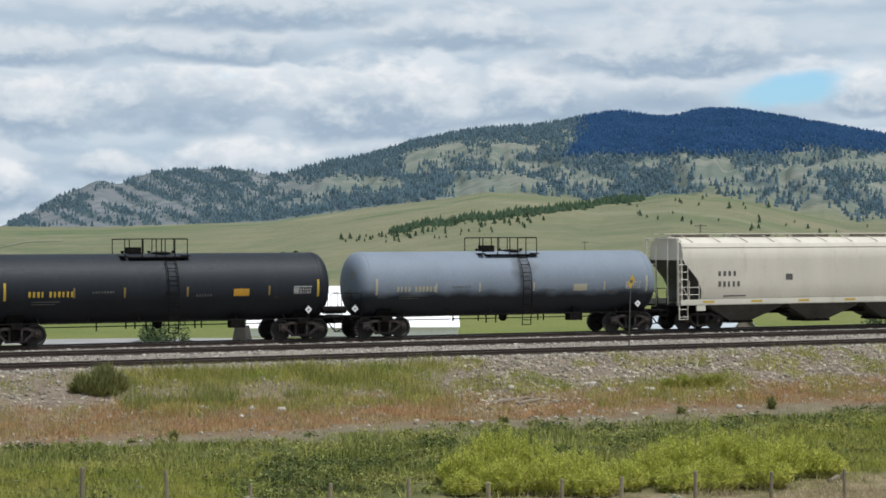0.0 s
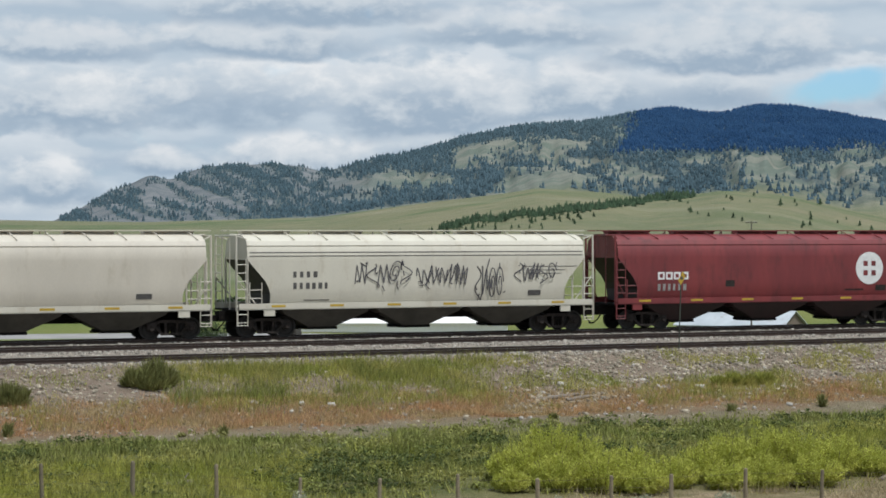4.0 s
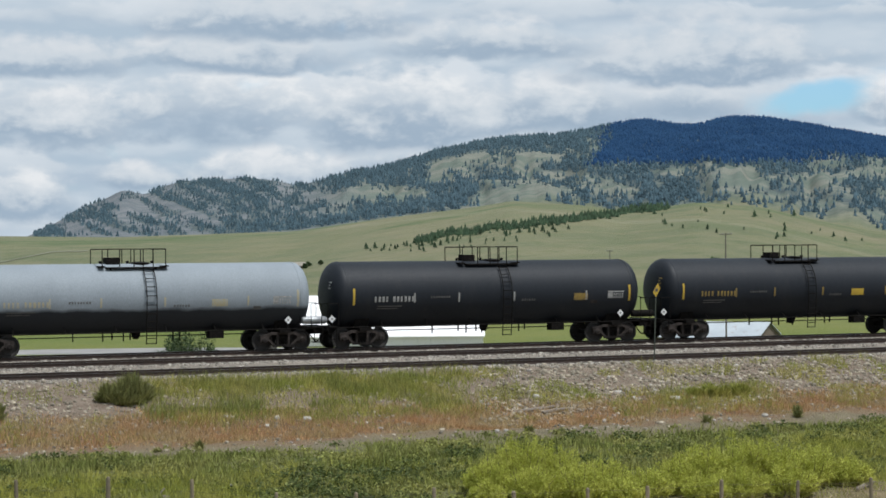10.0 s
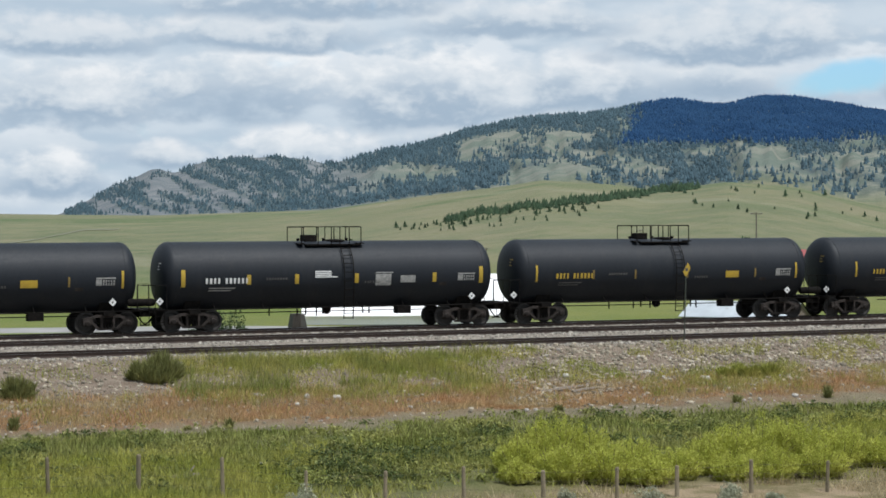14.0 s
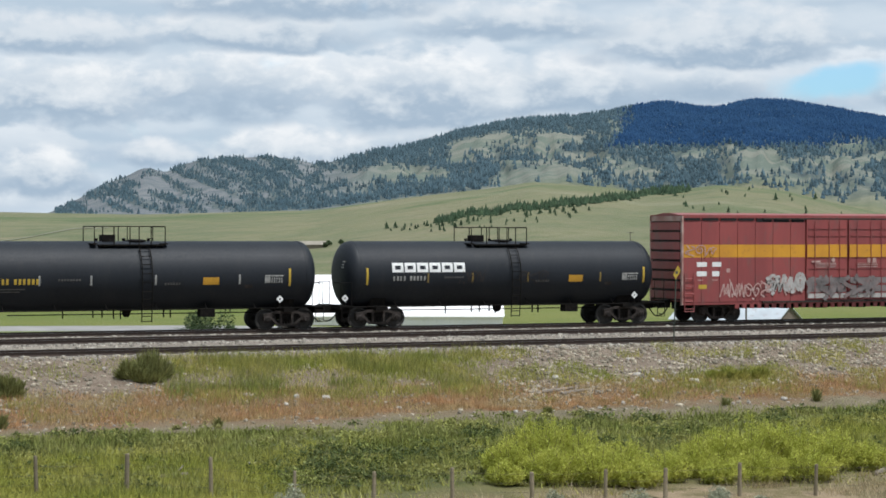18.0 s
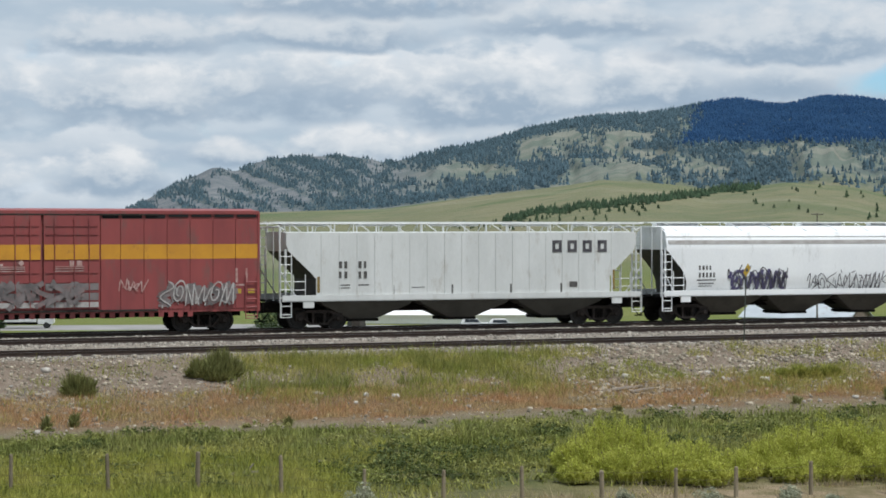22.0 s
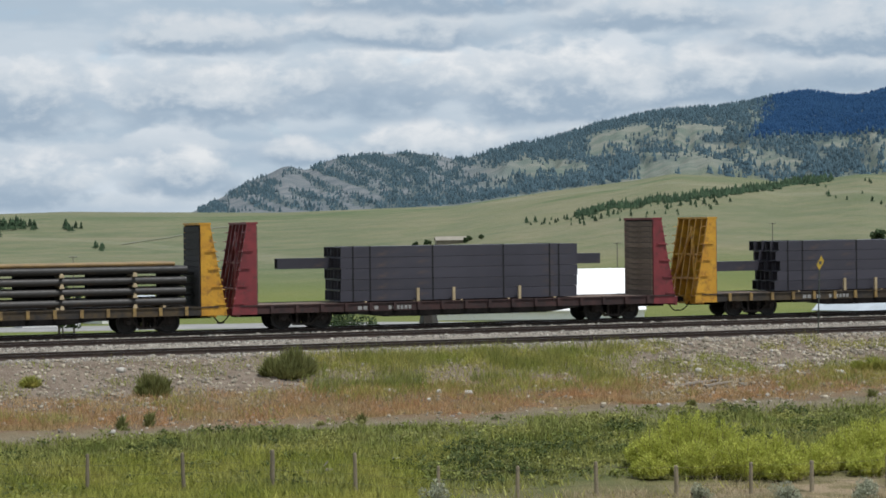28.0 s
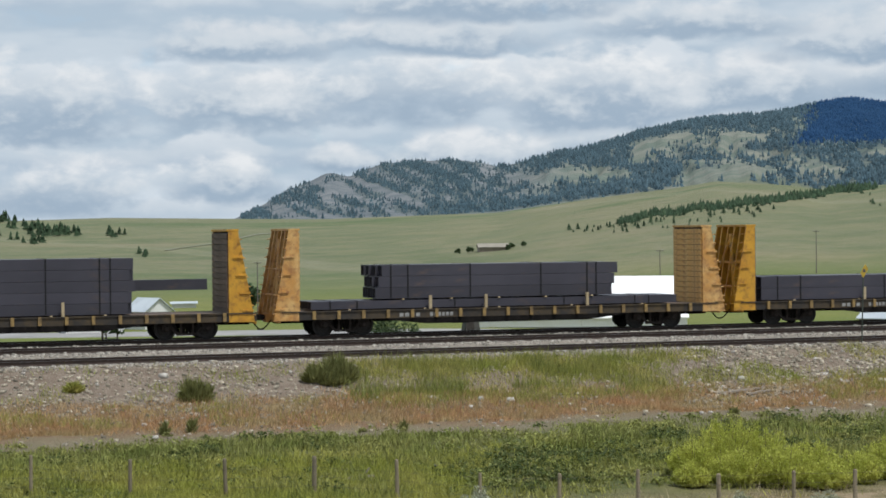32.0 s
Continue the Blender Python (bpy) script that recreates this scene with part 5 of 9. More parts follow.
def hopper_decal(name, rects, mat, parent, kind, label=""):
    for x0, x1, z0, z1 in rects:
        bm = bm_new()
        n = max(1, int((z1 - z0) / 0.2))
        for k in range(n):
            za, zb = z0 + (z1 - z0) * k / n, z0 + (z1 - z0) * (k + 1) / n
            ya, yb = -hopper_y(za, kind), -hopper_y(zb, kind)
            hexa(bm, [(x0, ya - 0.008, za), (x1, ya - 0.008, za), (x1, ya + 0.01, za), (x0, ya + 0.01, za), (x0, yb - 0.008, zb), (x1, yb - 0.008, zb), (x1, yb + 0.01, zb), (x0, yb + 0.01, zb)])
        part(name, bm, mat, parent, label)


# ---- boxcar ----
def box_car(x, label):
    car = thing("box_car", label, "boxcar", pose(x, LINE_Y, 0), "freight cars of the train")
    half, top = 9.35, 5.12
    bm = bm_new()
    box(bm, -half + 0.06, half - 0.06, -1.5, 1.5, 1.02, top)
    part("body", bm, M_BOXRED, car)
    bm = bm_new()
    for s in (-1, 1):
        box(bm, -half, half, min(s * 1.5, s * 1.56), max(s * 1.5, s * 1.56), 5.02, 5.16)
    hexa(bm, [(-half, -1.56, 5.12), (half, -1.56, 5.12), (half, 1.56, 5.12), (-half, 1.56, 5.12), (-half, -0.3, 5.26), (half, -0.3, 5.26), (half, 0.3, 5.26), (-half, 0.3, 5.26)])
    part("roof", bm, M_BOXRED, car)
    # side sheets between vertical seams, each with its share of the band
    edges = [-9.3, -8.3, -7.3, -6.3, -5.3, -4.3, -3.3, -2.45, 2.45, 3.3, 4.3, 5.3, 6.3, 7.3, 8.3, 9.3]
    for a, b in zip(edges, edges[1:]):
        if b - a > 3:
            continue
        for s in (-1, 1):
            bm = bm_new()
            y0, y1 = sorted((s * 1.5, s * 1.545))
            box(bm, a + 0.012, b - 0.012, y0, y1, 1.0, 3.12)
            part("lower_sheet", bm, M_BOXRED, car)
            bm = bm_new()
            box(bm, a + 0.012, b - 0.012, y0, y1, 3.74, 4.82)
            part("upper_sheet", bm, M_BOXRED, car)
            # near-black strips paint the eave notches and, beside the doors, the track's shadow
            if s < 0:
                bm = bm_new()
                box(bm, a + 0.08, b - 0.08, -1.552, -1.5, 4.83 if 2.4 < abs((a + b) / 2) < 5.2 else 4.89, 5.0)
                part("eave_slot", bm, M_NEARBLACK, car)
            bm = bm_new()
            box(bm, a + 0.012, b - 0.012, y0, y1, 3.122, 3.738)
            part("band_panel", bm, M_BAND, car, "orange-yellow painted band")
    # sill with its cut-outs
    bm = bm_new()
    for s in (-1, 1):
        y0, y1 = sorted((s * 1.44, s * 1.52))
        box(bm, -half, half, y0, y1, 0.86, 1.02)
        k = -6.4
        while k < 6.4:
            box(bm, k, k + 0.22, y0, y1, 0.66, 0.86)
            k += 0.42
    part("side_sill", bm, M_BOXRED, car)
    # two plug doors with rods and ribs
    for dx0, dx1 in ((-2.4, -0.06), (0.06, 2.4)):
        bm = bm_new()
        box(bm, dx0, dx1, -1.60, -1.5, 1.05, 4.95)
        d = part("plug_door", bm, M_BOXRED, car, "red plug door")
        for z in (1.35, 1.75, 2.15, 2.55, 4.15, 4.5):
            bm = bm_new()
            box(bm, dx0 + 0.08, dx1 - 0.08, -1.63, -1.598, z, z + 0.07)
            part("door_rib", bm, M_BOXRED, d)
        bm = bm_new()
        box(bm, dx0 + 0.02, dx1 - 0.02, -1.636, -1.602, 3.12, 3.74)
        part("band_panel", bm, M_BAND, d)
        for rx in (dx0 + 0.45, (dx0 + dx1) / 2 + 0.1, dx1 - 0.45):
            bm = bm_new()
            bar(bm, (rx, -1.66, 1.1), (rx, -1.66, 4.9), 0.018)
            part("lock_rod", bm, M_BOXRED, d)
        for z0_, z1_, m_ in ((1.42, 1.72, M_TAGD), (1.84, 2.12, M_TAGD), (1.12, 1.34, M_TAGG)):
            bm = bm_new()
            box(bm, dx0 + 0.06, dx1 - 0.06, -1.645, -1.6, z0_, z1_)
            part("sprayed_panel", bm, m_, d, "grey oversprayed lower panel")
        cx = (dx0 + dx1) / 2
        for z in (2.62, 2.72, 2.8):
            bm = bm_new()
            box(bm, cx - 0.7, cx + 0.5, -1.640, -1.6, z, z + 0.035)
            part("stencil_line", bm, M_TAGL, d)
        bm = bm_new()
        if dx0 < 0:
            diamond(bm, cx + 0.35, -1.64, 2.98, 0.13)
            box(bm, cx - 0.9, cx - 0.4, -1.640, -1.6, 2.86, 2.95)
        else:
            box(bm, cx - 0.1, cx + 0.12, -1.640, -1.6, 2.85, 3.07)
            box(bm, cx + 0.2, cx + 0.42, -1.640, -1.6, 2.85, 3.07)
        part("door_stencil", bm, M_TAGL, d)
    # door tracks
    bm = bm_new()
    box(bm, -4.9, 4.9, -1.62, -1.54, 0.92, 1.0)
    box(bm, -4.9, 4.9, -1.60, -1.54, 4.96, 5.03)
    part("door_track", bm, M_FRAME, car)
    # corrugated ends
    for s in (-1, 1):
        # dark plate paints in the shade of the gaps between corrugations
        bm = bm_new()
        box(bm, *sorted((s * (half - 0.07), s * (half - 0.045))), -1.42, 1.42, 1.05, 4.85)
        part("end_sheet", bm, M_SHADERED, car, "end sheet painted dark for the shade between corrugations")
        for k in range(8):
            bm = bm_new()
            z = 1.15 + k * 0.47
            xa, xb = sorted((s * (half - 0.06), s * (half + 0.07)))
            hexa(bm, [(xa, -1.4, z), (xb, -1.4, z + 0.08), (xb, 1.4, z + 0.08), (xa, 1.4, z), (xa, -1.4, z + 0.36), (xb, -1.4, z + 0.28), (xb, 1.4, z + 0.28), (xa, 1.4, z + 0.36)])
            part("end_corrugation", bm, M_BOXRED, car)
        bm = bm_new()
        for y in (-1.5, 1.5):
            box(bm, *sorted((s * (half - 0.06), s * (half + 0.03))), y - 0.07, y + 0.07, 0.86, 5.1)
        box(bm, *sorted((s * (half - 0.06), s * (half + 0.03))), -1.5, 1.5, 4.86, 5.1)
        part("end_post", bm, M_BOXRED if s > 0 else M_PALE_END, car)
        ladder("side_ladder", car, M_BOXRED, s * (half - 0.1), s * (half - 0.62), -1.62, 0.55, 2.4, 0.36)
        bm = bm_new()
        box(bm, *sorted((s * (half - 0.05), s * (half + 0.45))), -0.33, 0.33, 0.7, 1.05)
        part("end_sill", bm, M_IRON, car)
    bm = bm_new()
    box(bm, -half + 0.5, half - 0.5, -0.35, 0.35, 0.62, 1.02)
    for k in (-3.4, -1.5, 0.8, 2.6):
        box(bm, k, k + 0.6, -1.1, -0.5, 0.62, 0.98)
    part("underframe", bm, M_IRON, car)
    # markings and spray paint
    y = -1.545
    decal("reporting_bar", [(-8.55, -8.0, 2.68, 2.9), (-7.7, -7.2, 2.68, 2.9), (-8.55, -8.0, 2.22, 2.46), (-7.7, -7.3, 2.22, 2.46)], M_SIGN_W, car, y, "white stencilled panels")
    decal("yellow_panel", [(-8.45, -8.0, 1.62, 1.82), (8.2, 8.55, 1.62, 1.82), (8.85, 9.15, 1.62, 1.82)], M_SIGN_Y, car, y)
    decal("stencil_block", [(-8.5, -8.2, 2.02, 2.06), (-7.7, -7.4, 2.02, 2.06), (-6.9, -6.7, 2.4, 2.6), (8.3, 8.4, 2.1, 2.7), (8.75, 8.83, 2.1, 2.7), (8.25, 8.7, 1.95, 2.02)], M_TAGL, car, y)
    flat_side = lambda px, pz: -1.549
    scribble("spray_tag", tag_strokes(-7.2, -4.6, 1.15, 1.95, 6, 5), M_TAGL, car, flat_side, 0.07, "pale faded spray-paint strokes")
    scribble("spray_tag", tag_strokes(-4.7, -2.5, 1.35, 2.35, 4, 8, 2), M_TAGG, car, flat_side, 0.17, "grey spray-paint strokes")
    scribble("spray_tag", tag_strokes(-4.7, -2.5, 1.4, 2.3, 4, 9, 2), M_TAGL, car, flat_side, 0.07, "dark grey spray-paint strokes")
    door_side = lambda px, pz: -1.652
    scribble("spray_tag", tag_strokes(-2.3, 1.6, 1.2, 2.25, 6, 10), M_TAGD, car, door_side, 0.2, "grey spray-paint strokes across the doors")
    scribble("spray_tag", tag_strokes(5.0, 8.2, 1.15, 2.05, 6, 12, 2), M_TAGD, car, flat_side, 0.34, "dark spray-paint fill")
    scribble("spray_tag", tag_strokes(5.0, 8.2, 1.1, 2.2, 6, 12, 1), M_TAGG, car, lambda px, pz: -1.575, 0.06, "pale grey spray-paint outlines")
    scribble("spray_tag", tag_strokes(3.2, 4.4, 1.7, 2.3, 3, 15), M_TAGL, car, flat_side, 0.05, "pale faded spray-paint strokes")
    scribble("spray_tag", tag_strokes(-9.2, -7.6, 3.2, 3.7, 3, 18), M_TAGL, car, flat_side, 0.05, "pale spray-paint loop on the band")
    for s in (-1, 1):
        add_truck(car, s * 7.05)
    add_couplers(car, half + 0.55)
    return car


M_PALE_END = material("sun_bleached_end_paint", (0.42, 0.30, 0.26), (0.26, 0.12, 0.10), 1.2, 0.6, 0.0, 0.04, 20.0)


# ---- bulkhead flat cars ----
def bulkhead(car, s, base, paint, lining, tall=4.55):
    """An end wall: plank lining towards the load, two tapered side plates, braces behind. base: inner face at the deck."""
    xin = s * base
    deep, thin = 1.12, 0.42
    for y in (-1.5, 1.5):
        bm = bm_new()
        y0, y1 = y - 0.05, y + 0.05
        hexa(bm, [(xin, y0, 0.70), (xin + s * deep, y0, 0.70), (xin + s * deep, y1, 0.70), (xin, y1, 0.70), (xin, y0, tall), (xin + s * thin, y0, tall), (xin + s * thin, y1, tall), (xin, y1, tall)])
        for z in (1.15, 1.9, 2.65, 3.4):
            w = deep + (thin - deep) * (z - 0.7) / (tall - 0.7)
            box(bm, *sorted((xin + s * (w - 0.45), xin + s * (w + 0.03))), y0 - 0.05, y1 + 0.05, z, z + 0.07)
        sp = part("side_plate", bm, paint, car)
        for z in (1.0, 1.4, 1.8, 2.2, 2.6, 3.0, 3.4, 3.8, 4.2):
            bm = bm_new()
            w = deep + (thin - deep) * (z - 0.7) / (tall - 0.7)
            bar(bm, (xin + s * (w - 0.05), y - 0.13, z), (xin + s * (w + 0.07), y - 0.13, z + 0.01), 0.02)
            bar(bm, (xin + s * (w + 0.07), y - 0.13, z), (xin + s * (w + 0.07), y + 0.3, z), 0.02)
            part("grab_iron", bm, paint, sp)
    # back plate is near black on every car, whatever its paint
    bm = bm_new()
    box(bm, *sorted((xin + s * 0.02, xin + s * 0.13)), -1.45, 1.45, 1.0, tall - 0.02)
    part("wall_plate", bm, M_PLANKDARK, car, "dark back of the end wall")
    bm = bm_new()
    box(bm, *sorted((xin - s * 0.06, xin + s * (thin + 0.03))), -1.56, 1.56, tall, tall + 0.09)
    part("top_cap", bm, paint, car)
    for y in (-0.95, -0.32, 0.32, 0.95):
        bm = bm_new()
        hexa(bm, [(xin + s * 0.13, y - 0.06, 1.0), (xin + s * (deep - 0.1), y - 0.06, 1.0), (xin + s * (deep - 0.1), y + 0.06, 1.0), (xin + s * 0.13, y + 0.06, 1.0), (xin + s * 0.13, y - 0.06, tall), (xin + s * thin, y - 0.06, tall), (xin + s * thin, y + 0.06, tall), (xin + s * 0.13, y + 0.06, tall)])
        part("rear_rib", bm, paint, car)
    bm = bm_new()
    bar(bm, (xin + s * 0.95, -1.4, 1.1), (xin + s * 0.42, 0.1, 4.2), 0.09)
    bar(bm, (xin + s * 0.95, 1.4, 1.1), (xin + s * 0.42, -0.1, 4.2), 0.09)
    for z in (1.8, 2.9):
        w = deep + (thin - deep) * (z - 0.7) / (tall - 0.7) - 0.1
        bar(bm, (xin + s * w, -1.48, z), (xin + s * w, 1.48, z), 0.06)
    part("cross_brace", bm, paint, car)
    count = 14
    for k in range(count):
        z0 = 1.06 + (tall - 1.12) * k / count
        z1 = 1.06 + (tall - 1.12) * (k + 1) / count - 0.02
        me = cached(("plank", lining.name, count, tall), lambda: plank_mesh(z1 - z0, lining))
        part("plank", me, None, car, at=pose(xin - s * 0.03, 0, z0, 0, 0, 0))


def plank_mesh(h, mat):
    bm = bm_new()
    box(bm, -0.035, 0.035, -1.47, 1.47, 0.0, h)
    return mesh_of("plank", bm, mat)


def flat_car(x, label, paint, sill_paint, lining_left, lining_right, half=9.3, over=10.68, deck=1.08, name_bars=True, base_l=9.5, base_r=9.5):
    car = thing("bulkhead_flat_car", label, "flat car", pose(x, LINE_Y, 0), "freight cars of the train")
    bm = bm_new()
    box(bm, -half - 0.9, half + 0.9, -1.5, 1.5, deck - 0.10, deck)
    part("deck", bm, M_PLANK, car, "dark plank deck")
    for s in (-1, 1):
        bm = bm_new()
        y0, y1 = sorted((s * 1.46, s * 1.54))
        hexa(bm, [(-half - 0.95, y0, 0.72), (half + 0.95, y0, 0.72), (half + 0.95, y1, 0.72), (-half - 0.95, y1, 0.72), (-half - 0.95, y0, deck - 0.02), (half + 0.95, y0, deck - 0.02), (half + 0.95, y1, deck - 0.02), (-half - 0.95, y1, deck - 0.02)])
        box(bm, -half - 0.95, half + 0.95, min(s * 1.46, s * 1.58), max(s * 1.46, s * 1.58), deck - 0.04, deck + 0.015)
        part("side_sill", bm, sill_paint, car)
        bm = bm_new()
        hexa(bm, [(-3.8, y0, 0.46), (3.8, y0, 0.46), (3.8, y1, 0.46), (-3.8, y1, 0.46), (-6.0, y0, 0.719), (6.0, y0, 0.719), (6.0, y1, 0.719), (-6.0, y1, 0.719)])
        part("belly_girder", bm, M_IRON, car, "sooty black fish-belly girder")
        for k in range(17):
            px = -half + 0.45 + k * (2 * half - 0.9) / 16
            bm = bm_new()
            box(bm, px - 0.07, px + 0.07, s * 1.585 - 0.045, s * 1.585 + 0.045, 0.74, deck + 0.02)
            part("stake_pocket", bm, M_DARKSILL if paint is M_FLATRED else M_POCKET, car)
    bm = bm_new()
    box(bm, -half - 0.9, half + 0.9, -0.35, 0.35, 0.55, deck - 0.1)
    for k in range(-7, 8, 2):
        box(bm, k * 1.05 - 0.06, k * 1.05 + 0.06, -1.46, 1.46, 0.75, deck - 0.1)
    part("underframe", bm, M_IRON, car)
    bm = bm_new()
    lathe(bm, [(-0.45, 0.0), (-0.4, 0.2), (0.4, 0.2), (0.45, 0.0)], 12, "x", (-2.0, -0.9, 0.62))
    box(bm, 0.2, 0.8, -1.2, -0.8, 0.48, 0.8)
    part("brake_gear", bm, M_IRON, car)
    bulkhead(car, -1, base_l, paint, lining_left)
    bulkhead(car, 1, base_r, paint, lining_right)
    if name_bars:
        decal("reporting_bar", glyphs(-5.0, 0.78, 1.0, 0.16, 4, 0.3) + glyphs(-3.6, 0.78, 1.1, 0.16, 6, 0.3), M_FADED, car, -1.545)
    for s in (-1, 1):
        bm = bm_new()
        box(bm, *sorted((s * (half + 0.9), s * (over - 0.25))), -0.35, 0.35, 0.62, 1.0)
        box(bm, *sorted((s * (over - 0.6), s * (over - 0.5))), -1.5, 1.5, 0.62, 0.98)
        part("end_sill", bm, paint, car)
        add_truck(car, s * 7.35)
    add_couplers(car, over)
    return car


def tube_mesh(length, w, h, mat):
    """A square hollow section: walls with an open bore."""
    bm = bm_new()
    t = 0.035
    loops = []
    for x, y0, y1, z0, z1 in ((0, t, w - t, t, h - t), (0, 0, w, 0, h), (length, 0, w, 0, h), (length, t, w - t, t, h - t)):
        loops.append([bm.verts.new(p) for p in ((x, y0, z0), (x, y1, z0), (x, y1, z1), (x, y0, z1))])
    for a, b in zip(loops, loops[1:] + loops[:1]):
        for i in range(4):
            bm.faces.new((a[i], a[(i + 1) % 4], b[(i + 1) % 4], b[i]))
    return mesh_of("tube", bm, mat)


def tube_stack(x, z0, length, rows, row_h, label, y0=-1.25, y1=1.25, per_row=5, extra=(), straps=(0.05, 0.12, 0.38, 0.68, 0.88, 0.92), blocks=True, jut=0.0):
    """A stack of steel tubes in courses, with bands and stakes. extra: single long tubes (x0, x1, course, slot)."""
    load = thing("steel_tube_stack", label, "steel tubes", pose(x, LINE_Y, 0), "loads on the flat cars")
    w = (y1 - y0) / per_row
    for r in range(rows):
        for c in range(per_row):
            shift = jut * ((r * 7 + c * 3) % 5 - 2) * 0.25
            me = cached(("tube", round(length, 2), round(w, 3), round(row_h, 3)), lambda: tube_mesh(length, w - 0.012, row_h - 0.012, M_STEEL))
            part("tube", me, None, load, at=pose(-length / 2 + shift, y0 + c * w, z0 + 0.06 + r * row_h))
    for k, (a, b, r, c) in enumerate(extra):
        me = cached(("tube", round(b - a, 2), round(w, 3), round(row_h, 3)), lambda: tube_mesh(b - a, w - 0.012, row_h - 0.012, M_STEEL))
        part("long_tube", me, None, load, at=pose(a, y0 + c * w + 0.02, z0 + 0.06 + r * row_h))
    top = z0 + 0.06 + rows * row_h
    for f in straps:
        bm = bm_new()
        sx = -length / 2 + f * length
        rails_pts = [(sx, y0 - 0.012, z0 + 0.05), (sx, y0 - 0.012, top + 0.008), (sx, y1 + 0.012, top + 0.008), (sx, y1 + 0.012, z0 + 0.05)]
        for a, b in zip(rails_pts, rails_pts[1:]):
            if abs(a[2] - b[2]) > 0.1:
                box(bm, sx - 0.03, sx + 0.03, a[1] - 0.006, a[1] + 0.006, min(a[2], b[2]), max(a[2], b[2]))
            else:
                box(bm, sx - 0.03, sx + 0.03, y0 - 0.012, y1 + 0.012, top, top + 0.01)
        part("steel_band", bm, M_NEARBLACK, load)
    for k in range(5):
        bm = bm_new()
        bx = -length / 2 + (k + 0.5) * length / 5
        box(bm, bx - 0.05, bx + 0.05, y0 - 0.05, y1 + 0.05, z0, z0 + 0.058)
        part("dunnage_block", bm, M_WOODBLOCK, load)
    for f in (0.31, 0.46, 0.74) if blocks else ():
        bm = bm_new()
        sx = -length / 2 + f * length
        box(bm, sx - 0.06, sx + 0.06, -1.53, -1.42, z0 - 0.02, z0 + 0.6)
        part("wood_stake", bm, M_WOODBLOCK, load)
    return load


def pipe_mesh(length, r):
    bm = bm_new()
    lathe(bm, [(0.0, r * 0.9), (0.0, r), (length, r), (length, r * 0.9), (length - 0.35, r * 0.88)], 16, "x")
    return mesh_of("pipe", bm, M_PIPE, True)


def pipe_stack(x, z0, length, label):
    load = thing("pipe_stack", label, "pipes", pose(x, LINE_Y, 0), "loads on the flat cars")
    r, gap = 0.165, 0.118
    rows = 4
    me = cached(("pipe", length), lambda: pipe_mesh(length, r - 0.008))
    for k in range(rows):
        for c in range(6):
            part("pipe", me, None, load, at=pose(-length / 2 + ((k * 5 + c * 3) % 4) * 0.04, -1.05 + c * 0.42, z0 + 0.09 + r + k * (2 * r + gap)))
        if k:
            zz = z0 + 0.09 + k * (2 * r + gap)
            for f in (0.03, 0.2, 0.37, 0.54, 0.71, 0.88):
                bm = bm_new()
                sx = -length / 2 + f * length
                box(bm, sx - 0.06, sx + 0.06, -1.3, 1.3, zz - gap + 0.004, zz - 0.004)
                part("separator_board", bm, M_WOODBLOCK, load)
                bm = bm_new()
                box(bm, sx + 1.25, sx + 2.9, -0.4, 0.4, zz - gap + 0.004, zz - 0.004)
                part("filler_plank", bm, M_PLANKDARK, load)
    for k in range(5):
        bm = bm_new()
        lathe(bm, [(0.0, 0.07), (0.0, 0.085), (17.4, 0.085), (17.4, 0.07), (17.2, 0.07)], 12, "x", (-length / 2 + 0.2, -1.05 + k * 0.5, z0 + 0.09 + 4 * (2 * r + gap) - gap + 0.085))
        part("thin_pipe", bm, M_TOPPIPE, load, "thin ochre-coated pipe on top")
    for f in (0.03, 0.2, 0.37, 0.54, 0.71, 0.88):
        sx = -length / 2 + f * length
        for k in range(4):
            zz = 0.05 + k * (2 * r + gap)
            bm = bm_new()
            hexa(bm, [(sx - 0.1, -1.40, z0 + zz - 0.05), (sx + 0.1, -1.40, z0 + zz - 0.05), (sx + 0.1, -1.28, z0 + zz - 0.05), (sx - 0.1, -1.28, z0 + zz - 0.05), (sx - 0.05, -1.38, z0 + zz + 0.12), (sx + 0.05, -1.38, z0 + zz + 0.12), (sx + 0.05, -1.29, z0 + zz + 0.12), (sx - 0.05, -1.29, z0 + zz + 0.12)])
            part("stake_wedge", bm, M_WOODBLOCK, load)
    for f in (0.05, 0.3, 0.7, 0.95):
        bm = bm_new()
        sx = -length / 2 + f * length
        box(bm, sx - 0.06, sx + 0.06, -1.25, 1.25, z0, z0 + 0.088)
        part("dunnage_block", bm, M_WOODBLOCK, load)
    return load


# ---- the train, in running order ----
TRAIN = []
BLACK = "black tank car with top platform, ladder and white placards"
TRAIN.append(tank_car(-177.33, "black tank car with yellow markings and top platform", marks="yellow", seed=1, air_tank=True, platform_x=-0.25))
TRAIN.append(tank_car(-160.5, "grey tank car, darker towards the bottom, with faded yellow markings", shell=M_GREY, marks="yellow", seed=2, platform_x=0.0))
hop = hopper_car(-143.2, "dusty tan covered hopper car with dark smudged side", 8.3, 9.15, M_TAN, "round", 3, M_CREAM, 3, truck=6.9)
hopper_text("reporting_bar", -6.3, 2.62, 1.15, 0.24, (4,), M_DARKMARK, hop, "round", 61)
hopper_text("reporting_bar", -6.3, 2.1, 1.35, 0.26, (5,), M_DARKMARK, hop, "round", 62)
hopper_decal("stencil_block", [(-6.0, -4.7, 1.62, 1.68), (-2.4, -2.0, 2.4, 2.7), (5.2, 5.9, 1.75, 1.98)], M_DARKMARK, hop, "round")
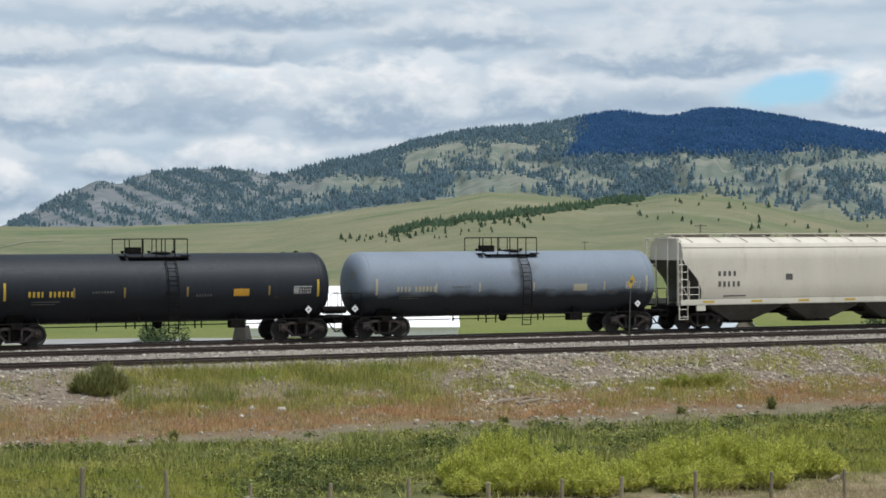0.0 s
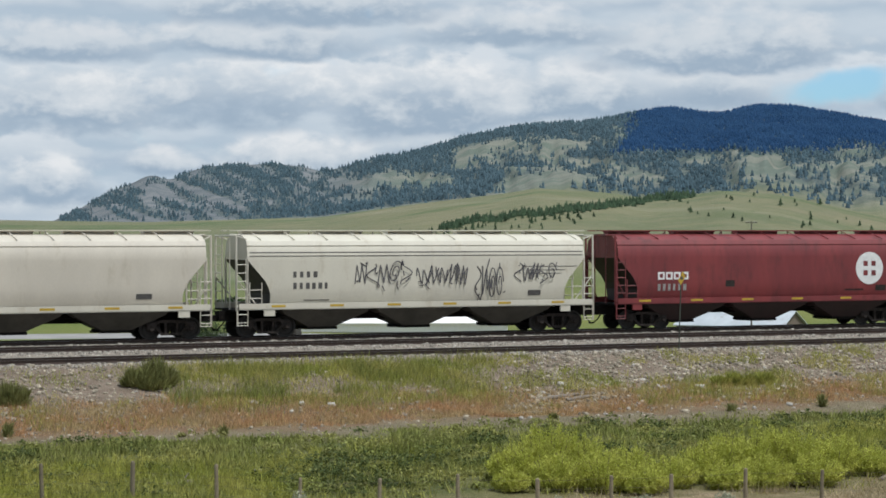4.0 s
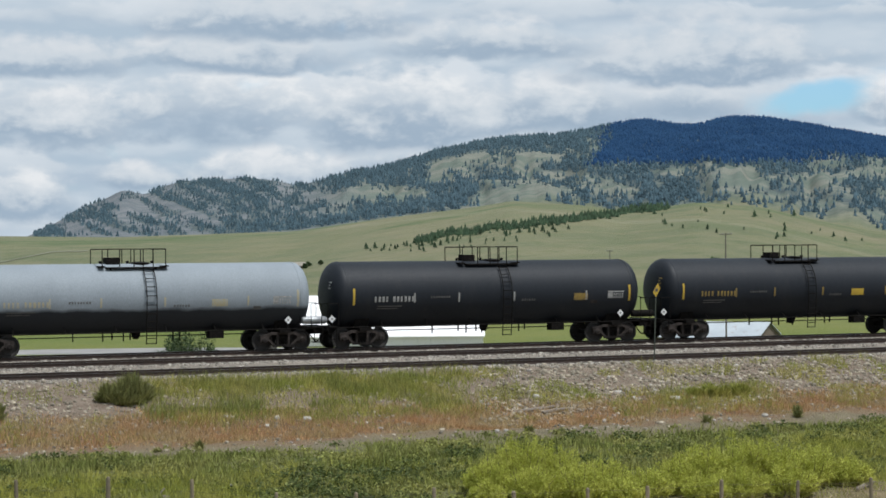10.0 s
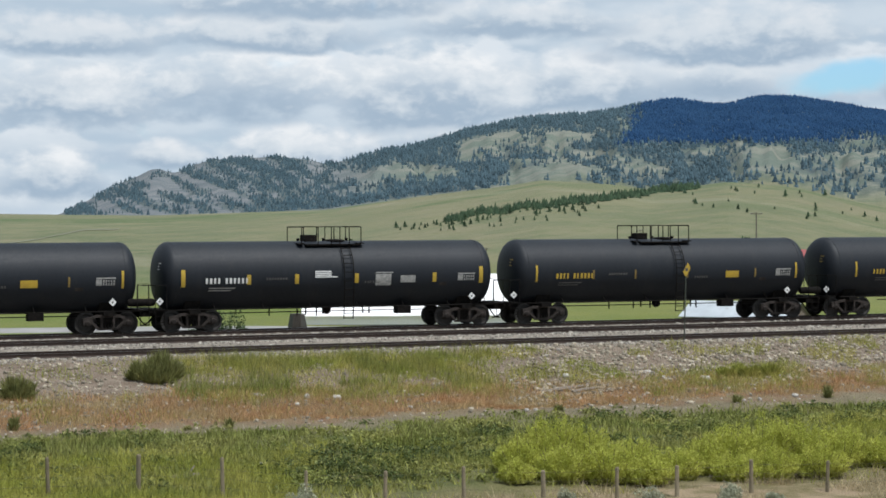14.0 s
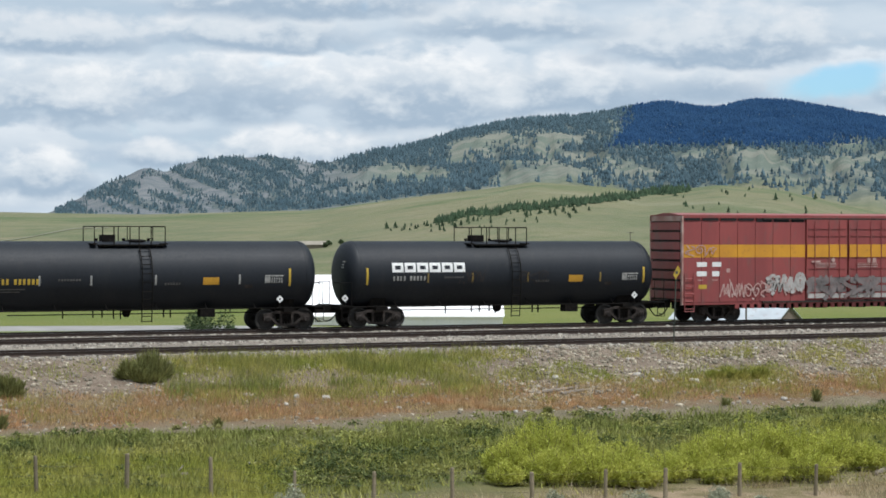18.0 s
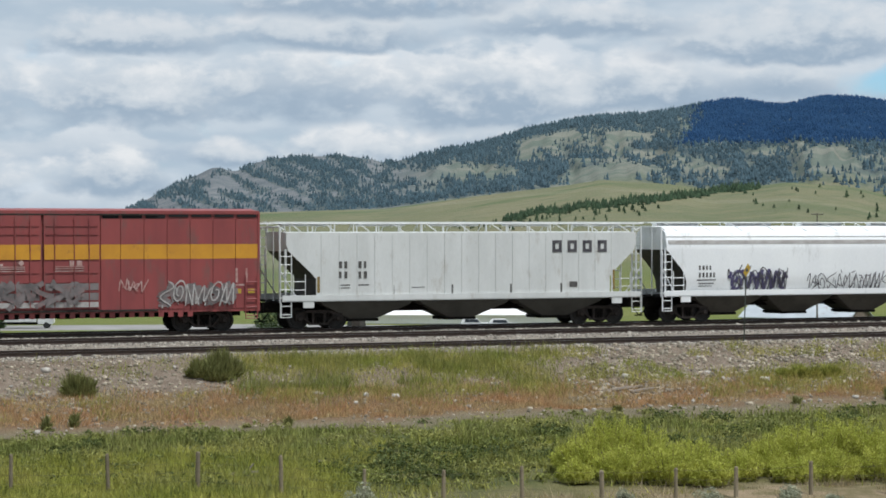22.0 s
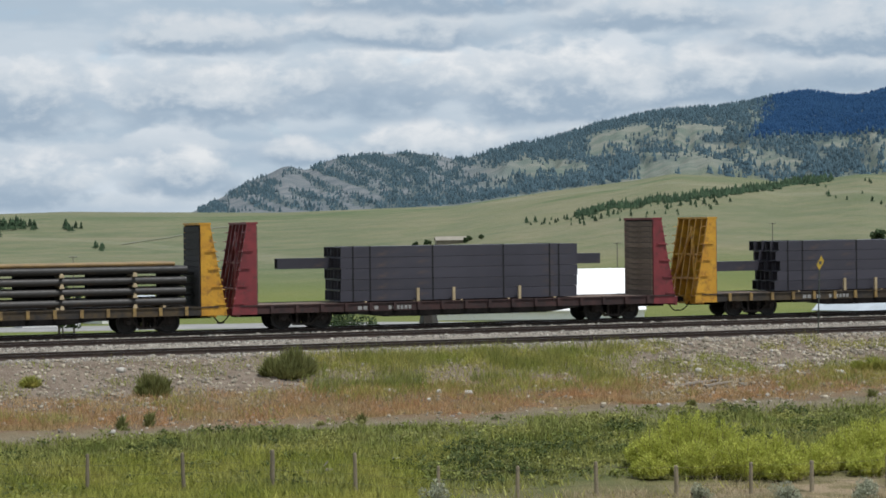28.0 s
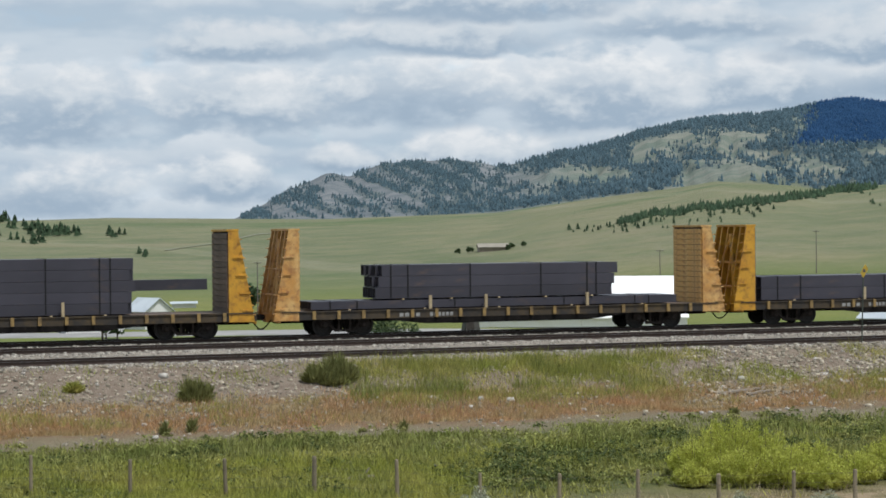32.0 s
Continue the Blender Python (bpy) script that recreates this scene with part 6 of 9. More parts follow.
hopper_decal("reflective_strip", [(-2.6, -1.8, 1.34, 1.42), (2.0, 2.8, 1.34, 1.42)], M_DULLY, hop, "round")
TRAIN.append(hop)
hop = hopper_car(-124.85, "cream covered hopper car with black spray-paint tags", 8.2, 9.3, M_CREAM, "round", 3, M_CREAM, 4, truck=7.1)
hopper_text("reporting_bar", -6.1, 2.62, 1.25, 0.26, (4,), M_DARKMARK, hop, "round", 63)
hopper_text("reporting_bar", -6.1, 2.12, 1.75, 0.27, (6,), M_DARKMARK, hop, "round", 64)
hopper_decal("stencil_block", [(5.3, 5.95, 1.7, 1.95), (5.2, 7.8, 3.02, 3.05), (5.3, 7.2, 2.85, 2.88), (5.3, 7.0, 2.7, 2.73), (-5.6, -4.4, 1.6, 1.64)], M_DARKMARK, hop, "round")
hopper_decal("roof_seam", [(-8.1, 8.1, 3.70, 3.74), (-8.1, 8.1, 3.55, 3.58)], M_DARKMARK, hop, "round")
for n_, (a_, b_, c_, d_, e_) in enumerate(((-3.2, -0.5, 2.2, 3.3, 5), (-0.2, 2.2, 2.2, 3.2, 5), (2.6, 4.0, 1.5, 3.2, 4), (4.6, 6.7, 2.3, 3.2, 5))):
    scribble("spray_tag", tag_strokes(a_, b_, c_, d_, e_, 30 + n_), M_TAG, hop, side_at("round"), 0.05, "black spray-paint strokes")
TRAIN.append(hop)
hop = hopper_car(-106.45, "deep red covered hopper car with round white emblem", 8.42, 9.15, M_RED, "round", 3, M_RED, 5, shade_end=M_SHADERED)
for k in range(4):
    hopper_bars("owner_mark", glyph_bars(-6.3 + k * 0.43, 2.36, 0.36, 0.36, 0.09, "abcd"), M_SIGN_W, hop, "round", "white block mark")
hopper_text("reporting_bar", -6.3, 1.84, 1.65, 0.32, (6,), M_FADED, hop, "round", 65)
hopper_decal("stencil_block", [(-2.6, -2.1, 2.0, 2.3), (6.0, 6.6, 1.72, 2.0), (4.2, 5.3, 1.75, 1.82)], M_FRAME, hop, "round")
hopper_decal("reflective_strip", [(-6.2, -5.2, 1.30, 1.42), (-2.2, -1.5, 1.30, 1.42), (1.0, 1.7, 1.30, 1.42), (4.2, 4.9, 1.30, 1.42)], M_SIGN_O, hop, "round")
bm = bm_new()
ring_pts = [(5.63 + 0.80 * math.cos(2 * math.pi * k / 40), 2.83 + 0.80 * math.sin(2 * math.pi * k / 40)) for k in range(40)]
vs = [bm.verts.new((px, -hopper_y(pz, "round") - 0.012, pz)) for px, pz in ring_pts]
vc = bm.verts.new((5.63, -hopper_y(2.83, "round") - 0.014, 2.83))
vb = [bm.verts.new((px, -hopper_y(pz, "round") + 0.004, pz)) for px, pz in ring_pts]
for k in range(40):
    j = (k + 1) % 40
    bm.faces.new((vs[k], vs[j], vc))
    bm.faces.new((vb[k], vb[j], vs[j], vs[k]))
emblem = part("round_emblem", bm, M_SIGN_W, hop, "round white emblem with a cross")
bm = bm_new()
for dx_, dz_ in ((-0.36, -0.36), (0.11, -0.36), (-0.36, 0.11), (0.11, 0.11)):
    yy = -hopper_y(2.83, "round") - 0.022
    box(bm, 5.63 + dx_, 5.63 + dx_ + 0.25, yy, yy + 0.006, 2.83 + dz_, 2.83 + dz_ + 0.25)
part("emblem_quarter", bm, M_RED, emblem)
TRAIN.append(hop)
TRAIN.append(tank_car(-89.05, "black tank car with bold white owner mark", half=8.0, marks="big", seed=6, dome=(-0.85, 0.6), deck_half=1.5))
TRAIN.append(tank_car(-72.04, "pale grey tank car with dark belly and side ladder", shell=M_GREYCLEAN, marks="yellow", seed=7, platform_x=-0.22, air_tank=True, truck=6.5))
TRAIN.append(tank_car(-55.38, BLACK, marks="bright", seed=8, air_tank=True, panel_x=4.1, panel=M_DULLY))
TRAIN.append(tank_car(-38.42, "black tank car with faded yellow markings", marks="yellow", seed=9, air_tank=True, platform_x=-0.3, deck_half=1.3, truck=6.5, panel_x=2.7, panel=M_SIGN_Y))
TRAIN.append(tank_car(-21.77, "black tank car with white stencils and orange strips", marks="bold", seed=10, panel=M_FADED))
TRAIN.append(tank_car(-4.95, "black tank car with bright yellow markings", half=7.95, pitch_half=8.55, marks="yellow", seed=11, platform_x=-0.05, panel=M_SIGN_Y, air_tank=True))
TRAIN.append(tank_car(12.55, "long black tank car with yellow markings", half=8.5, pitch_half=8.85, marks="yellow", seed=12, truck=7.05, deck_half=1.55, panel=M_SIGN_O))
rubbed = tank_car(30.2, "black tank car with bold white owner mark and rubbed side", marks="big", seed=13, platform_x=-0.25, truck=6.25)
for a_, b_, n_ in ((-2.4, -1.2, 71), (0.5, 2.0, 72)):
    scribble("spray_tag", tag_strokes(a_, b_, 1.95, 2.6, 3, n_, 1), M_FRAME, rubbed, lambda px, pz: tank_y(pz), 0.035, "faint grey spray-paint strokes")
TRAIN.append(rubbed)
TRAIN.append(box_car(48.65, "tall faded red boxcar with orange band and spray paint"))
hop = hopper_car(67.67, "pale grey ribbed covered hopper car with black letters", 8.45, 9.35, M_PALE, "flat", 3, M_PALE, 15, shade_end=M_SHADEGREY)
for k in range(18):
    rx = 60.83 - 67.67 + k * 0.826
    bm = bm_new()
    box(bm, rx - 0.03, rx + 0.03, -1.598, -1.58, 1.45, 4.2)
    part("side_rib", bm, M_PALE, hop)
for gx_, gz_, n_ in ((-6.05, 2.66, 1), (-5.15, 2.66, 2), (-6.05, 2.22, 3), (-5.15, 2.22, 4)):
    hopper_text("reporting_bar", gx_, gz_, 0.5, 0.3, (2,), M_DARKMARK, hop, "flat", n_)
for k in range(4):
    hopper_bars("owner_mark", glyph_bars(4.2 + k * 0.76, 3.32, 0.46, 0.54, 0.14, "abcd"), M_TAG, hop, "flat", "tall black block mark")
hopper_decal("stencil_block", [(-6.05, -5.55, 1.9, 1.95), (-5.15, -4.65, 1.9, 1.95), (-6.05, -5.55, 1.78, 1.82), (5.05, 5.45, 1.72, 1.98), (-2.65, -2.05, 1.78, 1.81)], M_DARKMARK, hop, "flat")
hopper_decal("weld_plate", [(gx_, gx_ + 0.08, 1.46, 1.9) for gx_ in (-3.55, -0.75, 2.1, 4.6)], M_DARKMARK, hop, "flat")
hopper_decal("rust_post", [(-7.05, -6.93, 1.6, 2.3), (7.25, 7.35, 1.6, 2.5)], M_DULLY, hop, "flat")
TRAIN.append(hop)
hop = hopper_car(86.9, "white covered hopper car with violet and black tags", 9.2, 10.05, M_WHITE, "round", 4, M_WHITE, 16, truck=7.8)
hopper_decal("roof_seam", [(-9.1, 9.1, 3.66, 3.84)], M_TAGG, hop, "round")
hopper_text("reporting_bar", -7.5, 2.45, 0.75, 0.2, (4,), M_DARKMARK, hop, "round", 66)
hopper_text("reporting_bar", -7.5, 2.1, 0.95, 0.22, (5,), M_DARKMARK, hop, "round", 67)
hopper_decal("stencil_block", [(-7.6, -6.6, 1.95, 2.0), (-7.5, -6.7, 1.8, 1.84), (-7.5, -6.8, 1.68, 1.71), (7.0, 7.3, 2.0, 2.2)], M_DARKMARK, hop, "round")
scribble("spray_tag", tag_strokes(-5.8, -2.9, 1.35, 2.5, 4, 51), M_TAGP, hop, side_at("round"), 0.15, "violet spray-paint strokes")
scribble("spray_tag", tag_strokes(-5.9, -2.8, 1.3, 2.55, 6, 52), M_TAG, hop, side_at("round"), 0.05, "black spray-paint outlines")
scribble("spray_tag", tag_strokes(-1.6, 3.0, 1.35, 2.35, 9, 53), M_TAG, hop, side_at("round"), 0.04, "black spray-paint outlines")
scribble("spray_tag", tag_strokes(3.2, 4.4, 1.6, 2.4, 2, 54), M_TAGG, hop, side_at("round"), 0.04, "grey spray-paint outlines")
scribble("spray_tag", tag_strokes(5.2, 8.2, 1.7, 2.4, 7, 55), M_TAG, hop, side_at("round"), 0.05, "black spray-paint strokes")
hopper_decal("bare_patch", [(-5.5, -4.6, 1.26, 1.5), (-4.4, -3.8, 1.26, 1.5), (-2.9, -1.8, 1.26, 1.5)], M_TAGG, hop, "flat")
TRAIN.append(hop)
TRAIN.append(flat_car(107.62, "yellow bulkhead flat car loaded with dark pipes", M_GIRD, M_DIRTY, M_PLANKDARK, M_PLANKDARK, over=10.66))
TRAIN.append(flat_car(129.05, "red bulkhead flat car loaded with steel tubes", M_FLATRED, M_DARKSILL, M_PLANK, M_PLANK, over=10.85, base_r=9.15))
TRAIN.append(flat_car(150.9, "yellow bulkhead flat car loaded with steel tubes", M_GIRD, M_DIRTY, M_PLANK, M_PLANK, over=10.75, base_r=9.05))
TRAIN.append(flat_car(172.5, "rust-streaked yellow bulkhead flat car", M_RUSTY, M_DIRTY, M_RUSTY, M_RUSTY, over=10.9))
TRAIN.append(flat_car(194.15, "yellow bulkhead flat car with braced end wall", M_GIRD, M_DIRTY, M_PLANK, M_PLANK))
TRAIN.append(pipe_stack(107.5, 1.08, 18.0, "dark coated pipes stacked with pale separator boards"))
TRAIN.append(tube_stack(128.95, 1.08, 11.15, 5, 0.478, "dark steel tubes banded in five courses", jut=0.05, extra=((-8.0, -5.6, 3, 3), (5.6, 7.4, 3, 3))))
TRAIN.append(tube_stack(150.3, 1.08, 11.15, 5, 0.468, "dark steel tubes banded in five courses", jut=0.3, extra=((5.6, 9.0, 2, 2), (-8.6, -5.7, 2, 3))))
TRAIN.append(tube_stack(172.2, 1.5, 11.1, 3, 0.49, "dark steel tubes in three courses on longer tubes", jut=0.3, blocks=False))
TRAIN.append(tube_stack(172.2, 1.08, 17.2, 1, 0.36, "layer of long dark steel tubes on the deck", per_row=5))
TRAIN.append(tube_stack(193.6, 1.08, 17.0, 2, 0.55, "dark steel tubes in two courses", per_row=5))


# ---- plain mesh from arrays ----
def array_mesh(name, verts, faces, mat, smooth=False):
    verts, faces = np.asarray(verts, float), np.asarray(faces)
    k = faces.shape[1]
    me = bpy.data.meshes.new(name)
    me.vertices.add(len(verts))
    me.vertices.foreach_set("co", verts.ravel())
    me.loops.add(faces.size)
    me.loops.foreach_set("vertex_index", faces.ravel().astype(np.int32))
    me.polygons.add(len(faces))
    me.polygons.foreach_set("loop_start", np.arange(0, faces.size, k, dtype=np.int32))
    me.polygons.foreach_set("loop_total", np.full(len(faces), k, dtype=np.int32))
    if smooth:
        me.polygons.foreach_set("use_smooth", np.ones(len(faces), dtype=bool))
    me.update(calc_edges=True)
    me.materials.append(mat)
    return me


# ---- railway lines ----
M_RAIL = material("rusty_rail_steel", (0.035, 0.022, 0.017), (0.055, 0.034, 0.025), 2.0, 0.7, 0.0, 0.1, 25.0)
M_RAILTOP = material("worn_rail_head", (0.17, 0.165, 0.16), (0.12, 0.11, 0.105), 2.0, 0.35, 0.8)
M_TIE = material("creosoted_tie", (0.085, 0.072, 0.062), (0.14, 0.122, 0.108), 3.0, 0.85, 0.0, 0.2, 20.0, spread=0.35)
RAIL_FROM, RAIL_TO = -160.0, 420.0


def rail_section():
    return [(-0.07, -0.17), (0.07, -0.17), (0.07, -0.15), (0.012, -0.13), (0.012, -0.045), (0.036, -0.03), (0.036, -0.006), (-0.036, -0.006), (-0.036, -0.03), (-0.012, -0.045), (-0.012, -0.13), (-0.07, -0.15)]


def rail_mesh():
    bm = bm_new()
    sec = rail_section()
    a = [bm.verts.new((RAIL_FROM, y, z)) for y, z in sec]
    b = [bm.verts.new((RAIL_TO, y, z)) for y, z in sec]
    for i in range(len(sec)):
        j = (i + 1) % len(sec)
        bm.faces.new((a[i], a[j], b[j], b[i]))
    return mesh_of("rail", bm, M_RAIL)


def head_mesh():
    bm = bm_new()
    box(bm, RAIL_FROM, RAIL_TO, -0.034, 0.034, -0.006, 0.0)
    return mesh_of("rail_head", bm, M_RAILTOP)


def tie_mesh():
    bm = bm_new()
    box(bm, -0.115, 0.115, -1.3, 1.3, -0.18, 0.0)
    return mesh_of("tie", bm, M_TIE)


for line_y, line_z in TRACKS:
    line = thing("railway_track", "rusty steel rails on dark timber ties in ballast", "railway track", pose(0, line_y, line_z), "railway tracks", "structure")
    for s in (-0.7535, 0.7535):
        r_ = part("rail", cached("rail", rail_mesh), None, line, at=pose(0, s, 0))
        part("rail_head", cached("rail_head", head_mesh), None, r_, "worn bright rail head")
    rnd = random.Random(int(line_y))
    for k in range(150):
        part("tie", cached("tie", tie_mesh), None, line, at=pose(0.2 + k * 0.56 + rnd.uniform(-0.03, 0.03), rnd.uniform(-0.05, 0.05), -0.205 + rnd.uniform(-0.012, 0.012), 0, 0, rnd.uniform(-1, 1)))

# ---- loose stone ----
M_STONE = material("grey_crushed_stone", (0.355, 0.31, 0.235), (0.175, 0.146, 0.105), 6.0, 0.9, 0.0, 0.1, 30.0, spread=0.5, island=True)
M_PALESTONE = material("pale_limestone_lump", (0.44, 0.41, 0.36), (0.31, 0.28, 0.245), 5.0, 0.9, 0.0, 0.1, 30.0, spread=0.2, island=True)
CUBE = np.array([(-1, -1, -1), (1, -1, -1), (1, 1, -1), (-1, 1, -1), (-1, -1, 1), (1, -1, 1), (1, 1, 1), (-1, 1, 1)], float)
CUBE_F = np.array([(3, 2, 1, 0), (4, 5, 6, 7), (0, 1, 5, 4), (1, 2, 6, 5), (2, 3, 7, 6), (3, 0, 4, 7)])


def stones(xs, ys, sizes, seed, mat, name, sink=0.3):
    rng = np.random.default_rng(seed)
    n = len(xs)
    v = CUBE[None] * (0.62 + 0.5 * rng.random((n, 8, 3)))
    v[:, 4:, :2] *= 0.72
    a = rng.random(n) * 6.283
    c, s = np.cos(a)[:, None], np.sin(a)[:, None]
    sc = np.stack([sizes * (0.8 + 0.6 * rng.random(n)), sizes * (0.7 + 0.4 * rng.random(n)), sizes * (0.45 + 0.35 * rng.random(n))], 1) / 2
    v = v * sc[:, None, :]
    x, y = v[..., 0] * c - v[..., 1] * s, v[..., 0] * s + v[..., 1] * c
    z = v[..., 2] + (ground_height(xs, ys) + sc[:, 2] * (1 - sink * 2))[:, None]
    verts = np.stack([x + xs[:, None], y + ys[:, None], z], -1).reshape(-1, 3)
    faces = (np.arange(n)[:, None, None] * 8 + CUBE_F[None]).reshape(-1, 4)
    return array_mesh(name, verts, faces, mat)


def fan(n, rng, y0, y1, b0=4.0, b1=39.0):
    """Spots between two distances from the eye's line, spread over the bearings that the slope faces."""
    y = rng.uniform(y0, y1, n)
    return y * np.tan(np.radians(rng.uniform(b0, b1, n))), y


rng = np.random.default_rng(7)
x_, y_ = fan(26000, rng, 75.9, 91.5)
ok_ = np.ones(len(x_), bool)
for line_y, _ in TRACKS:
    ok_ &= (np.abs(y_ - line_y) > 0.95) | (rng.random(len(x_)) < 0.35)
    ok_ &= np.abs(np.abs(y_ - line_y) - 0.7535) > 0.12
x_, y_ = x_[ok_], y_[ok_]
M_BALLAST = material("pale_grey_ballast_stone", (0.36, 0.33, 0.28), (0.205, 0.182, 0.152), 6.0, 0.9, 0.0, 0.1, 30.0, spread=0.45, island=True)
tagged(new("ballast_stones", stones(x_, y_, 0.055 + 0.10 * rng.random(len(x_)) ** 2, 1, M_BALLAST, "ballast_stones")), "grey crushed-stone ballast round the tracks", "ballast", kind="stuff")
x_, y_ = fan(42000, rng, 66.0, 76.5)
b_ = np.degrees(np.arctan2(x_, y_))
dens = np.where(b_ > 25, 1.0, np.where(b_ < 16.5, 0.5, 0.16)) * smoothstep(68.0, 71.5, y_ + 1.2 * fractal(x_ / 3, y_ / 3, 2, 70)) + 0.06
ok_ = rng.random(len(x_)) < dens
x_, y_ = x_[ok_], y_[ok_]
big = (0.036 + 0.18 * rng.random(len(x_)) ** 4) * np.where(np.degrees(np.arctan2(x_, y_)) > 25, 1.0, 0.85)
tagged(new("slope_stones", stones(x_, y_, big, 2, M_STONE, "slope_stones")), "grey stones scattered on the dusty slope", "stones", kind="stuff")
x_, y_ = fan(1100, rng, 67.0, 76.3)
b_ = np.degrees(np.arctan2(x_, y_))
ok_ = rng.random(len(x_)) < np.where(b_ > 25, 0.7, 0.22)
x_, y_ = x_[ok_], y_[ok_]
tagged(new("pale_stones", stones(x_, y_, 0.06 + 0.14 * rng.random(len(x_)) ** 3, 3, M_PALESTONE, "pale_stones", 0.2)), "pale limestone lumps lying on the slope", "stones", kind="stuff")
for bx, by, bs in ((19.5, 59.0, 0.42), (19.2, 59.7, 0.3), (26.0, 70.3, 0.4), (41.6, 71.0, 0.6), (39.9, 72.6, 0.5), (36.1, 72.2, 0.45), (14.3, 74.9, 0.45), (24.9, 70.4, 0.38), (34.9, 71.3, 0.35), (45.2, 71.9, 0.5), (21.0, 74.5, 0.3), (43.5, 67.6, 0.35)):
    me = stones(np.array([0.0]), np.array([-700.0]), np.array([bs * 0.7]), int(bx * 10), M_PALESTONE, "boulder", 0.2)
    dz = float(ground_height(0.0, -700.0))
    ob = new("pale_boulder", me)
    ob.matrix_basis = pose(bx, by + 700.0, float(ground_height(bx, by)) - dz)
    tagged(ob, "pale limestone boulder on the verge", "boulder", "boulders on the slope")

# ---- grass and weeds ----
M_GRASS = material("green_verge_grass", (0.26, 0.285, 0.058), (0.40, 0.36, 0.10), 0.5, 0.8, spread=0.45, island=True, spec=0.2, leaf=0.35)
M_DRY = material("dry_rust_grass", (0.47, 0.27, 0.135), (0.42, 0.32, 0.16), 0.6, 0.85, spread=0.4, island=True, spec=0.2, leaf=0.3)
M_LUSH = material("lush_weed_leaf", (0.19, 0.215, 0.055), (0.30, 0.295, 0.09), 0.4, 0.75, spread=0.5, island=True, spec=0.3, leaf=0.35)
M_BRIGHT = material("bright_meadow_grass", (0.31, 0.325, 0.062), (0.42, 0.395, 0.10), 0.4, 0.8, spread=0.35, island=True, spec=0.2, leaf=0.4)
M_YELLOWLEAF = material("yellow_green_shrub_leaf", (0.39, 0.415, 0.075), (0.53, 0.53, 0.12), 1.0, 0.75, spread=0.25, island=True, spec=0.2, leaf=0.38)
M_SAGE = material("silver_sage_leaf", (0.27, 0.285, 0.195), (0.39, 0.395, 0.29), 1.0, 0.85, spread=0.3, island=True, spec=0.2, leaf=0.2)
M_DARKLEAF = material("dark_bush_leaf", (0.165, 0.175, 0.06), (0.24, 0.235, 0.085), 0.8, 0.8, spread=0.4, island=True, spec=0.2, leaf=0.25)
M_STRAW = material("bleached_straw", (0.42, 0.35, 0.22), (0.34, 0.27, 0.15), 0.6, 0.85, spread=0.35, island=True, spec=0.2, leaf=0.3)
M_TWIG = material("grey_brown_twig", (0.10, 0.075, 0.055), (0.15, 0.115, 0.09), 5.0, 0.9)


def blades(xs, ys, heights, width, seed, mat, name, lean=0.45):
    rng = np.random.default_rng(seed)
    n = len(xs)
    a = rng.random(n) * 6.283
    z = ground_height(xs, ys) - 0.02
    w = width * (0.6 + 0.8 * rng.random(n)) / 2
    dx, dy = np.cos(a) * w, np.sin(a) * w
    b = rng.random(n) * 6.283
    l = lean * heights * rng.random(n)
    v = np.empty((n, 3, 3))
    v[:, 0] = np.stack([xs - dx, ys - dy, z], 1)
    v[:, 1] = np.stack([xs + dx, ys + dy, z], 1)
    v[:, 2] = np.stack([xs + np.cos(b) * l, ys + np.sin(b) * l, z + heights], 1)
    return array_mesh(name, v.reshape(-1, 3), np.arange(3 * n).reshape(-1, 3), mat)


def leaves(n, seed, radius, centre, mat, name, size=0.08, lumps=9, flat=0.75, shell=0.55):
    """Leaf clumps gathered in lumps round a centre: an uneven crown with gaps."""
    rng = np.random.default_rng(seed)
    rx, ry, rz = radius
    lc = rng.normal(size=(lumps, 3))
    lc /= np.linalg.norm(lc, axis=1)[:, None]
    lc *= (0.35 + 0.5 * rng.random(lumps))[:, None]
    lr = 0.30 + 0.25 * rng.random(lumps)
    k = rng.integers(0, lumps, n)
    d = rng.normal(size=(n, 3))
    d /= np.linalg.norm(d, axis=1)[:, None]
    p = lc[k] + d * (lr[k] * (shell + (1 - shell) * rng.random(n)))[:, None]
    p[:, 2] = np.maximum(p[:, 2], -0.97 + 0.05 * rng.random(n))
    p = p * np.array([rx, ry, rz]) + np.array(centre)
    u = rng.normal(size=(n, 3))
    u /= np.linalg.norm(u, axis=1)[:, None]
    w = np.cross(u, rng.normal(size=(n, 3)))
    w /= np.linalg.norm(w, axis=1)[:, None]
    s = (size * (0.5 + rng.random(n)))[:, None]
    v = np.stack([p - u * s - w * s * 0.4, p + u * s * 0.2 - w * s * 0.6, p + u * s, p + w * s * 0.6], 1)
    return array_mesh(name, v.reshape(-1, 3), np.arange(4 * n).reshape(-1, 4), mat)


def twigs(parent, height, spread, count, seed, r=0.02, mat=None):
    rnd = random.Random(seed)
    bm = bm_new()
    for k in range(count):
        a = rnd.uniform(0, 6.28)
        q = rnd.uniform(0.3, 1.0) * spread
        mid = (math.cos(a) * q * 0.4, math.sin(a) * q * 0.4, height * 0.45)
        bar(bm, (rnd.uniform(-0.1, 0.1), rnd.uniform(-0.1, 0.1), -0.05), mid, r, 5)
        bar(bm, mid, (math.cos(a) * q, math.sin(a) * q, height * rnd.uniform(0.7, 0.95)), r * 0.6, 4)
    return tagged(part("stem", bm, mat or M_TWIG, parent), kind="stuff")


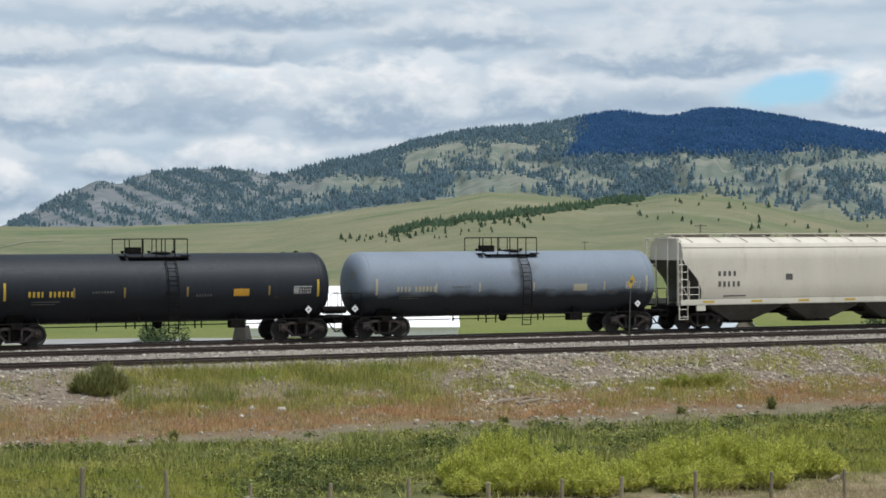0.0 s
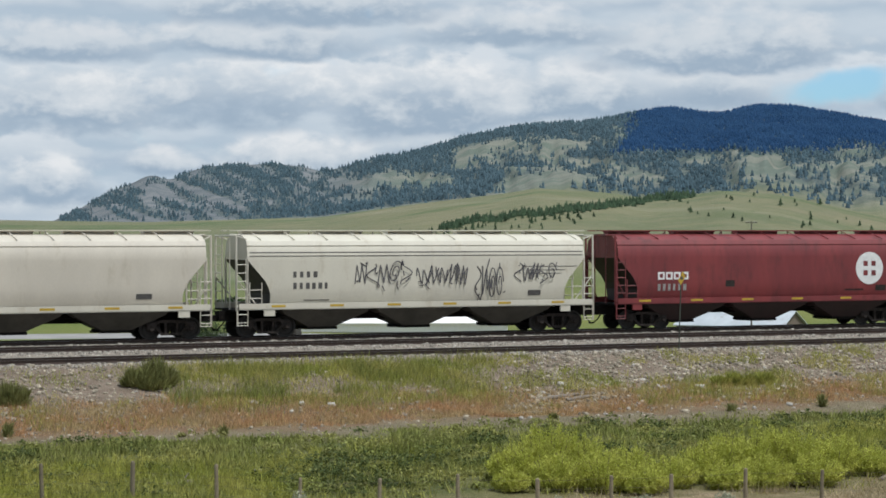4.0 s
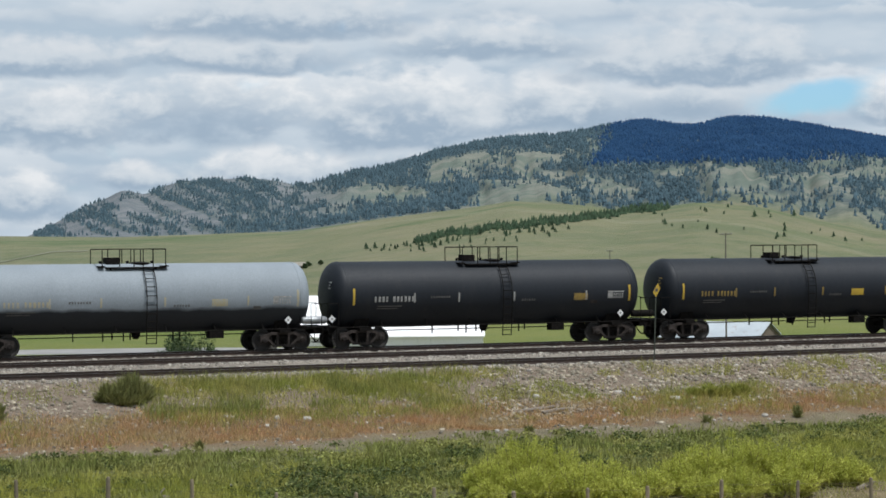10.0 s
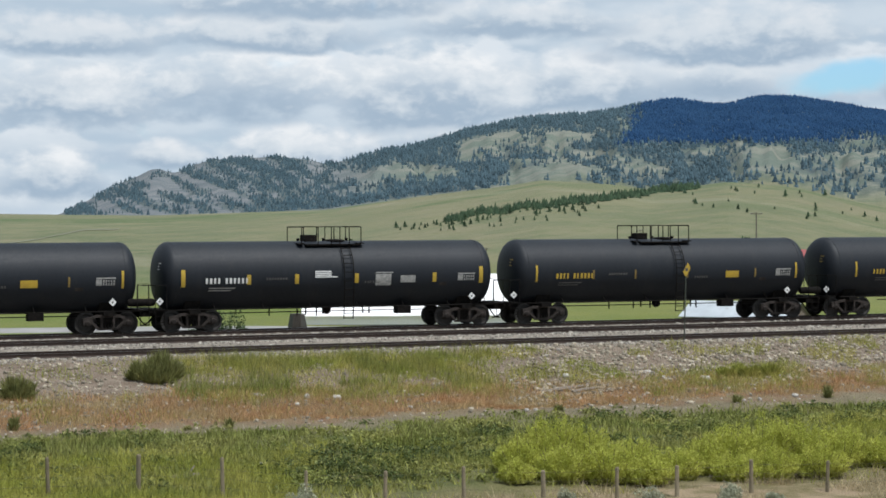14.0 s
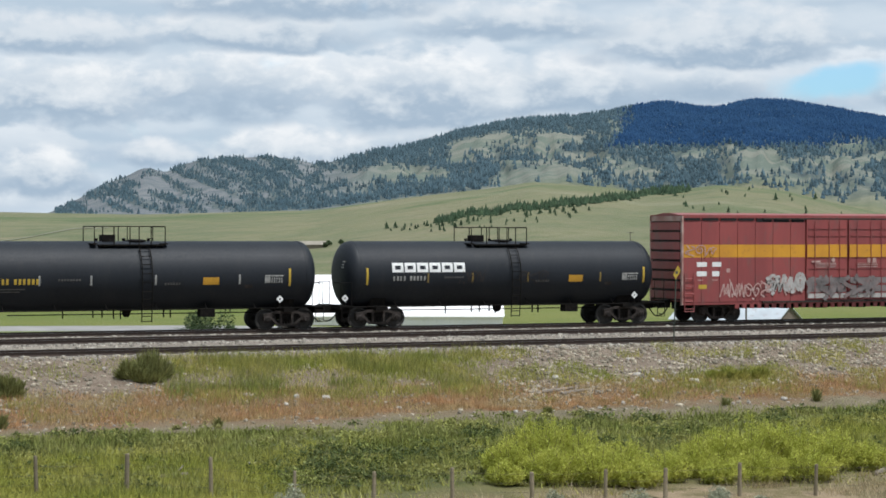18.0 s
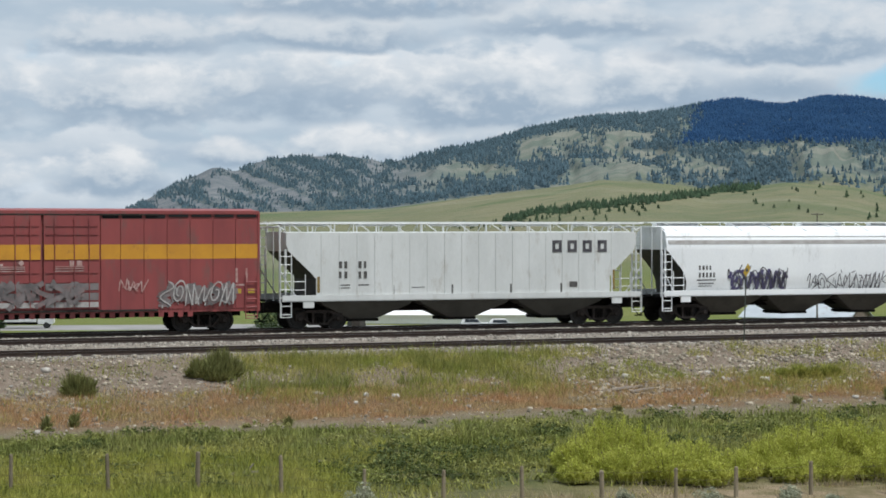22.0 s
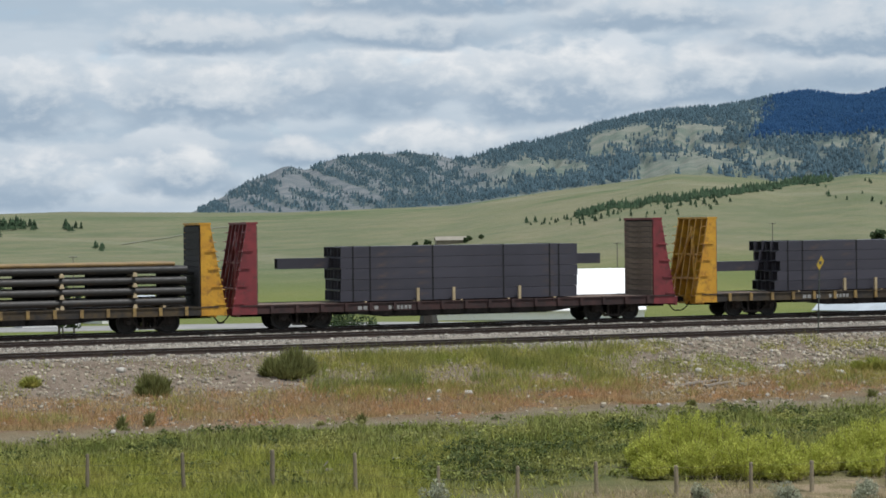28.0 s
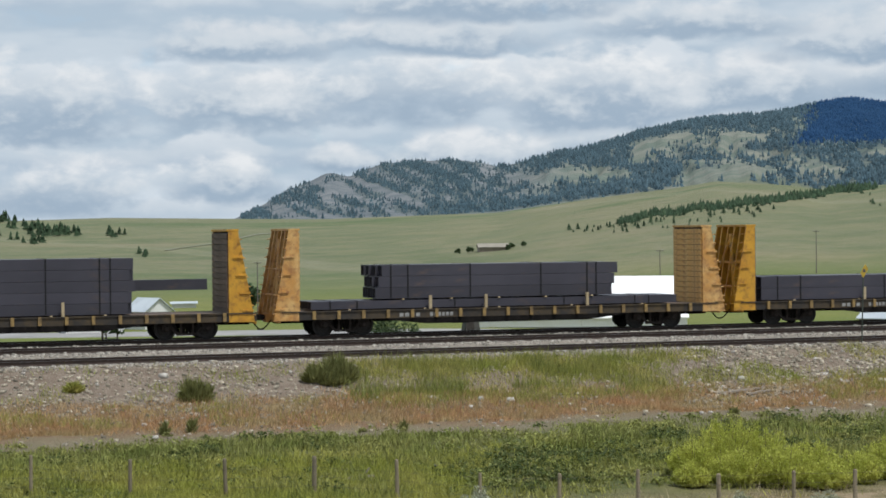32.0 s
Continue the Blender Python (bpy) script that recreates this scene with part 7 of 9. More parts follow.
# verge: green in the middle stretch of the slope, rust-dry along its foot
x_, y_ = fan(330000, rng, 68.6, 76.4)
b_ = np.degrees(np.arctan2(x_, y_))
wav = fractal(x_ / 2.2, y_ / 1.6, 3, 90)
broad_ = fractal(x_ / 5.0, y_ / 2.5, 3, 97)
want = smoothstep(14.4, 17.2, b_ + 1.3 * broad_) * smoothstep(26.6, 23.6, b_ + 1.3 * broad_) * smoothstep(76.4, 74.8, y_ + 0.5 * wav) * smoothstep(-0.75, 0.45, wav + 0.4) * (0.7 + 0.4 * broad_) * smoothstep(69.9, 71.4, y_ + 0.6 * wav)
want = np.maximum(want, np.where(b_ > 25, 0.42, 0.10) * smoothstep(76.6, 75.6, y_) * smoothstep(0.0, 0.5, fractal(x_ / 1.1, y_ / 1.1, 2, 91)))
want = np.maximum(want, 0.75 * smoothstep(29.3, 30.2, b_) * smoothstep(33.4, 32.4, b_) * smoothstep(72.8, 71.4, y_) * smoothstep(69.4, 70.2, y_))
want = np.maximum(want, 0.3 * smoothstep(0.0, 0.6, wav) * smoothstep(13.9, 12.2, b_ + 0.6 * wav) * smoothstep(72.4, 71.2, y_ + 0.6 * wav))
ok_ = rng.random(len(x_)) < want
tagged(new("verge_grass", blades(x_[ok_], y_[ok_], 0.08 + 0.32 * rng.random(ok_.sum()) ** 2.0, 0.022, 11, M_GRASS, "verge_grass", 0.9)), "green and olive grass on the gravel slope", "grass", kind="stuff")
x_, y_ = fan(210000, rng, 67.2, 73.0)
wav = fractal(x_ / 2.0, y_ / 1.2, 3, 95)
want = smoothstep(67.6, 68.4, y_ + 0.3 * wav) * smoothstep(72.6, 70.6, y_ + 0.9 * wav) * (0.68 + 0.45 * wav)
ok_ = rng.random(len(x_)) < want
tagged(new("dry_grass", blades(x_[ok_], y_[ok_], 0.06 + 0.26 * rng.random(ok_.sum()) ** 2.0, 0.022, 12, M_DRY, "dry_grass", 0.9)), "rust-coloured dry grass along the slope's foot", "grass", kind="stuff")
x_, y_ = fan(90000, rng, 69.6, 76.2)
b_ = np.degrees(np.arctan2(x_, y_))
wav = fractal(x_ / 1.6, y_ / 1.0, 3, 131)
want = smoothstep(15.0, 17.0, b_) * smoothstep(26.5, 24.5, b_) * smoothstep(-0.25, 0.45, wav) * smoothstep(70.0, 72.0, y_ + 0.5 * wav) * smoothstep(76.3, 75.2, y_)
want = np.maximum(want, 0.5 * smoothstep(29.0, 30.5, b_) * smoothstep(33.8, 32.0, b_) * smoothstep(0.1, 0.6, wav) * smoothstep(73.0, 71.6, y_))
ok_ = rng.random(len(x_)) < want
tagged(new("grass_clumps", blades(x_[ok_], y_[ok_], 0.18 + 0.42 * rng.random(ok_.sum()) ** 1.5, 0.024, 15, M_LUSH, "grass_clumps", 0.6)), "taller green grass clumps on the slope", "grass", kind="stuff")
x_, y_ = fan(60000, rng, 47.5, 53.6)
wav = fractal(x_ / 1.8, y_ / 1.2, 3, 141)
b_ = np.degrees(np.arctan2(x_, y_))
want = smoothstep(53.6, 52.0, y_ + 0.5 * wav) * smoothstep(-0.3, 0.5, wav) * np.where(b_ > 18.5, 0.9, 0.25)
ok_ = rng.random(len(x_)) < want
tagged(new("straw_stalks", blades(x_[ok_], y_[ok_], 0.08 + 0.32 * rng.random(ok_.sum()) ** 2, 0.022, 16, M_STRAW, "straw_stalks", 1.2)), "bleached dry stalks along the fence", "grass", kind="stuff")
# ditch below the path: lush weeds, bright meadow grass by the fence
x_, y_ = fan(120000, rng, 53.0, 67.5)
b_ = np.degrees(np.arctan2(x_, y_))
wav = fractal(x_ / 2.4, y_ / 1.8, 3, 101)
want = smoothstep(67.2, 64.6, y_ + 0.9 * wav) * smoothstep(53.4, 56.0, y_ + 0.8 * wav) * (0.5 + 0.5 * wav)
ok_ = rng.random(len(x_)) < want
xs, ys = x_[ok_], y_[ok_]
hs = (0.08 + 0.30 * rng.random(len(xs)) ** 1.8) * (0.75 + 0.45 * smoothstep(-0.6, 0.8, wav[ok_])) * (0.55 + 0.45 * smoothstep(66.6, 63.0, ys))
tagged(new("ditch_weeds", blades(xs, ys, hs, 0.06, 13, M_LUSH, "ditch_weeds", 0.8)), "lush dark green weeds in the ditch", "weeds", kind="stuff")
x_, y_ = fan(200000, rng, 51.0, 62.5)
b_ = np.degrees(np.arctan2(x_, y_))
wav = fractal(x_ / 3.0, y_ / 2.0, 3, 111)
want = np.where(b_ + 0.8 * wav < 19.5, smoothstep(62.0, 58.5, y_ + 1.2 * wav) * (0.85 + 0.3 * wav), (0.12 + 0.3 * smoothstep(0.1, 0.6, wav)) * (0.6 + 0.4 * wav))
want = np.where(b_ > 33.5, 0.8 * smoothstep(51.0, 53.0, y_), want) * np.where(b_ > 20.0, 0.15 + 0.85 * smoothstep(53.0, 55.0, y_ + 0.5 * wav), 1.0)
ok_ = rng.random(len(x_)) < want
xs, ys = x_[ok_], y_[ok_]
tagged(new("meadow_grass", blades(xs, ys, 0.10 + 0.28 * rng.random(len(xs)) ** 1.6, 0.035, 14, M_BRIGHT, "meadow_grass", 0.9)), "bright yellow-green meadow grass beside the fence", "grass", kind="stuff")
# broad-leaved plants in the ditch
def leafy(count, seed, mat, name, label, keep, low=0.14, high=0.36, m_=46, leaf=0.05):
    """Clumps of broad leaves where keep(bearing, y, noise) says."""
    rng = np.random.default_rng(seed)
    y = rng.uniform(53.5, 67.3, count)
    b = rng.uniform(5, 38.5, count)
    x = y * np.tan(np.radians(b))
    ok = rng.random(count) < keep(b, y, fractal(x / 2.2, y / 1.7, 3, seed))
    x, y = x[ok], y[ok]
    n = len(x)
    z = ground_height(x, y)
    size = low + (high - low) * rng.random(n) ** 2
    d = rng.normal(size=(n, m_, 3))
    d /= np.linalg.norm(d, axis=2)[..., None]
    d[..., 2] = np.abs(d[..., 2])
    p = d * size[:, None, None] * (0.45 + 0.55 * rng.random((n, m_, 1))) * np.array([1.5, 1.5, 1.15]) + np.stack([x, y, z], 1)[:, None]
    p = p.reshape(-1, 3)
    u = rng.normal(size=p.shape)
    u[:, 2] *= 0.5
    u /= np.linalg.norm(u, axis=1)[:, None]
    w = np.cross(u, rng.normal(size=p.shape))
    w /= np.linalg.norm(w, axis=1)[:, None]
    s = (leaf * (0.5 + rng.random(len(p))))[:, None]
    v = np.stack([p - u * s, p - w * s * 0.55, p + u * s, p + w * s * 0.55], 1).reshape(-1, 3)
    return tagged(new(name, array_mesh(name, v, np.arange(len(v)).reshape(-1, 4), mat)), label, "weeds", kind="stuff")


M_WEED_DARK = material("dark_weed_leaf", (0.065, 0.088, 0.024), (0.115, 0.138, 0.042), 0.5, 0.7, spread=0.4, island=True, spec=0.25, leaf=0.3)
M_WEED_OLIVE = material("olive_weed_leaf", (0.19, 0.21, 0.065), (0.28, 0.27, 0.10), 0.5, 0.8, spread=0.4, island=True, spec=0.2, leaf=0.35)
leafy(5200, 301, M_WEED_DARK, "dark_leafy_weeds", "dark broad-leaved weeds crowding the ditch", lambda b, y, w: np.maximum(0.75 * smoothstep(0.05, 0.45, w), 0.8 * smoothstep(18.2, 19.4, b + w) * smoothstep(22.6, 21.2, b + w) * smoothstep(61.5, 59.5, y)) * smoothstep(67.0, 64.5, y) * smoothstep(54.0, 57.0, y) * np.where((b < 15) & (y < 61), 0.15, 1.0))
leafy(2600, 302, M_LUSH, "green_leafy_weeds", "green broad-leaved weeds in the ditch", lambda b, y, w: 0.8 * smoothstep(-0.3, 0.4, w) * smoothstep(67.0, 63.5, y) * smoothstep(53.5, 56.0, y))
leafy(2200, 303, M_WEED_OLIVE, "olive_leafy_weeds", "olive and straw-coloured weeds in the ditch", lambda b, y, w: 0.8 * smoothstep(-0.1, 0.5, w) * smoothstep(67.6, 66.0, y), 0.10, 0.28)


def shrub(name, label, category, x, y, radius, n, seed, mat, size, group="", lumps=10, stems=7):
    z = float(ground_height(x, y))
    t = thing(name, label, category, pose(x, y, z), group)
    part("foliage", leaves(n, seed, radius, (0, 0, radius[2] * 0.93), mat, "foliage", size, lumps), None, t)
    twigs(t, radius[2] * 1.5, max(radius[0], radius[1]) * 0.7, stems, seed)
    return t


def spray_shrub(label, x, y, r, h, stems, seed):
    """A willowy shrub: thin stems fan out from the base, leafy along their upper parts."""
    rng = np.random.default_rng(seed)
    t = thing("shrub", label, "shrub", pose(x, y, float(ground_height(x, y))), "yellow-green shrubs")
    a, q = rng.random(stems) * 6.283, np.sqrt(rng.random(stems))
    foot = np.stack([np.cos(a) * q * r * 0.45, np.sin(a) * q * r * 0.4, np.zeros(stems)], 1)
    tip = np.stack([np.cos(a) * q * r * 1.05, np.sin(a) * q * r * 0.95, 2 * h * (1.02 - 0.52 * q ** 2) * (0.5 + 0.62 * rng.random(stems))], 1)
    per = 88
    k = np.repeat(np.arange(stems), per)
    f = (0.18 + 0.82 * rng.random(len(k)) ** 0.8)[:, None]
    bend = foot[k] * (1 - f) + tip[k] * f
    bend[:, :2] += (tip[k] - foot[k])[:, :2] * (f - f * f) * -0.35
    p = bend + rng.normal(size=bend.shape) * (0.10 * (1.05 - 0.75 * f))
    p[:, 2] = np.maximum(p[:, 2], 0.03)
    u = (tip - foot)[k] + rng.normal(size=p.shape) * 0.5
    u /= np.linalg.norm(u, axis=1)[:, None]
    w = np.cross(u, rng.normal(size=p.shape))
    w /= np.linalg.norm(w, axis=1)[:, None]
    z = (0.034 * (0.5 + rng.random(len(p))))[:, None]
    v = np.stack([p - u * z, p - w * z * 0.38, p + u * z, p + w * z * 0.38], 1)
    part("foliage", array_mesh("foliage", v.reshape(-1, 3), np.arange(4 * len(p)).reshape(-1, 4), M_YELLOWLEAF), None, t)
    bm = bm_new()
    for i in range(0, stems, 5):
        rails(bm, [tuple(foot[i] - Vector((0, 0, 0.05))), tuple(foot[i] * 0.55 + tip[i] * 0.45 + Vector((0, 0, 0.05))), tuple(tip[i] * 0.97)], 0.008, 4)
    part("stem", bm, M_TWIG, t)
    return t


for i, (x, y, r, h) in enumerate(((26.1, 55.2, 0.8, 0.55), (27.3, 55.6, 1.0, 0.88), (28.3, 55.2, 0.9, 0.74), (26.9, 54.0, 0.9, 0.52), (28.2, 53.7, 0.95, 0.56), (29.4, 54.4, 0.9, 0.58), (30.4, 53.6, 0.8, 0.48),
                                  (31.6, 54.2, 0.8, 0.5), (32.7, 54.6, 1.0, 0.66), (33.9, 54.6, 1.1, 0.78), (35.1, 54.3, 1.1, 0.72), (36.3, 53.8, 0.95, 0.6), (37.4, 53.4, 0.7, 0.42), (33.2, 53.0, 0.9, 0.5), (34.8, 52.8, 0.9, 0.46), (31.9, 52.8, 0.7, 0.36), (29.2, 52.9, 0.7, 0.36), (25.3, 53.8, 0.5, 0.3))):
    spray_shrub("yellow-green leafy shrub beside the fence", x, y, r * 1.1, h, int(110 + 60 * r), 200 + i)
for i, (x, y, r, h) in enumerate(((18.1, 51.7, 0.44, 0.42), (26.55, 48.1, 0.44, 0.36), (28.3, 47.3, 0.42, 0.42), (29.4, 46.7, 0.36, 0.32), (24.4, 48.8, 0.36, 0.3))):
    shrub("sagebrush", "silver-grey sagebrush near the fence", "sagebrush", x, y, (r, r, h), 2600, 240 + i, M_SAGE, 0.022, "sagebrush", 14, 7)
def tussock(label, x, y, r, h, n, seed, mat, name="roadside_bush", category="bush", group="bushes on the slope"):
    """A bush of upright, leaning stalks, dense at the base and ragged on top."""
    rng = np.random.default_rng(seed)
    t = thing(name, label, category, pose(x, y, float(ground_height(x, y))), group)
    a, q = rng.random(n) * 6.283, np.sqrt(rng.random(n)) * r
    px, py = np.cos(a) * q, np.sin(a) * q * 0.8
    hh = h * (0.22 + 0.88 * rng.random(n) ** 1.3) * (1.0 - 0.35 * (q / r) ** 2) * (0.75 + 0.5 * value_noise(px * 4 + seed, py * 4, seed))
    w = 0.016 + 0.022 * rng.random(n)
    c = rng.random(n) * 6.283
    dx, dy = np.cos(c) * w, np.sin(c) * w
    z0 = -0.04 + rng.random(n) * hh * 0.35
    lx, ly = px * 0.10 + rng.normal(size=n) * 0.06, py * 0.10 + rng.normal(size=n) * 0.06
    v = np.stack([np.stack([px - dx, py - dy, z0], 1), np.stack([px + dx, py + dy, z0], 1), np.stack([px + lx + dx * 0.8, py + ly + dy * 0.8, z0 + (hh - z0) * 0.6], 1), np.stack([px + lx * 1.9, py + ly * 1.9, hh], 1)], 1)
    part("foliage", array_mesh("foliage", v.reshape(-1, 3), np.arange(4 * n).reshape(-1, 4), mat), None, t)
    bm = bm_new()
    lathe(bm, [(-0.1, r * 0.2), (0.03, r * 0.16), (0.08, 0.0)], 7, "z")
    part("stem", bm, M_TWIG, t)
    return t


DARK_BUSH, OLIVE_BUSH = "dark green bush on the gravel slope", "olive green bush on the gravel slope"
for i, (x, y, r, h, lab) in enumerate(((19.75, 73.5, 0.52, 0.85, 0), (20.55, 73.6, 0.60, 1.0, 0), (20.2, 73.2, 0.5, 0.8, 0), (14.9, 72.0, 0.50, 0.95, 0), (10.9, 73.6, 0.26, 0.5, 1), (42.9, 71.4, 0.40, 0.5, 1), (43.6, 71.2, 0.45, 0.65, 1), (44.5, 71.0, 0.4, 0.5, 1))):
    tussock(DARK_BUSH if lab == 0 else OLIVE_BUSH, x, y, r, h, int(5200 * r), 260 + i, M_DARKLEAF if lab == 0 else M_GRASS)
for i, (x, y) in enumerate(((13.85, 67.7), (12.9, 67.5), (20.9, 66.9), (33.2, 67.0), (40.4, 66.7), (44.7, 67.2))):
    tussock("dark upright weed at the path's edge", x, y, 0.11, 0.5, 150, 290 + i, M_DARKLEAF, "tall_weed", "weed", "tall weeds")

# ---- fence: weathered posts and three wires ----
M_POST = material("weathered_fence_wood", (0.20, 0.163, 0.105), (0.26, 0.215, 0.145), 4.0, 0.9, 0.0, 0.3, 30.0, (0.08, 0.07, 0.06), 0.3, (1, 1, 0.2), 0.2)
M_WIRE = material("rusty_fence_wire", (0.10, 0.09, 0.075), None, 8.0, 0.9)
FENCE = [(2.2, 58.4), (4.7, 57.9), (7.3, 57.3), (9.89, 56.7), (12.42, 56.1), (14.7, 55.3), (16.8, 54.4), (18.9, 53.6), (20.94, 52.9), (23.02, 52.3), (25.2, 51.8), (27.0, 50.9), (28.6, 50.4), (30.8, 50.1), (33.1, 49.8), (35.4, 49.5), (37.9, 49.2)]
fence = thing("fence", "weathered wooden posts strung with rusty wire", "fence")
tops = []
for i, (fx, fy) in enumerate(FENCE):
    fz = float(ground_height(fx, fy))
    rnd = random.Random(400 + i)
    top_ = rnd.uniform(1.08, 1.18) if fx < 18 else rnd.uniform(0.84, 0.94)
    bm = bm_new()
    rr_ = rnd.uniform(0.048, 0.068)
    lathe(bm, [(-0.3, rr_ * 1.05), (0.0, rr_ * 1.05), (top_ * 0.5, rr_ * 0.97), (top_ - 0.03, rr_ * 0.92), (top_, rr_ * 0.7)], 9, "z")
    part("post", bm, M_POST, fence, at=pose(fx, fy, fz, rnd.uniform(-1.5, 1.5), rnd.uniform(-1.5, 1.5), rnd.uniform(0, 90)))
    tops.append((fx, fy, fz))
for h_ in (0.3, 0.55, 0.8):
    bm = bm_new()
    line_ = []
    for a_, b_2 in zip(tops, tops[1:]):
        mid_ = [(a_[k] + b_2[k]) / 2 for k in range(3)]
        line_ += [(a_[0], a_[1] - 0.08, a_[2] + h_), (mid_[0], mid_[1] - 0.08, mid_[2] + h_ - 0.03)]
    rails(bm, line_ + [(tops[-1][0], tops[-1][1] - 0.08, tops[-1][2] + h_)], 0.0028, 4)
    part("wire", bm, M_WIRE, fence)

# ---- marker post, old logs ----
M_GREENPOST = material("dull_green_post_paint", (0.05, 0.06, 0.045), None, 5.0, 0.7)
mark = thing("trackside_marker", "thin dark steel post with a small yellow diamond sign", "sign", pose(43.72, 76.4, float(ground_height(43.72, 76.4))))
bm = bm_new()
bar(bm, (0, 0, -0.2), (0.12, 0, 3.15), 0.028, 8)
part("post", bm, M_GREENPOST, mark)
bm = bm_new()
hexa(bm, [(0.12 - 0.17, -0.045, 2.92), (0.08, -0.045, 2.72), (0.12 + 0.19, -0.045, 3.08), (0.18, -0.045, 3.30), (0.12 - 0.17, -0.03, 2.92), (0.08, -0.03, 2.72), (0.12 + 0.19, -0.03, 3.08), (0.18, -0.03, 3.30)])
plate = part("sign_plate", bm, M_SIGN_Y, mark, "yellow diamond sign plate")
bm = bm_new()
box(bm, 0.06, 0.18, -0.049, -0.046, 2.95, 3.08)
part("sign_symbol", bm, M_DARKMARK, plate)
M_LOG = material("grey_drift_log", (0.16, 0.13, 0.10), (0.23, 0.20, 0.165), 3.0, 0.9, 0.0, 0.3, 25.0, stretch=(0.3, 1, 1))
for i, (x, y, l_, a_) in enumerate(((35.2, 70.6, 2.0, 12), (35.9, 70.3, 1.3, 20), (37.6, 52.9, 1.6, 35), (16.6, 57.4, 0.9, 0))):
    bm = bm_new()
    lathe(bm, [(-l_ / 2, 0.03), (-l_ / 2 + 0.02, 0.075), (0, 0.085), (l_ / 2 - 0.02, 0.055), (l_ / 2, 0.02)], 8, "x", (0, 0, 0.07))
    bar(bm, (0.1, 0, 0.1), (0.35, 0.1, 0.32), 0.02, 5)
    lg = new("log", mesh_of("log", bm, M_LOG, True))
    lg.matrix_basis = pose(x, y, float(ground_height(x, y)), 0, -4, a_)
    tagged(lg, "grey weathered log lying on the verge", "log", "old logs")


# ---- beyond the line: road, sheds, houses, trees, mountains' forest ----
def on_bearing(b, el, r0=360.0, r1=4700.0):
    """Where the land along a bearing first rises to a height angle."""
    rs = np.arange(r0, r1, 4.0)
    x, y = rs * math.sin(radians(b)), rs * math.cos(radians(b))
    h = np.degrees(np.arctan2(ground_height(x, y) - EYE_Z, rs))
    i = int(np.argmax(h >= el)) if (h >= el).any() else len(rs) - 1
    return float(x[i]), float(y[i]), float(ground_height(x[i], y[i])), float(rs[i])


M_ASPHALT = material("pale_worn_asphalt", (0.26, 0.25, 0.235), (0.21, 0.20, 0.19), 0.2, 0.9, 0.0, 0.1, 3.0)
M_LINE = material("road_line_paint", (0.55, 0.52, 0.4), None, 1.0, 0.8)
def road_y(x):
    return 338.0 - 0.30 * (x - 84.0)


ROAD_TURN = math.degrees(math.atan(-0.30))
bm = bm_new()


def road_z(x):
    return max(float(ground_height(x, road_y(x) + d)) for d in (-8, 0, 8)) + 0.15


xs_ = list(range(-800, 640, 10))
prev = None
for x in xs_:
    m_ = road_y(x)
    z_ = road_z(x)
    cur = [bm.verts.new((x, m_ - 10, z_ - 1.0)), bm.verts.new((x, m_ - 7.5, z_)), bm.verts.new((x, m_ + 7.5, z_)), bm.verts.new((x, m_ + 10, z_ - 1.0))]
    if prev:
        for k in range(3):
            bm.faces.new((prev[k], cur[k], cur[k + 1], prev[k + 1]))
    prev = cur
road = tagged(new("road", mesh_of("road", bm, M_ASPHALT)), "pale worn asphalt highway across the valley", "road", kind="structure")

# white steel-clad hall
M_CLAD = material("white_ribbed_cladding", (0.88, 0.86, 0.85), (0.82, 0.80, 0.79), 0.1, 0.5, 0.0, 0.02, 2.0)
M_REDTRIM = material("red_trim_paint", (0.35, 0.06, 0.05), None, 1.0, 0.6)
M_GLASSDARK = material("dark_window_glass", (0.02, 0.025, 0.03), None, 1.0, 0.15)
hall = thing("metal_hall", "long white steel-clad hall behind the railway", "hall", pose(144.0, 352.0, float(ground_height(144.0, 352.0)), 0, 0, -22.3))
bm = bm_new()
L_, W_ = 18.4, 12.0
E_ = EYE_Z - 368.0 * math.tan(radians(2.36)) - float(ground_height(144.0, 352.0))
R_ = E_ + 6.9
box(bm, -L_, L_, -W_, W_, -0.5, 0.4)
part("plinth", bm, M_ASPHALT, hall)
k = -L_
while k < L_ - 0.1:
    bm = bm_new()
    box(bm, k + 0.02, k + 2.3, -W_, -W_ + 0.12, 0.4, E_)
    part("wall_panel", bm, M_CLAD, hall)
    k += 2.3
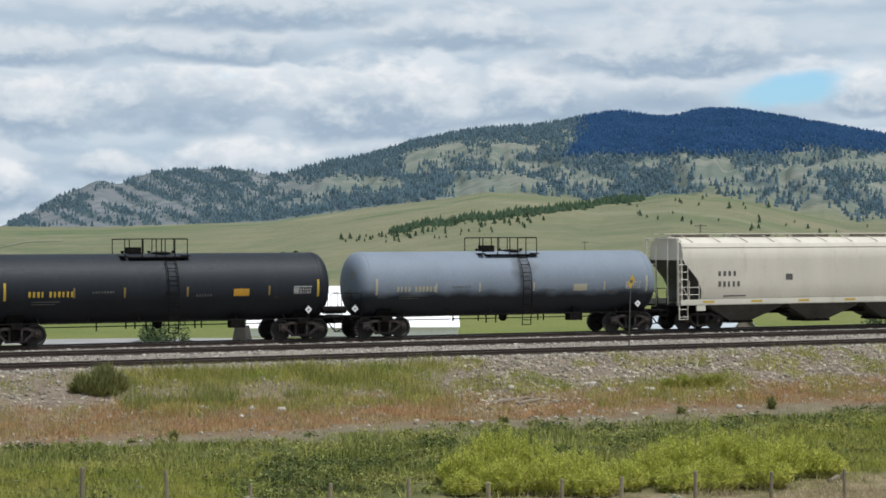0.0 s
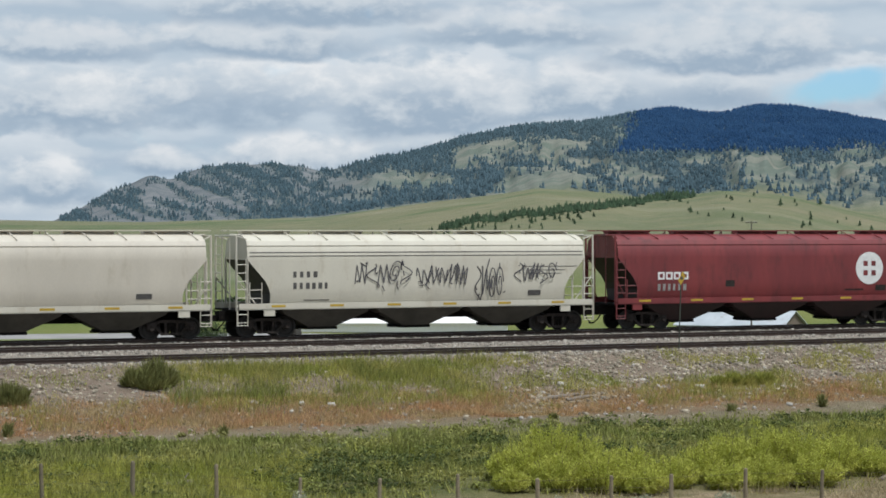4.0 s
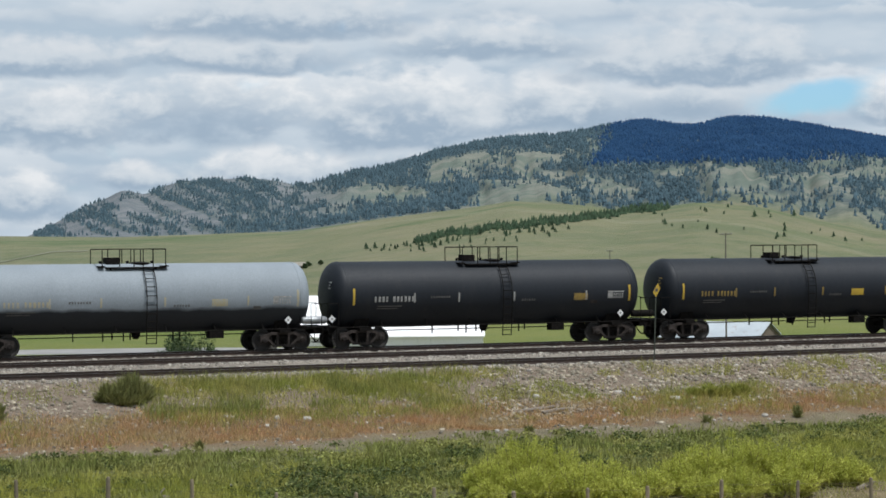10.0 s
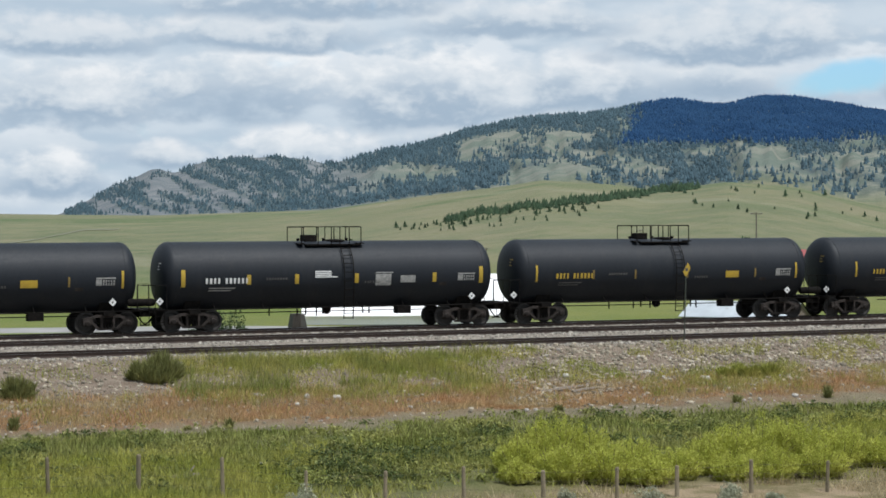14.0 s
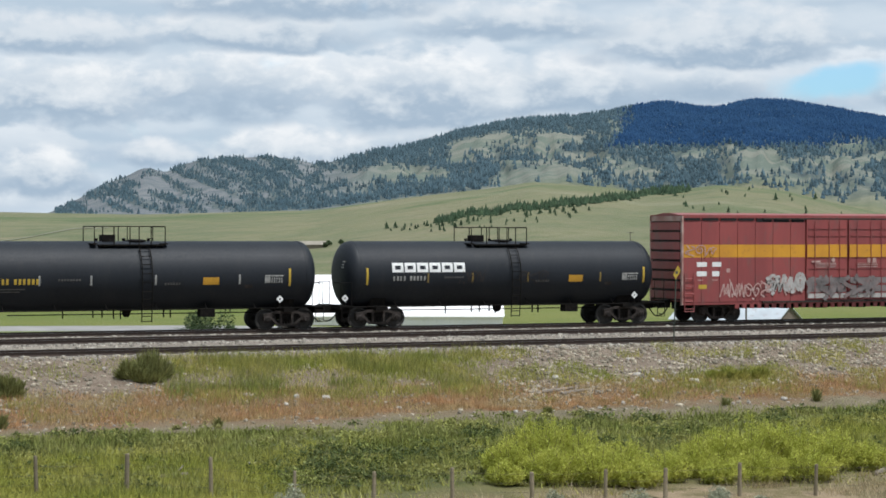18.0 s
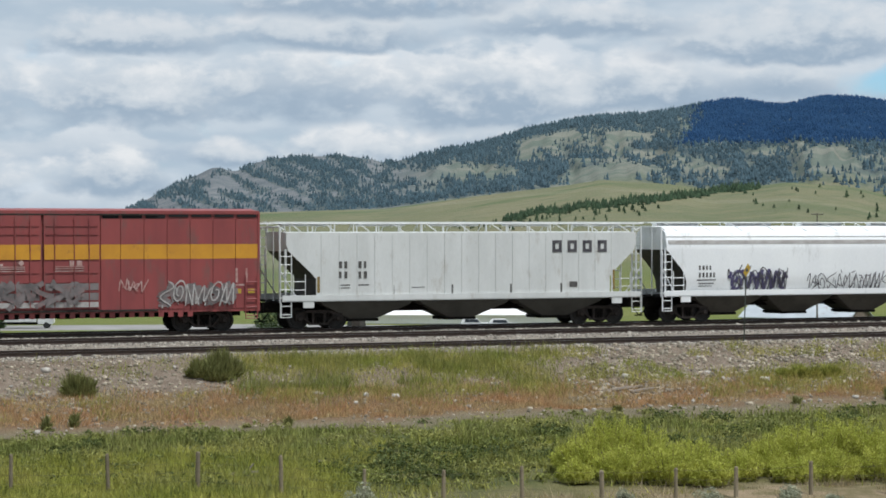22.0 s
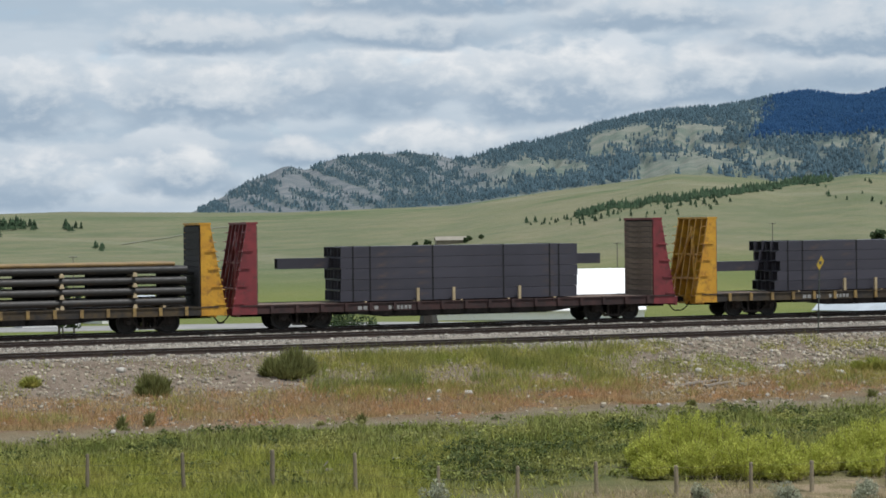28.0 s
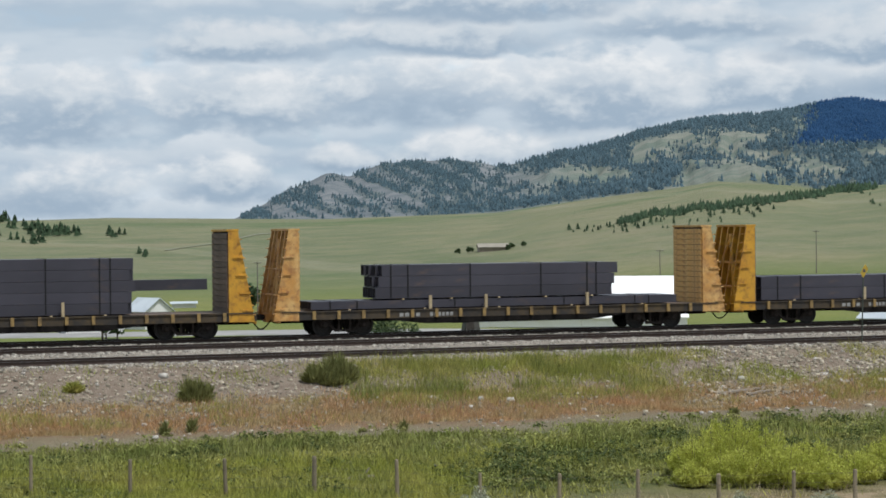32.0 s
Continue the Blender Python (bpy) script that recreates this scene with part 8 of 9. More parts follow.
for s in (-1, 1):
    bm = bm_new()
    hexa(bm, [(s * L_ - 0.1, -W_ + 0.13, 0.4), (s * L_ + 0.1, -W_ + 0.13, 0.4), (s * L_ + 0.1, W_, 0.4), (s * L_ - 0.1, W_, 0.4), (s * L_ - 0.1, -W_ + 0.13, E_), (s * L_ + 0.1, -W_ + 0.13, E_), (s * L_ + 0.1, W_, E_), (s * L_ - 0.1, W_, E_)])
    hexa(bm, [(s * L_ - 0.1, -W_ + 0.13, E_), (s * L_ + 0.1, -W_ + 0.13, E_), (s * L_ + 0.1, W_, E_), (s * L_ - 0.1, W_, E_), (s * L_ - 0.1, -0.05, R_), (s * L_ + 0.1, -0.05, R_), (s * L_ + 0.1, 0.05, R_), (s * L_ - 0.1, 0.05, R_)])
    part("end_wall", bm, M_CLAD, hall)
    bm = bm_new()
    hexa(bm, [(-L_ - 0.4, s * (W_ + 0.5), E_ - 0.1), (L_ + 0.4, s * (W_ + 0.5), E_ - 0.1), (L_ + 0.4, 0, R_), (-L_ - 0.4, 0, R_), (-L_ - 0.4, s * (W_ + 0.5), E_ + 0.1), (L_ + 0.4, s * (W_ + 0.5), E_ + 0.1), (L_ + 0.4, 0, R_ + 0.2), (-L_ - 0.4, 0, R_ + 0.2)])
    part("roof_slope", bm, M_CLAD, hall)
bm = bm_new()
box(bm, -L_, L_, -W_, W_ - 0.1, -0.45, -0.4)
box(bm, -L_, L_, W_ - 0.12, W_, 0.4, E_)
part("rear_wall", bm, M_CLAD, hall)

# house with a pale metal roof and a boarded gable
M_ROOF = material("pale_blue_metal_roof", (0.52, 0.55, 0.57), (0.44, 0.47, 0.49), 0.3, 0.4, 0.3, 0.02, 3.0, (0.30, 0.20, 0.17), 0.12)
M_BOARD = material("brown_weathered_boards", (0.13, 0.095, 0.07), (0.19, 0.15, 0.12), 1.0, 0.9, 0.0, 0.2, 10.0, stretch=(4, 4, 0.3))
M_BARNRED = material("barn_red_roof_paint", (0.28, 0.05, 0.045), (0.22, 0.04, 0.04), 0.5, 0.6)
M_HOUSEWHITE = material("white_house_siding", (0.70, 0.69, 0.66), (0.62, 0.61, 0.58), 0.5, 0.7)
M_TANROOF = material("sun_bleached_shingle_roof", (0.27, 0.24, 0.19), (0.22, 0.195, 0.155), 0.5, 0.8)
M_TANWALL = material("tan_house_siding", (0.22, 0.185, 0.135), (0.18, 0.15, 0.11), 0.5, 0.7)


def house(name, label, category, x, y, length, depth, eave, ridge, turn, wall, roof, windows=0, group=""):
    z = float(ground_height(x, y))
    h = thing(name, label, category, pose(x, y, z, 0, 0, turn), group)
    bm = bm_new()
    box(bm, -length / 2, length / 2, -depth / 2, depth / 2, -1.0, eave)
    part("wall", bm, wall, h)
    for s in (-1, 1):
        bm = bm_new()
        hexa(bm, [(s * length / 2 - 0.08, -depth / 2, eave), (s * length / 2 + 0.02, -depth / 2, eave), (s * length / 2 + 0.02, depth / 2, eave), (s * length / 2 - 0.08, depth / 2, eave), (s * length / 2 - 0.08, -0.05, ridge - 0.08), (s * length / 2 + 0.02, -0.05, ridge - 0.08), (s * length / 2 + 0.02, 0.05, ridge - 0.08), (s * length / 2 - 0.08, 0.05, ridge - 0.08)])
        part("gable", bm, wall, h)
        bm = bm_new()
        o = 0.4
        drop = (ridge - eave) * o / (depth / 2)
        hexa(bm, [(-length / 2 - o, s * (depth / 2 + o), eave - drop), (length / 2 + o, s * (depth / 2 + o), eave - drop), (length / 2 + o, 0, ridge), (-length / 2 - o, 0, ridge), (-length / 2 - o, s * (depth / 2 + o), eave - drop + 0.12), (length / 2 + o, s * (depth / 2 + o), eave - drop + 0.12), (length / 2 + o, 0, ridge + 0.12), (-length / 2 - o, 0, ridge + 0.12)])
        part("roof", bm, roof, h)
    for k in range(windows):
        wx = -length / 2 + (k + 0.5) * length / windows
        bm = bm_new()
        box(bm, wx - 0.55, wx + 0.55, -depth / 2 - 0.05, -depth / 2 + 0.02, 0.9, 2.0)
        w = part("window", bm, M_HOUSEWHITE, h)
        bm = bm_new()
        box(bm, wx - 0.47, wx + 0.47, -depth / 2 - 0.06, -depth / 2 - 0.04, 0.98, 1.92)
        part("pane", bm, M_GLASSDARK, w)
    return h


roof_house = house("shed", "low shed with pale metal roof and brown board gable", "shed", 175.3, 286.6, 18.0, 9.5, 3.1, 5.3, -55.0, M_BOARD, M_ROOF)

# dark timber bin close behind the line
M_BIN = material("dark_timber_bin_board", (0.022, 0.018, 0.016), (0.04, 0.032, 0.027), 2.0, 0.9, 0.0, 0.2, 15.0, spread=0.2)
M_BINSIDE = material("grey_concrete_side", (0.05, 0.046, 0.042), (0.075, 0.07, 0.063), 2.0, 0.9, 0.0, 0.1, 15.0)
bz = float(ground_height(37.3, 107.0))
tbin = thing("loading_bin", "tapered dark timber bin with pale concrete side", "bin", pose(37.3, 107.0, bz))
for k in range(5):
    bm = bm_new()
    a0, a1 = -0.80 + k * 0.21, -0.80 + (k + 1) * 0.21 - 0.02
    t0, t1 = -0.30 + k * 0.075, -0.30 + (k + 1) * 0.075 - 0.01
    hexa(bm, [(a0, -0.6, -0.3), (a1, -0.6, -0.3), (a1, -0.54, -0.3), (a0, -0.54, -0.3), (t0, -0.3, 2.9), (t1, -0.3, 2.9), (t1, -0.25, 2.9), (t0, -0.25, 2.9)])
    part("board", bm, M_BIN, tbin)
bm = bm_new()
hexa(bm, [(-0.80, -0.5, -0.3), (0.85, -0.5, -0.3), (0.85, 0.6, -0.3), (-0.80, 0.6, -0.3), (-0.30, -0.23, 2.9), (0.33, -0.23, 2.9), (0.33, 0.3, 2.9), (-0.30, 0.3, 2.9)])
part("core", bm, M_BINSIDE, tbin, "grey concrete core")

# bushes and trees close behind the line
def broadleaf(name, label, category, x, y, radius, trunk, n, seed, mat, size, group="", lumps=14):
    z = float(ground_height(x, y))
    t = thing(name, label, category, pose(x, y, z), group)
    rnd = random.Random(seed)
    bm = bm_new()
    top = trunk + radius[2] * 0.9
    lathe(bm, [(-0.3, 0.055 * top), (0.0, 0.04 * top), (top * 0.5, 0.025 * top), (top, 0.006 * top)], 7, "z")
    for k in range(6):
        a = rnd.uniform(0, 6.28)
        h0 = trunk * 0.5 + rnd.uniform(0.1, 0.6) * radius[2]
        bar(bm, (0, 0, h0), (math.cos(a) * radius[0] * 0.7, math.sin(a) * radius[1] * 0.7, h0 + radius[2] * 0.5), 0.012 * top, 5)
    part("trunk", bm, M_TWIG, t)
    part("crown", leaves(n, seed, radius, (0, 0, trunk + radius[2] * 0.9), mat, "crown", size, lumps), None, t)
    return t


M_TREELEAF = material("dark_poplar_leaf", (0.052, 0.082, 0.036), (0.088, 0.118, 0.052), 0.3, 0.75, spread=0.4, island=True, spec=0.25, leaf=0.3)
for i, (x, y, r, h) in enumerate(((33.3, 112.0, 1.2, 1.75), (34.7, 112.6, 1.35, 1.95), (35.8, 112.0, 0.9, 1.6), (80.6, 108.0, 1.6, 1.9), (83.2, 108.4, 1.5, 1.8))):
    broadleaf("lineside_bush", "leafy green bush behind the railway", "bush", x, y, (r, r, h), 0.25, 3600, 500 + i, M_TREELEAF, 0.06, "bushes behind the railway")
for i, (b, r, h, w) in enumerate(((9.2, 330, 3.6, 2.4), (9.6, 336, 2.9, 2.0), (13.25, 450, 2.2, 1.9), (9.3, 330, 2.6, 2.4), (8.9, 420, 3.0, 2.6), (7.3, 420, 3.2, 3.0), (6.6, 400, 2.6, 2.4), (17.5, 440, 1.5, 2.6), (18.2, 450, 1.3, 2.4), (17.85, 446, 1.2, 2.2), (32.0, 560, 2.0, 2.6), (33.3, 540, 2.6, 2.8), (33.9, 545, 3.0, 2.8), (34.6, 545, 2.8, 3.0), (35.2, 550, 2.5, 2.6), (35.9, 540, 2.8, 3.0), (36.6, 560, 3.0, 3.2), (31.4, 580, 1.8, 2.2), (34.2, 560, 2.6, 2.6), (35.5, 565, 2.8, 2.8))):
    x, y = r * math.sin(radians(b)), r * math.cos(radians(b))
    broadleaf("broadleaf_tree", "dark green broadleaf tree in the valley", "tree", x, y, (w, w, h), h * 0.4, 700, 520 + i, M_TREELEAF, 0.42, "valley trees")

# houses, barns
for i, (b, r, l_, d_, e_, g_, turn, wall, roof, lab) in enumerate((
        (8.9, 360, 10, 6, 2.2, 3.4, 5, M_HOUSEWHITE, M_ROOF, "white ranch house with pale metal roof"),
        (10.45, 372, 5.5, 6, 3.3, 5.4, -62, M_HOUSEWHITE, M_ROOF, "white outbuilding with pale metal roof"),
        (32.6, 520, 8, 6, 3.0, 5.2, -20, M_BOARD, M_BARNRED, "barn with a red roof"))):
    x, y = r * math.sin(radians(b)), r * math.cos(radians(b))
    house("house" if "barn" not in lab else "barn", lab, "house" if "barn" not in lab else "barn", x, y, l_, d_, e_, g_, turn, wall, roof, 0 if r > 600 else 3)
x, y, z, r = on_bearing(11.4, -1.95)
house("mobile_home", "long low white mobile home in the pasture", "house", x, y, 5.2, 2.4, 0.9, 1.2, -10, M_HOUSEWHITE, M_ROOF, 0)
x, y, z, r = on_bearing(19.84, -0.50)
house("hill_house", "tan house with broad pale roof on the hillside", "house", x, y, 10, 7, 1.3, 2.4, -15, M_TANWALL, M_TANROOF, 0)
for i, (dx, dy, r_2) in enumerate(((-8.5, -1.0, 1.0), (7.5, 1.0, 0.9), (-12.0, 2.0, 0.8), (11.0, -1.0, 0.7), (3.0, -7.0, 0.7))):
    broadleaf("garden_tree", "small dark tree beside the hillside house", "tree", x + dx, y + dy, (r_2 * 1.3, r_2 * 1.3, r_2), 0.3, 500, 570 + i, M_TREELEAF, 0.3, "garden trees")

# farm track across the grassy hill
TRACK_B, TRACK_H = (10.9, 12.2, 13.45, 14.4), (-0.40, -0.23, 0.02, 0.04)
bm = bm_new()
prev = None
for k in range(90):
    b = TRACK_B[0] + (TRACK_B[-1] - TRACK_B[0]) * k / 89
    x, y, z, r = on_bearing(b, float(np.interp(b, TRACK_B, TRACK_H)))
    ux, uy = x / r, y / r
    cur = [bm.verts.new((x + ux * d, y + uy * d, float(ground_height(x + ux * d, y + uy * d)) + 0.25)) for d in (-4.5, 0.0, 4.5)]
    if prev:
        for j in (0, 1):
            bm.faces.new((prev[j], cur[j], cur[j + 1], prev[j + 1]))
    prev = cur
M_DIRTROAD = material("pale_dirt_track", (0.185, 0.18, 0.12), (0.14, 0.15, 0.085), 0.015, 0.95)
tagged(new("farm_track", mesh_of("farm_track", bm, M_DIRTROAD)), "pale dirt track across the grassy hill", "track", kind="structure")

# utility poles
M_POLE = material("grey_utility_pole", (0.12, 0.10, 0.085), (0.16, 0.14, 0.12), 2.0, 0.9)
for i, (b, r, h) in enumerate(((31.74, 300, 11.4), (20.8, 420, 11.0), (13.4, 430, 10.5), (24.4, 470, 10.5), (28.6, 520, 10.5), (9.6, 440, 10.5))):
    x, y = r * math.sin(radians(b)), r * math.cos(radians(b))
    z = float(ground_height(x, y))
    h = (EYE_Z + r * math.tan(radians(0.43)) - z) if i == 0 else h
    p = thing("utility_pole", "grey wooden utility pole with a crossarm", "utility pole", pose(x, y, z, 0, 0, -b), "utility poles")
    bm = bm_new()
    lathe(bm, [(-0.5, 0.14), (0, 0.14), (h, 0.09), (h + 0.02, 0.0)], 8, "z")
    part("pole", bm, M_POLE, p)
    bm = bm_new()
    box(bm, -0.85, 0.85, -0.14, -0.06, h - 0.3, h - 0.18)
    arm = part("crossarm", bm, M_POLE, p)
    for dx in (-0.75, -0.4, 0.4, 0.75):
        bm = bm_new()
        lathe(bm, [(h - 0.18, 0.03), (h - 0.08, 0.05), (h - 0.03, 0.0)], 6, "z", (dx, -0.1, 0))
        part("insulator", bm, M_BARE, arm)

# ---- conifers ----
# far needles are tinted blue to stand for the haze of distance
M_CONIFER = material("haze_tinted_conifer_needles", (0.042, 0.071, 0.088), (0.062, 0.096, 0.112), 0.05, 0.9, spread=0.35, island=True, spec=0.1)
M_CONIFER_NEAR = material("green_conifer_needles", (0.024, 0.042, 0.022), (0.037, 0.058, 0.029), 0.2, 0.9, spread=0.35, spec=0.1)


M_BELT = material("belt_conifer_needles", (0.024, 0.043, 0.024), (0.037, 0.058, 0.031), 0.2, 0.9, spread=0.35, island=True, spec=0.1)


def conifer_mass(xs, ys, hs, seed, mat, name, tiers=2, sides=5, fat=0.25):
    rng = np.random.default_rng(seed)
    n = len(xs)
    z = ground_height(xs, ys)
    verts, faces = [], []
    base = 0
    for t in range(tiers):
        a = rng.random(n)[:, None] * 6.283 + np.arange(sides)[None] * (6.283 / sides)
        lo, hi = (0.08 + 0.40 * t / max(tiers - 1, 1) * (tiers > 1)), (0.68 if t == 0 and tiers > 1 else 1.0)
        rad = hs[:, None] * (fat * (1.0 - 0.42 * t)) * (0.7 + 0.6 * rng.random((n, sides)))
        ring = np.stack([xs[:, None] + np.cos(a) * rad, ys[:, None] + np.sin(a) * rad, np.repeat((z + hs * lo)[:, None], sides, 1) - 0.06 * hs[:, None] * rng.random((n, sides))], -1)
        tip = np.stack([xs + 0.03 * hs * rng.normal(size=n), ys, z + hs * hi], -1)[:, None]
        verts.append(np.concatenate([ring, tip], 1).reshape(-1, 3))
        i = np.arange(n)[:, None] * (sides + 1) + base
        k = np.arange(sides)[None]
        faces.append(np.stack([i + k, i + (k + 1) % sides, np.repeat(i + sides, sides, 1)], -1).reshape(-1, 3))
        base += n * (sides + 1)
    return array_mesh(name, np.concatenate(verts), np.concatenate(faces), mat)


rng = np.random.default_rng(77)
n_ = 170000
b_ = rng.uniform(5.0, 39.5, n_)
r_ = 1450 + (4650 - 1450) * rng.random(n_) ** 0.8
x_, y_ = r_ * np.sin(np.radians(b_)), r_ * np.cos(np.radians(b_))
z_ = ground_height(x_, y_)
dens_, summit_ = wooded(x_, y_, z_)
ok_ = rng.random(n_) < 0.11 + 0.55 * smoothstep(0.3, 0.95, dens_)
ok_ &= (dens_ > 0.02)
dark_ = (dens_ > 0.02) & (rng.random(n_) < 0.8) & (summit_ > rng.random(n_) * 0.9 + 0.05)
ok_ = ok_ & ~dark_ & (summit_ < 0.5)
hs_ = (3.4 + 6.0 * rng.random(ok_.sum()) ** 1.6) * (0.6 + 0.4 * r_[ok_] / 2600) * (0.72 + 0.28 * smoothstep(19.0, 22.0, b_[ok_]))
tagged(new("mountain_forest", conifer_mass(x_[ok_], y_[ok_], hs_, 5, M_CONIFER, "mountain_forest", 2, 6, 0.30)), "conifers over the mountain slopes, tinted with blue haze", "forest", kind="stuff")
# dark blue needle colour paints in the summit's cloud shadow and distance haze
M_SUMMIT_SHADE = material("cloud_shaded_needles", (0.014, 0.040, 0.094), (0.022, 0.055, 0.115), 0.012, 0.95, spread=0.16, island=True, spec=0.05)
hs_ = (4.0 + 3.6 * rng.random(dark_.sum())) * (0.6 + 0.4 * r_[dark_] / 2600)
tagged(new("summit_forest", conifer_mass(x_[dark_], y_[dark_], hs_, 6, M_SUMMIT_SHADE, "summit_forest", 2, 5, 0.36)), "dense summit forest coloured dark blue for cloud shade and haze", "forest", kind="stuff")


def conifer(x, y, h, seed, group):
    key = ("conifer", seed % 4)

    def make_crown():
        rng = np.random.default_rng(900 + seed % 4)
        vs, fs = [], []
        tiers, sides = 6, 9
        for t in range(tiers):
            lo, hi = 0.10 + 0.13 * t, 0.36 + 0.13 * t
            rad = 0.40 * (1 - t / (tiers + 0.9))
            b0 = len(vs)
            for k in range(sides):
                a = 6.283 * k / sides + rng.random() * 0.4
                q = rad * (0.55 + 0.7 * rng.random())
                vs.append((math.cos(a) * q, math.sin(a) * q, lo - 0.03 * rng.random()))
            vs.append((0, 0, min(hi, 1.0)))
            for k in range(sides):
                fs.append((b0 + k, b0 + (k + 1) % sides, b0 + sides))
        return array_mesh("crown", vs, fs, M_CONIFER_NEAR)

    def make_trunk():
        bm = bm_new()
        lathe(bm, [(-0.05, 0.022), (0.0, 0.02), (0.6, 0.01), (0.95, 0.002)], 6, "z")
        return mesh_of("trunk", bm, M_TWIG)

    t = thing("conifer_tree", "dark green conifer on the grassy hillside", "tree", pose(x, y, float(ground_height(x, y))), group)
    c = part("crown", cached(key, make_crown), None, t)
    c.scale = (h, h, h)
    k = part("trunk", cached("conifer_trunk", make_trunk), None, t)
    k.scale = (h, h, h)
    return t


# the belt of trees that climbs the hill, and scattered ones round it
rnd = random.Random(88)
BELT_B, BELT_H = (23.0, 24.2, 25.4, 26.8, 28.1, 29.6, 30.4), (0.20, 0.41, 0.56, 0.71, 0.86, 1.06, 1.12)
belt = []
for k in range(950):
    b = rnd.uniform(23.3, 30.2)
    el = float(np.interp(b, BELT_B, BELT_H)) + rnd.gauss(0, 0.035) + 0.02 * math.sin(b * 5)
    x, y, z, r = on_bearing(b, el)
    belt.append((x, y, (1.8 + 2.6 * rnd.random() ** 1.8) * r / 1150))
belt = np.array(belt)
tagged(new("tree_belt", conifer_mass(belt[:, 0], belt[:, 1], belt[:, 2], 8, M_BELT, "tree_belt", 4, 8, 0.42)), "belt of dark green conifers climbing the grassy hill", "trees", kind="stuff")
for k in range(105):
    b = rnd.uniform(21.8, 27.5)
    el = float(np.interp(b, BELT_B, BELT_H)) - rnd.uniform(0.05, 0.42)
    if el < -0.05:
        continue
    x, y, z, r = on_bearing(b, el)
    conifer(x, y, (2.0 + 2.6 * rnd.random() ** 2) * r / 1150, k, "scattered hillside trees")
for k in range(46):
    b = rnd.uniform(30.0, 37.5)
    el = rnd.uniform(0.15, 1.0) if b > 33 else rnd.uniform(0.4, 1.15)
    if el > float(np.interp(b, HILL_B, HILL_H)) - 0.03:
        continue
    x, y, z, r = on_bearing(b, el)
    conifer(x, y, (2.0 + 2.6 * rnd.random() ** 2) * r / 1150, k, "scattered hillside trees")
for b0, e0, count, w, hgt in ((7.9, 0.05, 26, 0.7, 7.0), (7.2, 0.22, 12, 0.5, 6.5), (6.7, 0.42, 10, 0.25, 7.0), (9.3, 0.02, 8, 0.5, 6.0), (7.4, -0.15, 12, 0.35, 7.5), (6.3, -0.05, 14, 0.5, 7.0), (10.4, -0.55, 6, 0.5, 5.0)):
    for k in range(count):
        b, el = b0 + rnd.gauss(0, w * 0.5), e0 + rnd.gauss(0, 0.035)
        x, y, z, r = on_bearing(b, min(el, float(np.interp(b, HILL_B, HILL_H)) - 0.02))
        conifer(x, y, rnd.uniform(0.55, 1.0) * hgt * r / 1150, k, "trees on the far rise")

# ---- traffic on the highway ----
M_CARWHITE = material("white_car_paint", (0.66, 0.66, 0.66), None, 1.0, 0.25)
M_TYRE = material("tyre_rubber", (0.02, 0.02, 0.02), None, 5.0, 0.8)


def wheels_on(t, spots, r):
    for x, y in spots:
        bm = bm_new()
        lathe(bm, [(-0.12, 0.0), (-0.12, r * 0.7), (-0.12, r), (0.12, r), (0.12, 0.0)], 14, "y", (x, y, r))
        part("wheel", bm, M_TYRE, t)


def suv(x, label):
    t = thing("suv", label, "car", pose(0, 0, 0), "cars on the highway")
    bm = bm_new()
    hexa(bm, [(-2.2, -0.9, 0.35), (2.3, -0.9, 0.35), (2.3, 0.9, 0.35), (-2.2, 0.9, 0.35), (-2.2, -0.92, 1.0), (2.25, -0.9, 0.95), (2.25, 0.9, 0.95), (-2.2, 0.92, 1.0)])
    hexa(bm, [(-2.15, -0.88, 1.0), (1.1, -0.88, 0.97), (1.1, 0.88, 0.97), (-2.15, 0.88, 1.0), (-1.8, -0.72, 1.7), (0.4, -0.72, 1.7), (0.4, 0.72, 1.7), (-1.8, 0.72, 1.7)])
    part("body", bm, M_CARWHITE, t)
    bm = bm_new()
    for s in (-1, 1):
        hexa(bm, [(-1.8, s * 0.87, 1.08), (0.75, s * 0.87, 1.06), (0.75, s * 0.89, 1.06), (-1.8, s * 0.89, 1.08), (-1.6, s * 0.76, 1.58), (0.4, s * 0.76, 1.58), (0.4, s * 0.79, 1.58), (-1.6, s * 0.79, 1.58)])
    part("side_glass", bm, M_GLASSDARK, t)
    wheels_on(t, [(-1.4, -0.85), (1.45, -0.85), (-1.4, 0.85), (1.45, 0.85)], 0.37)
    return t


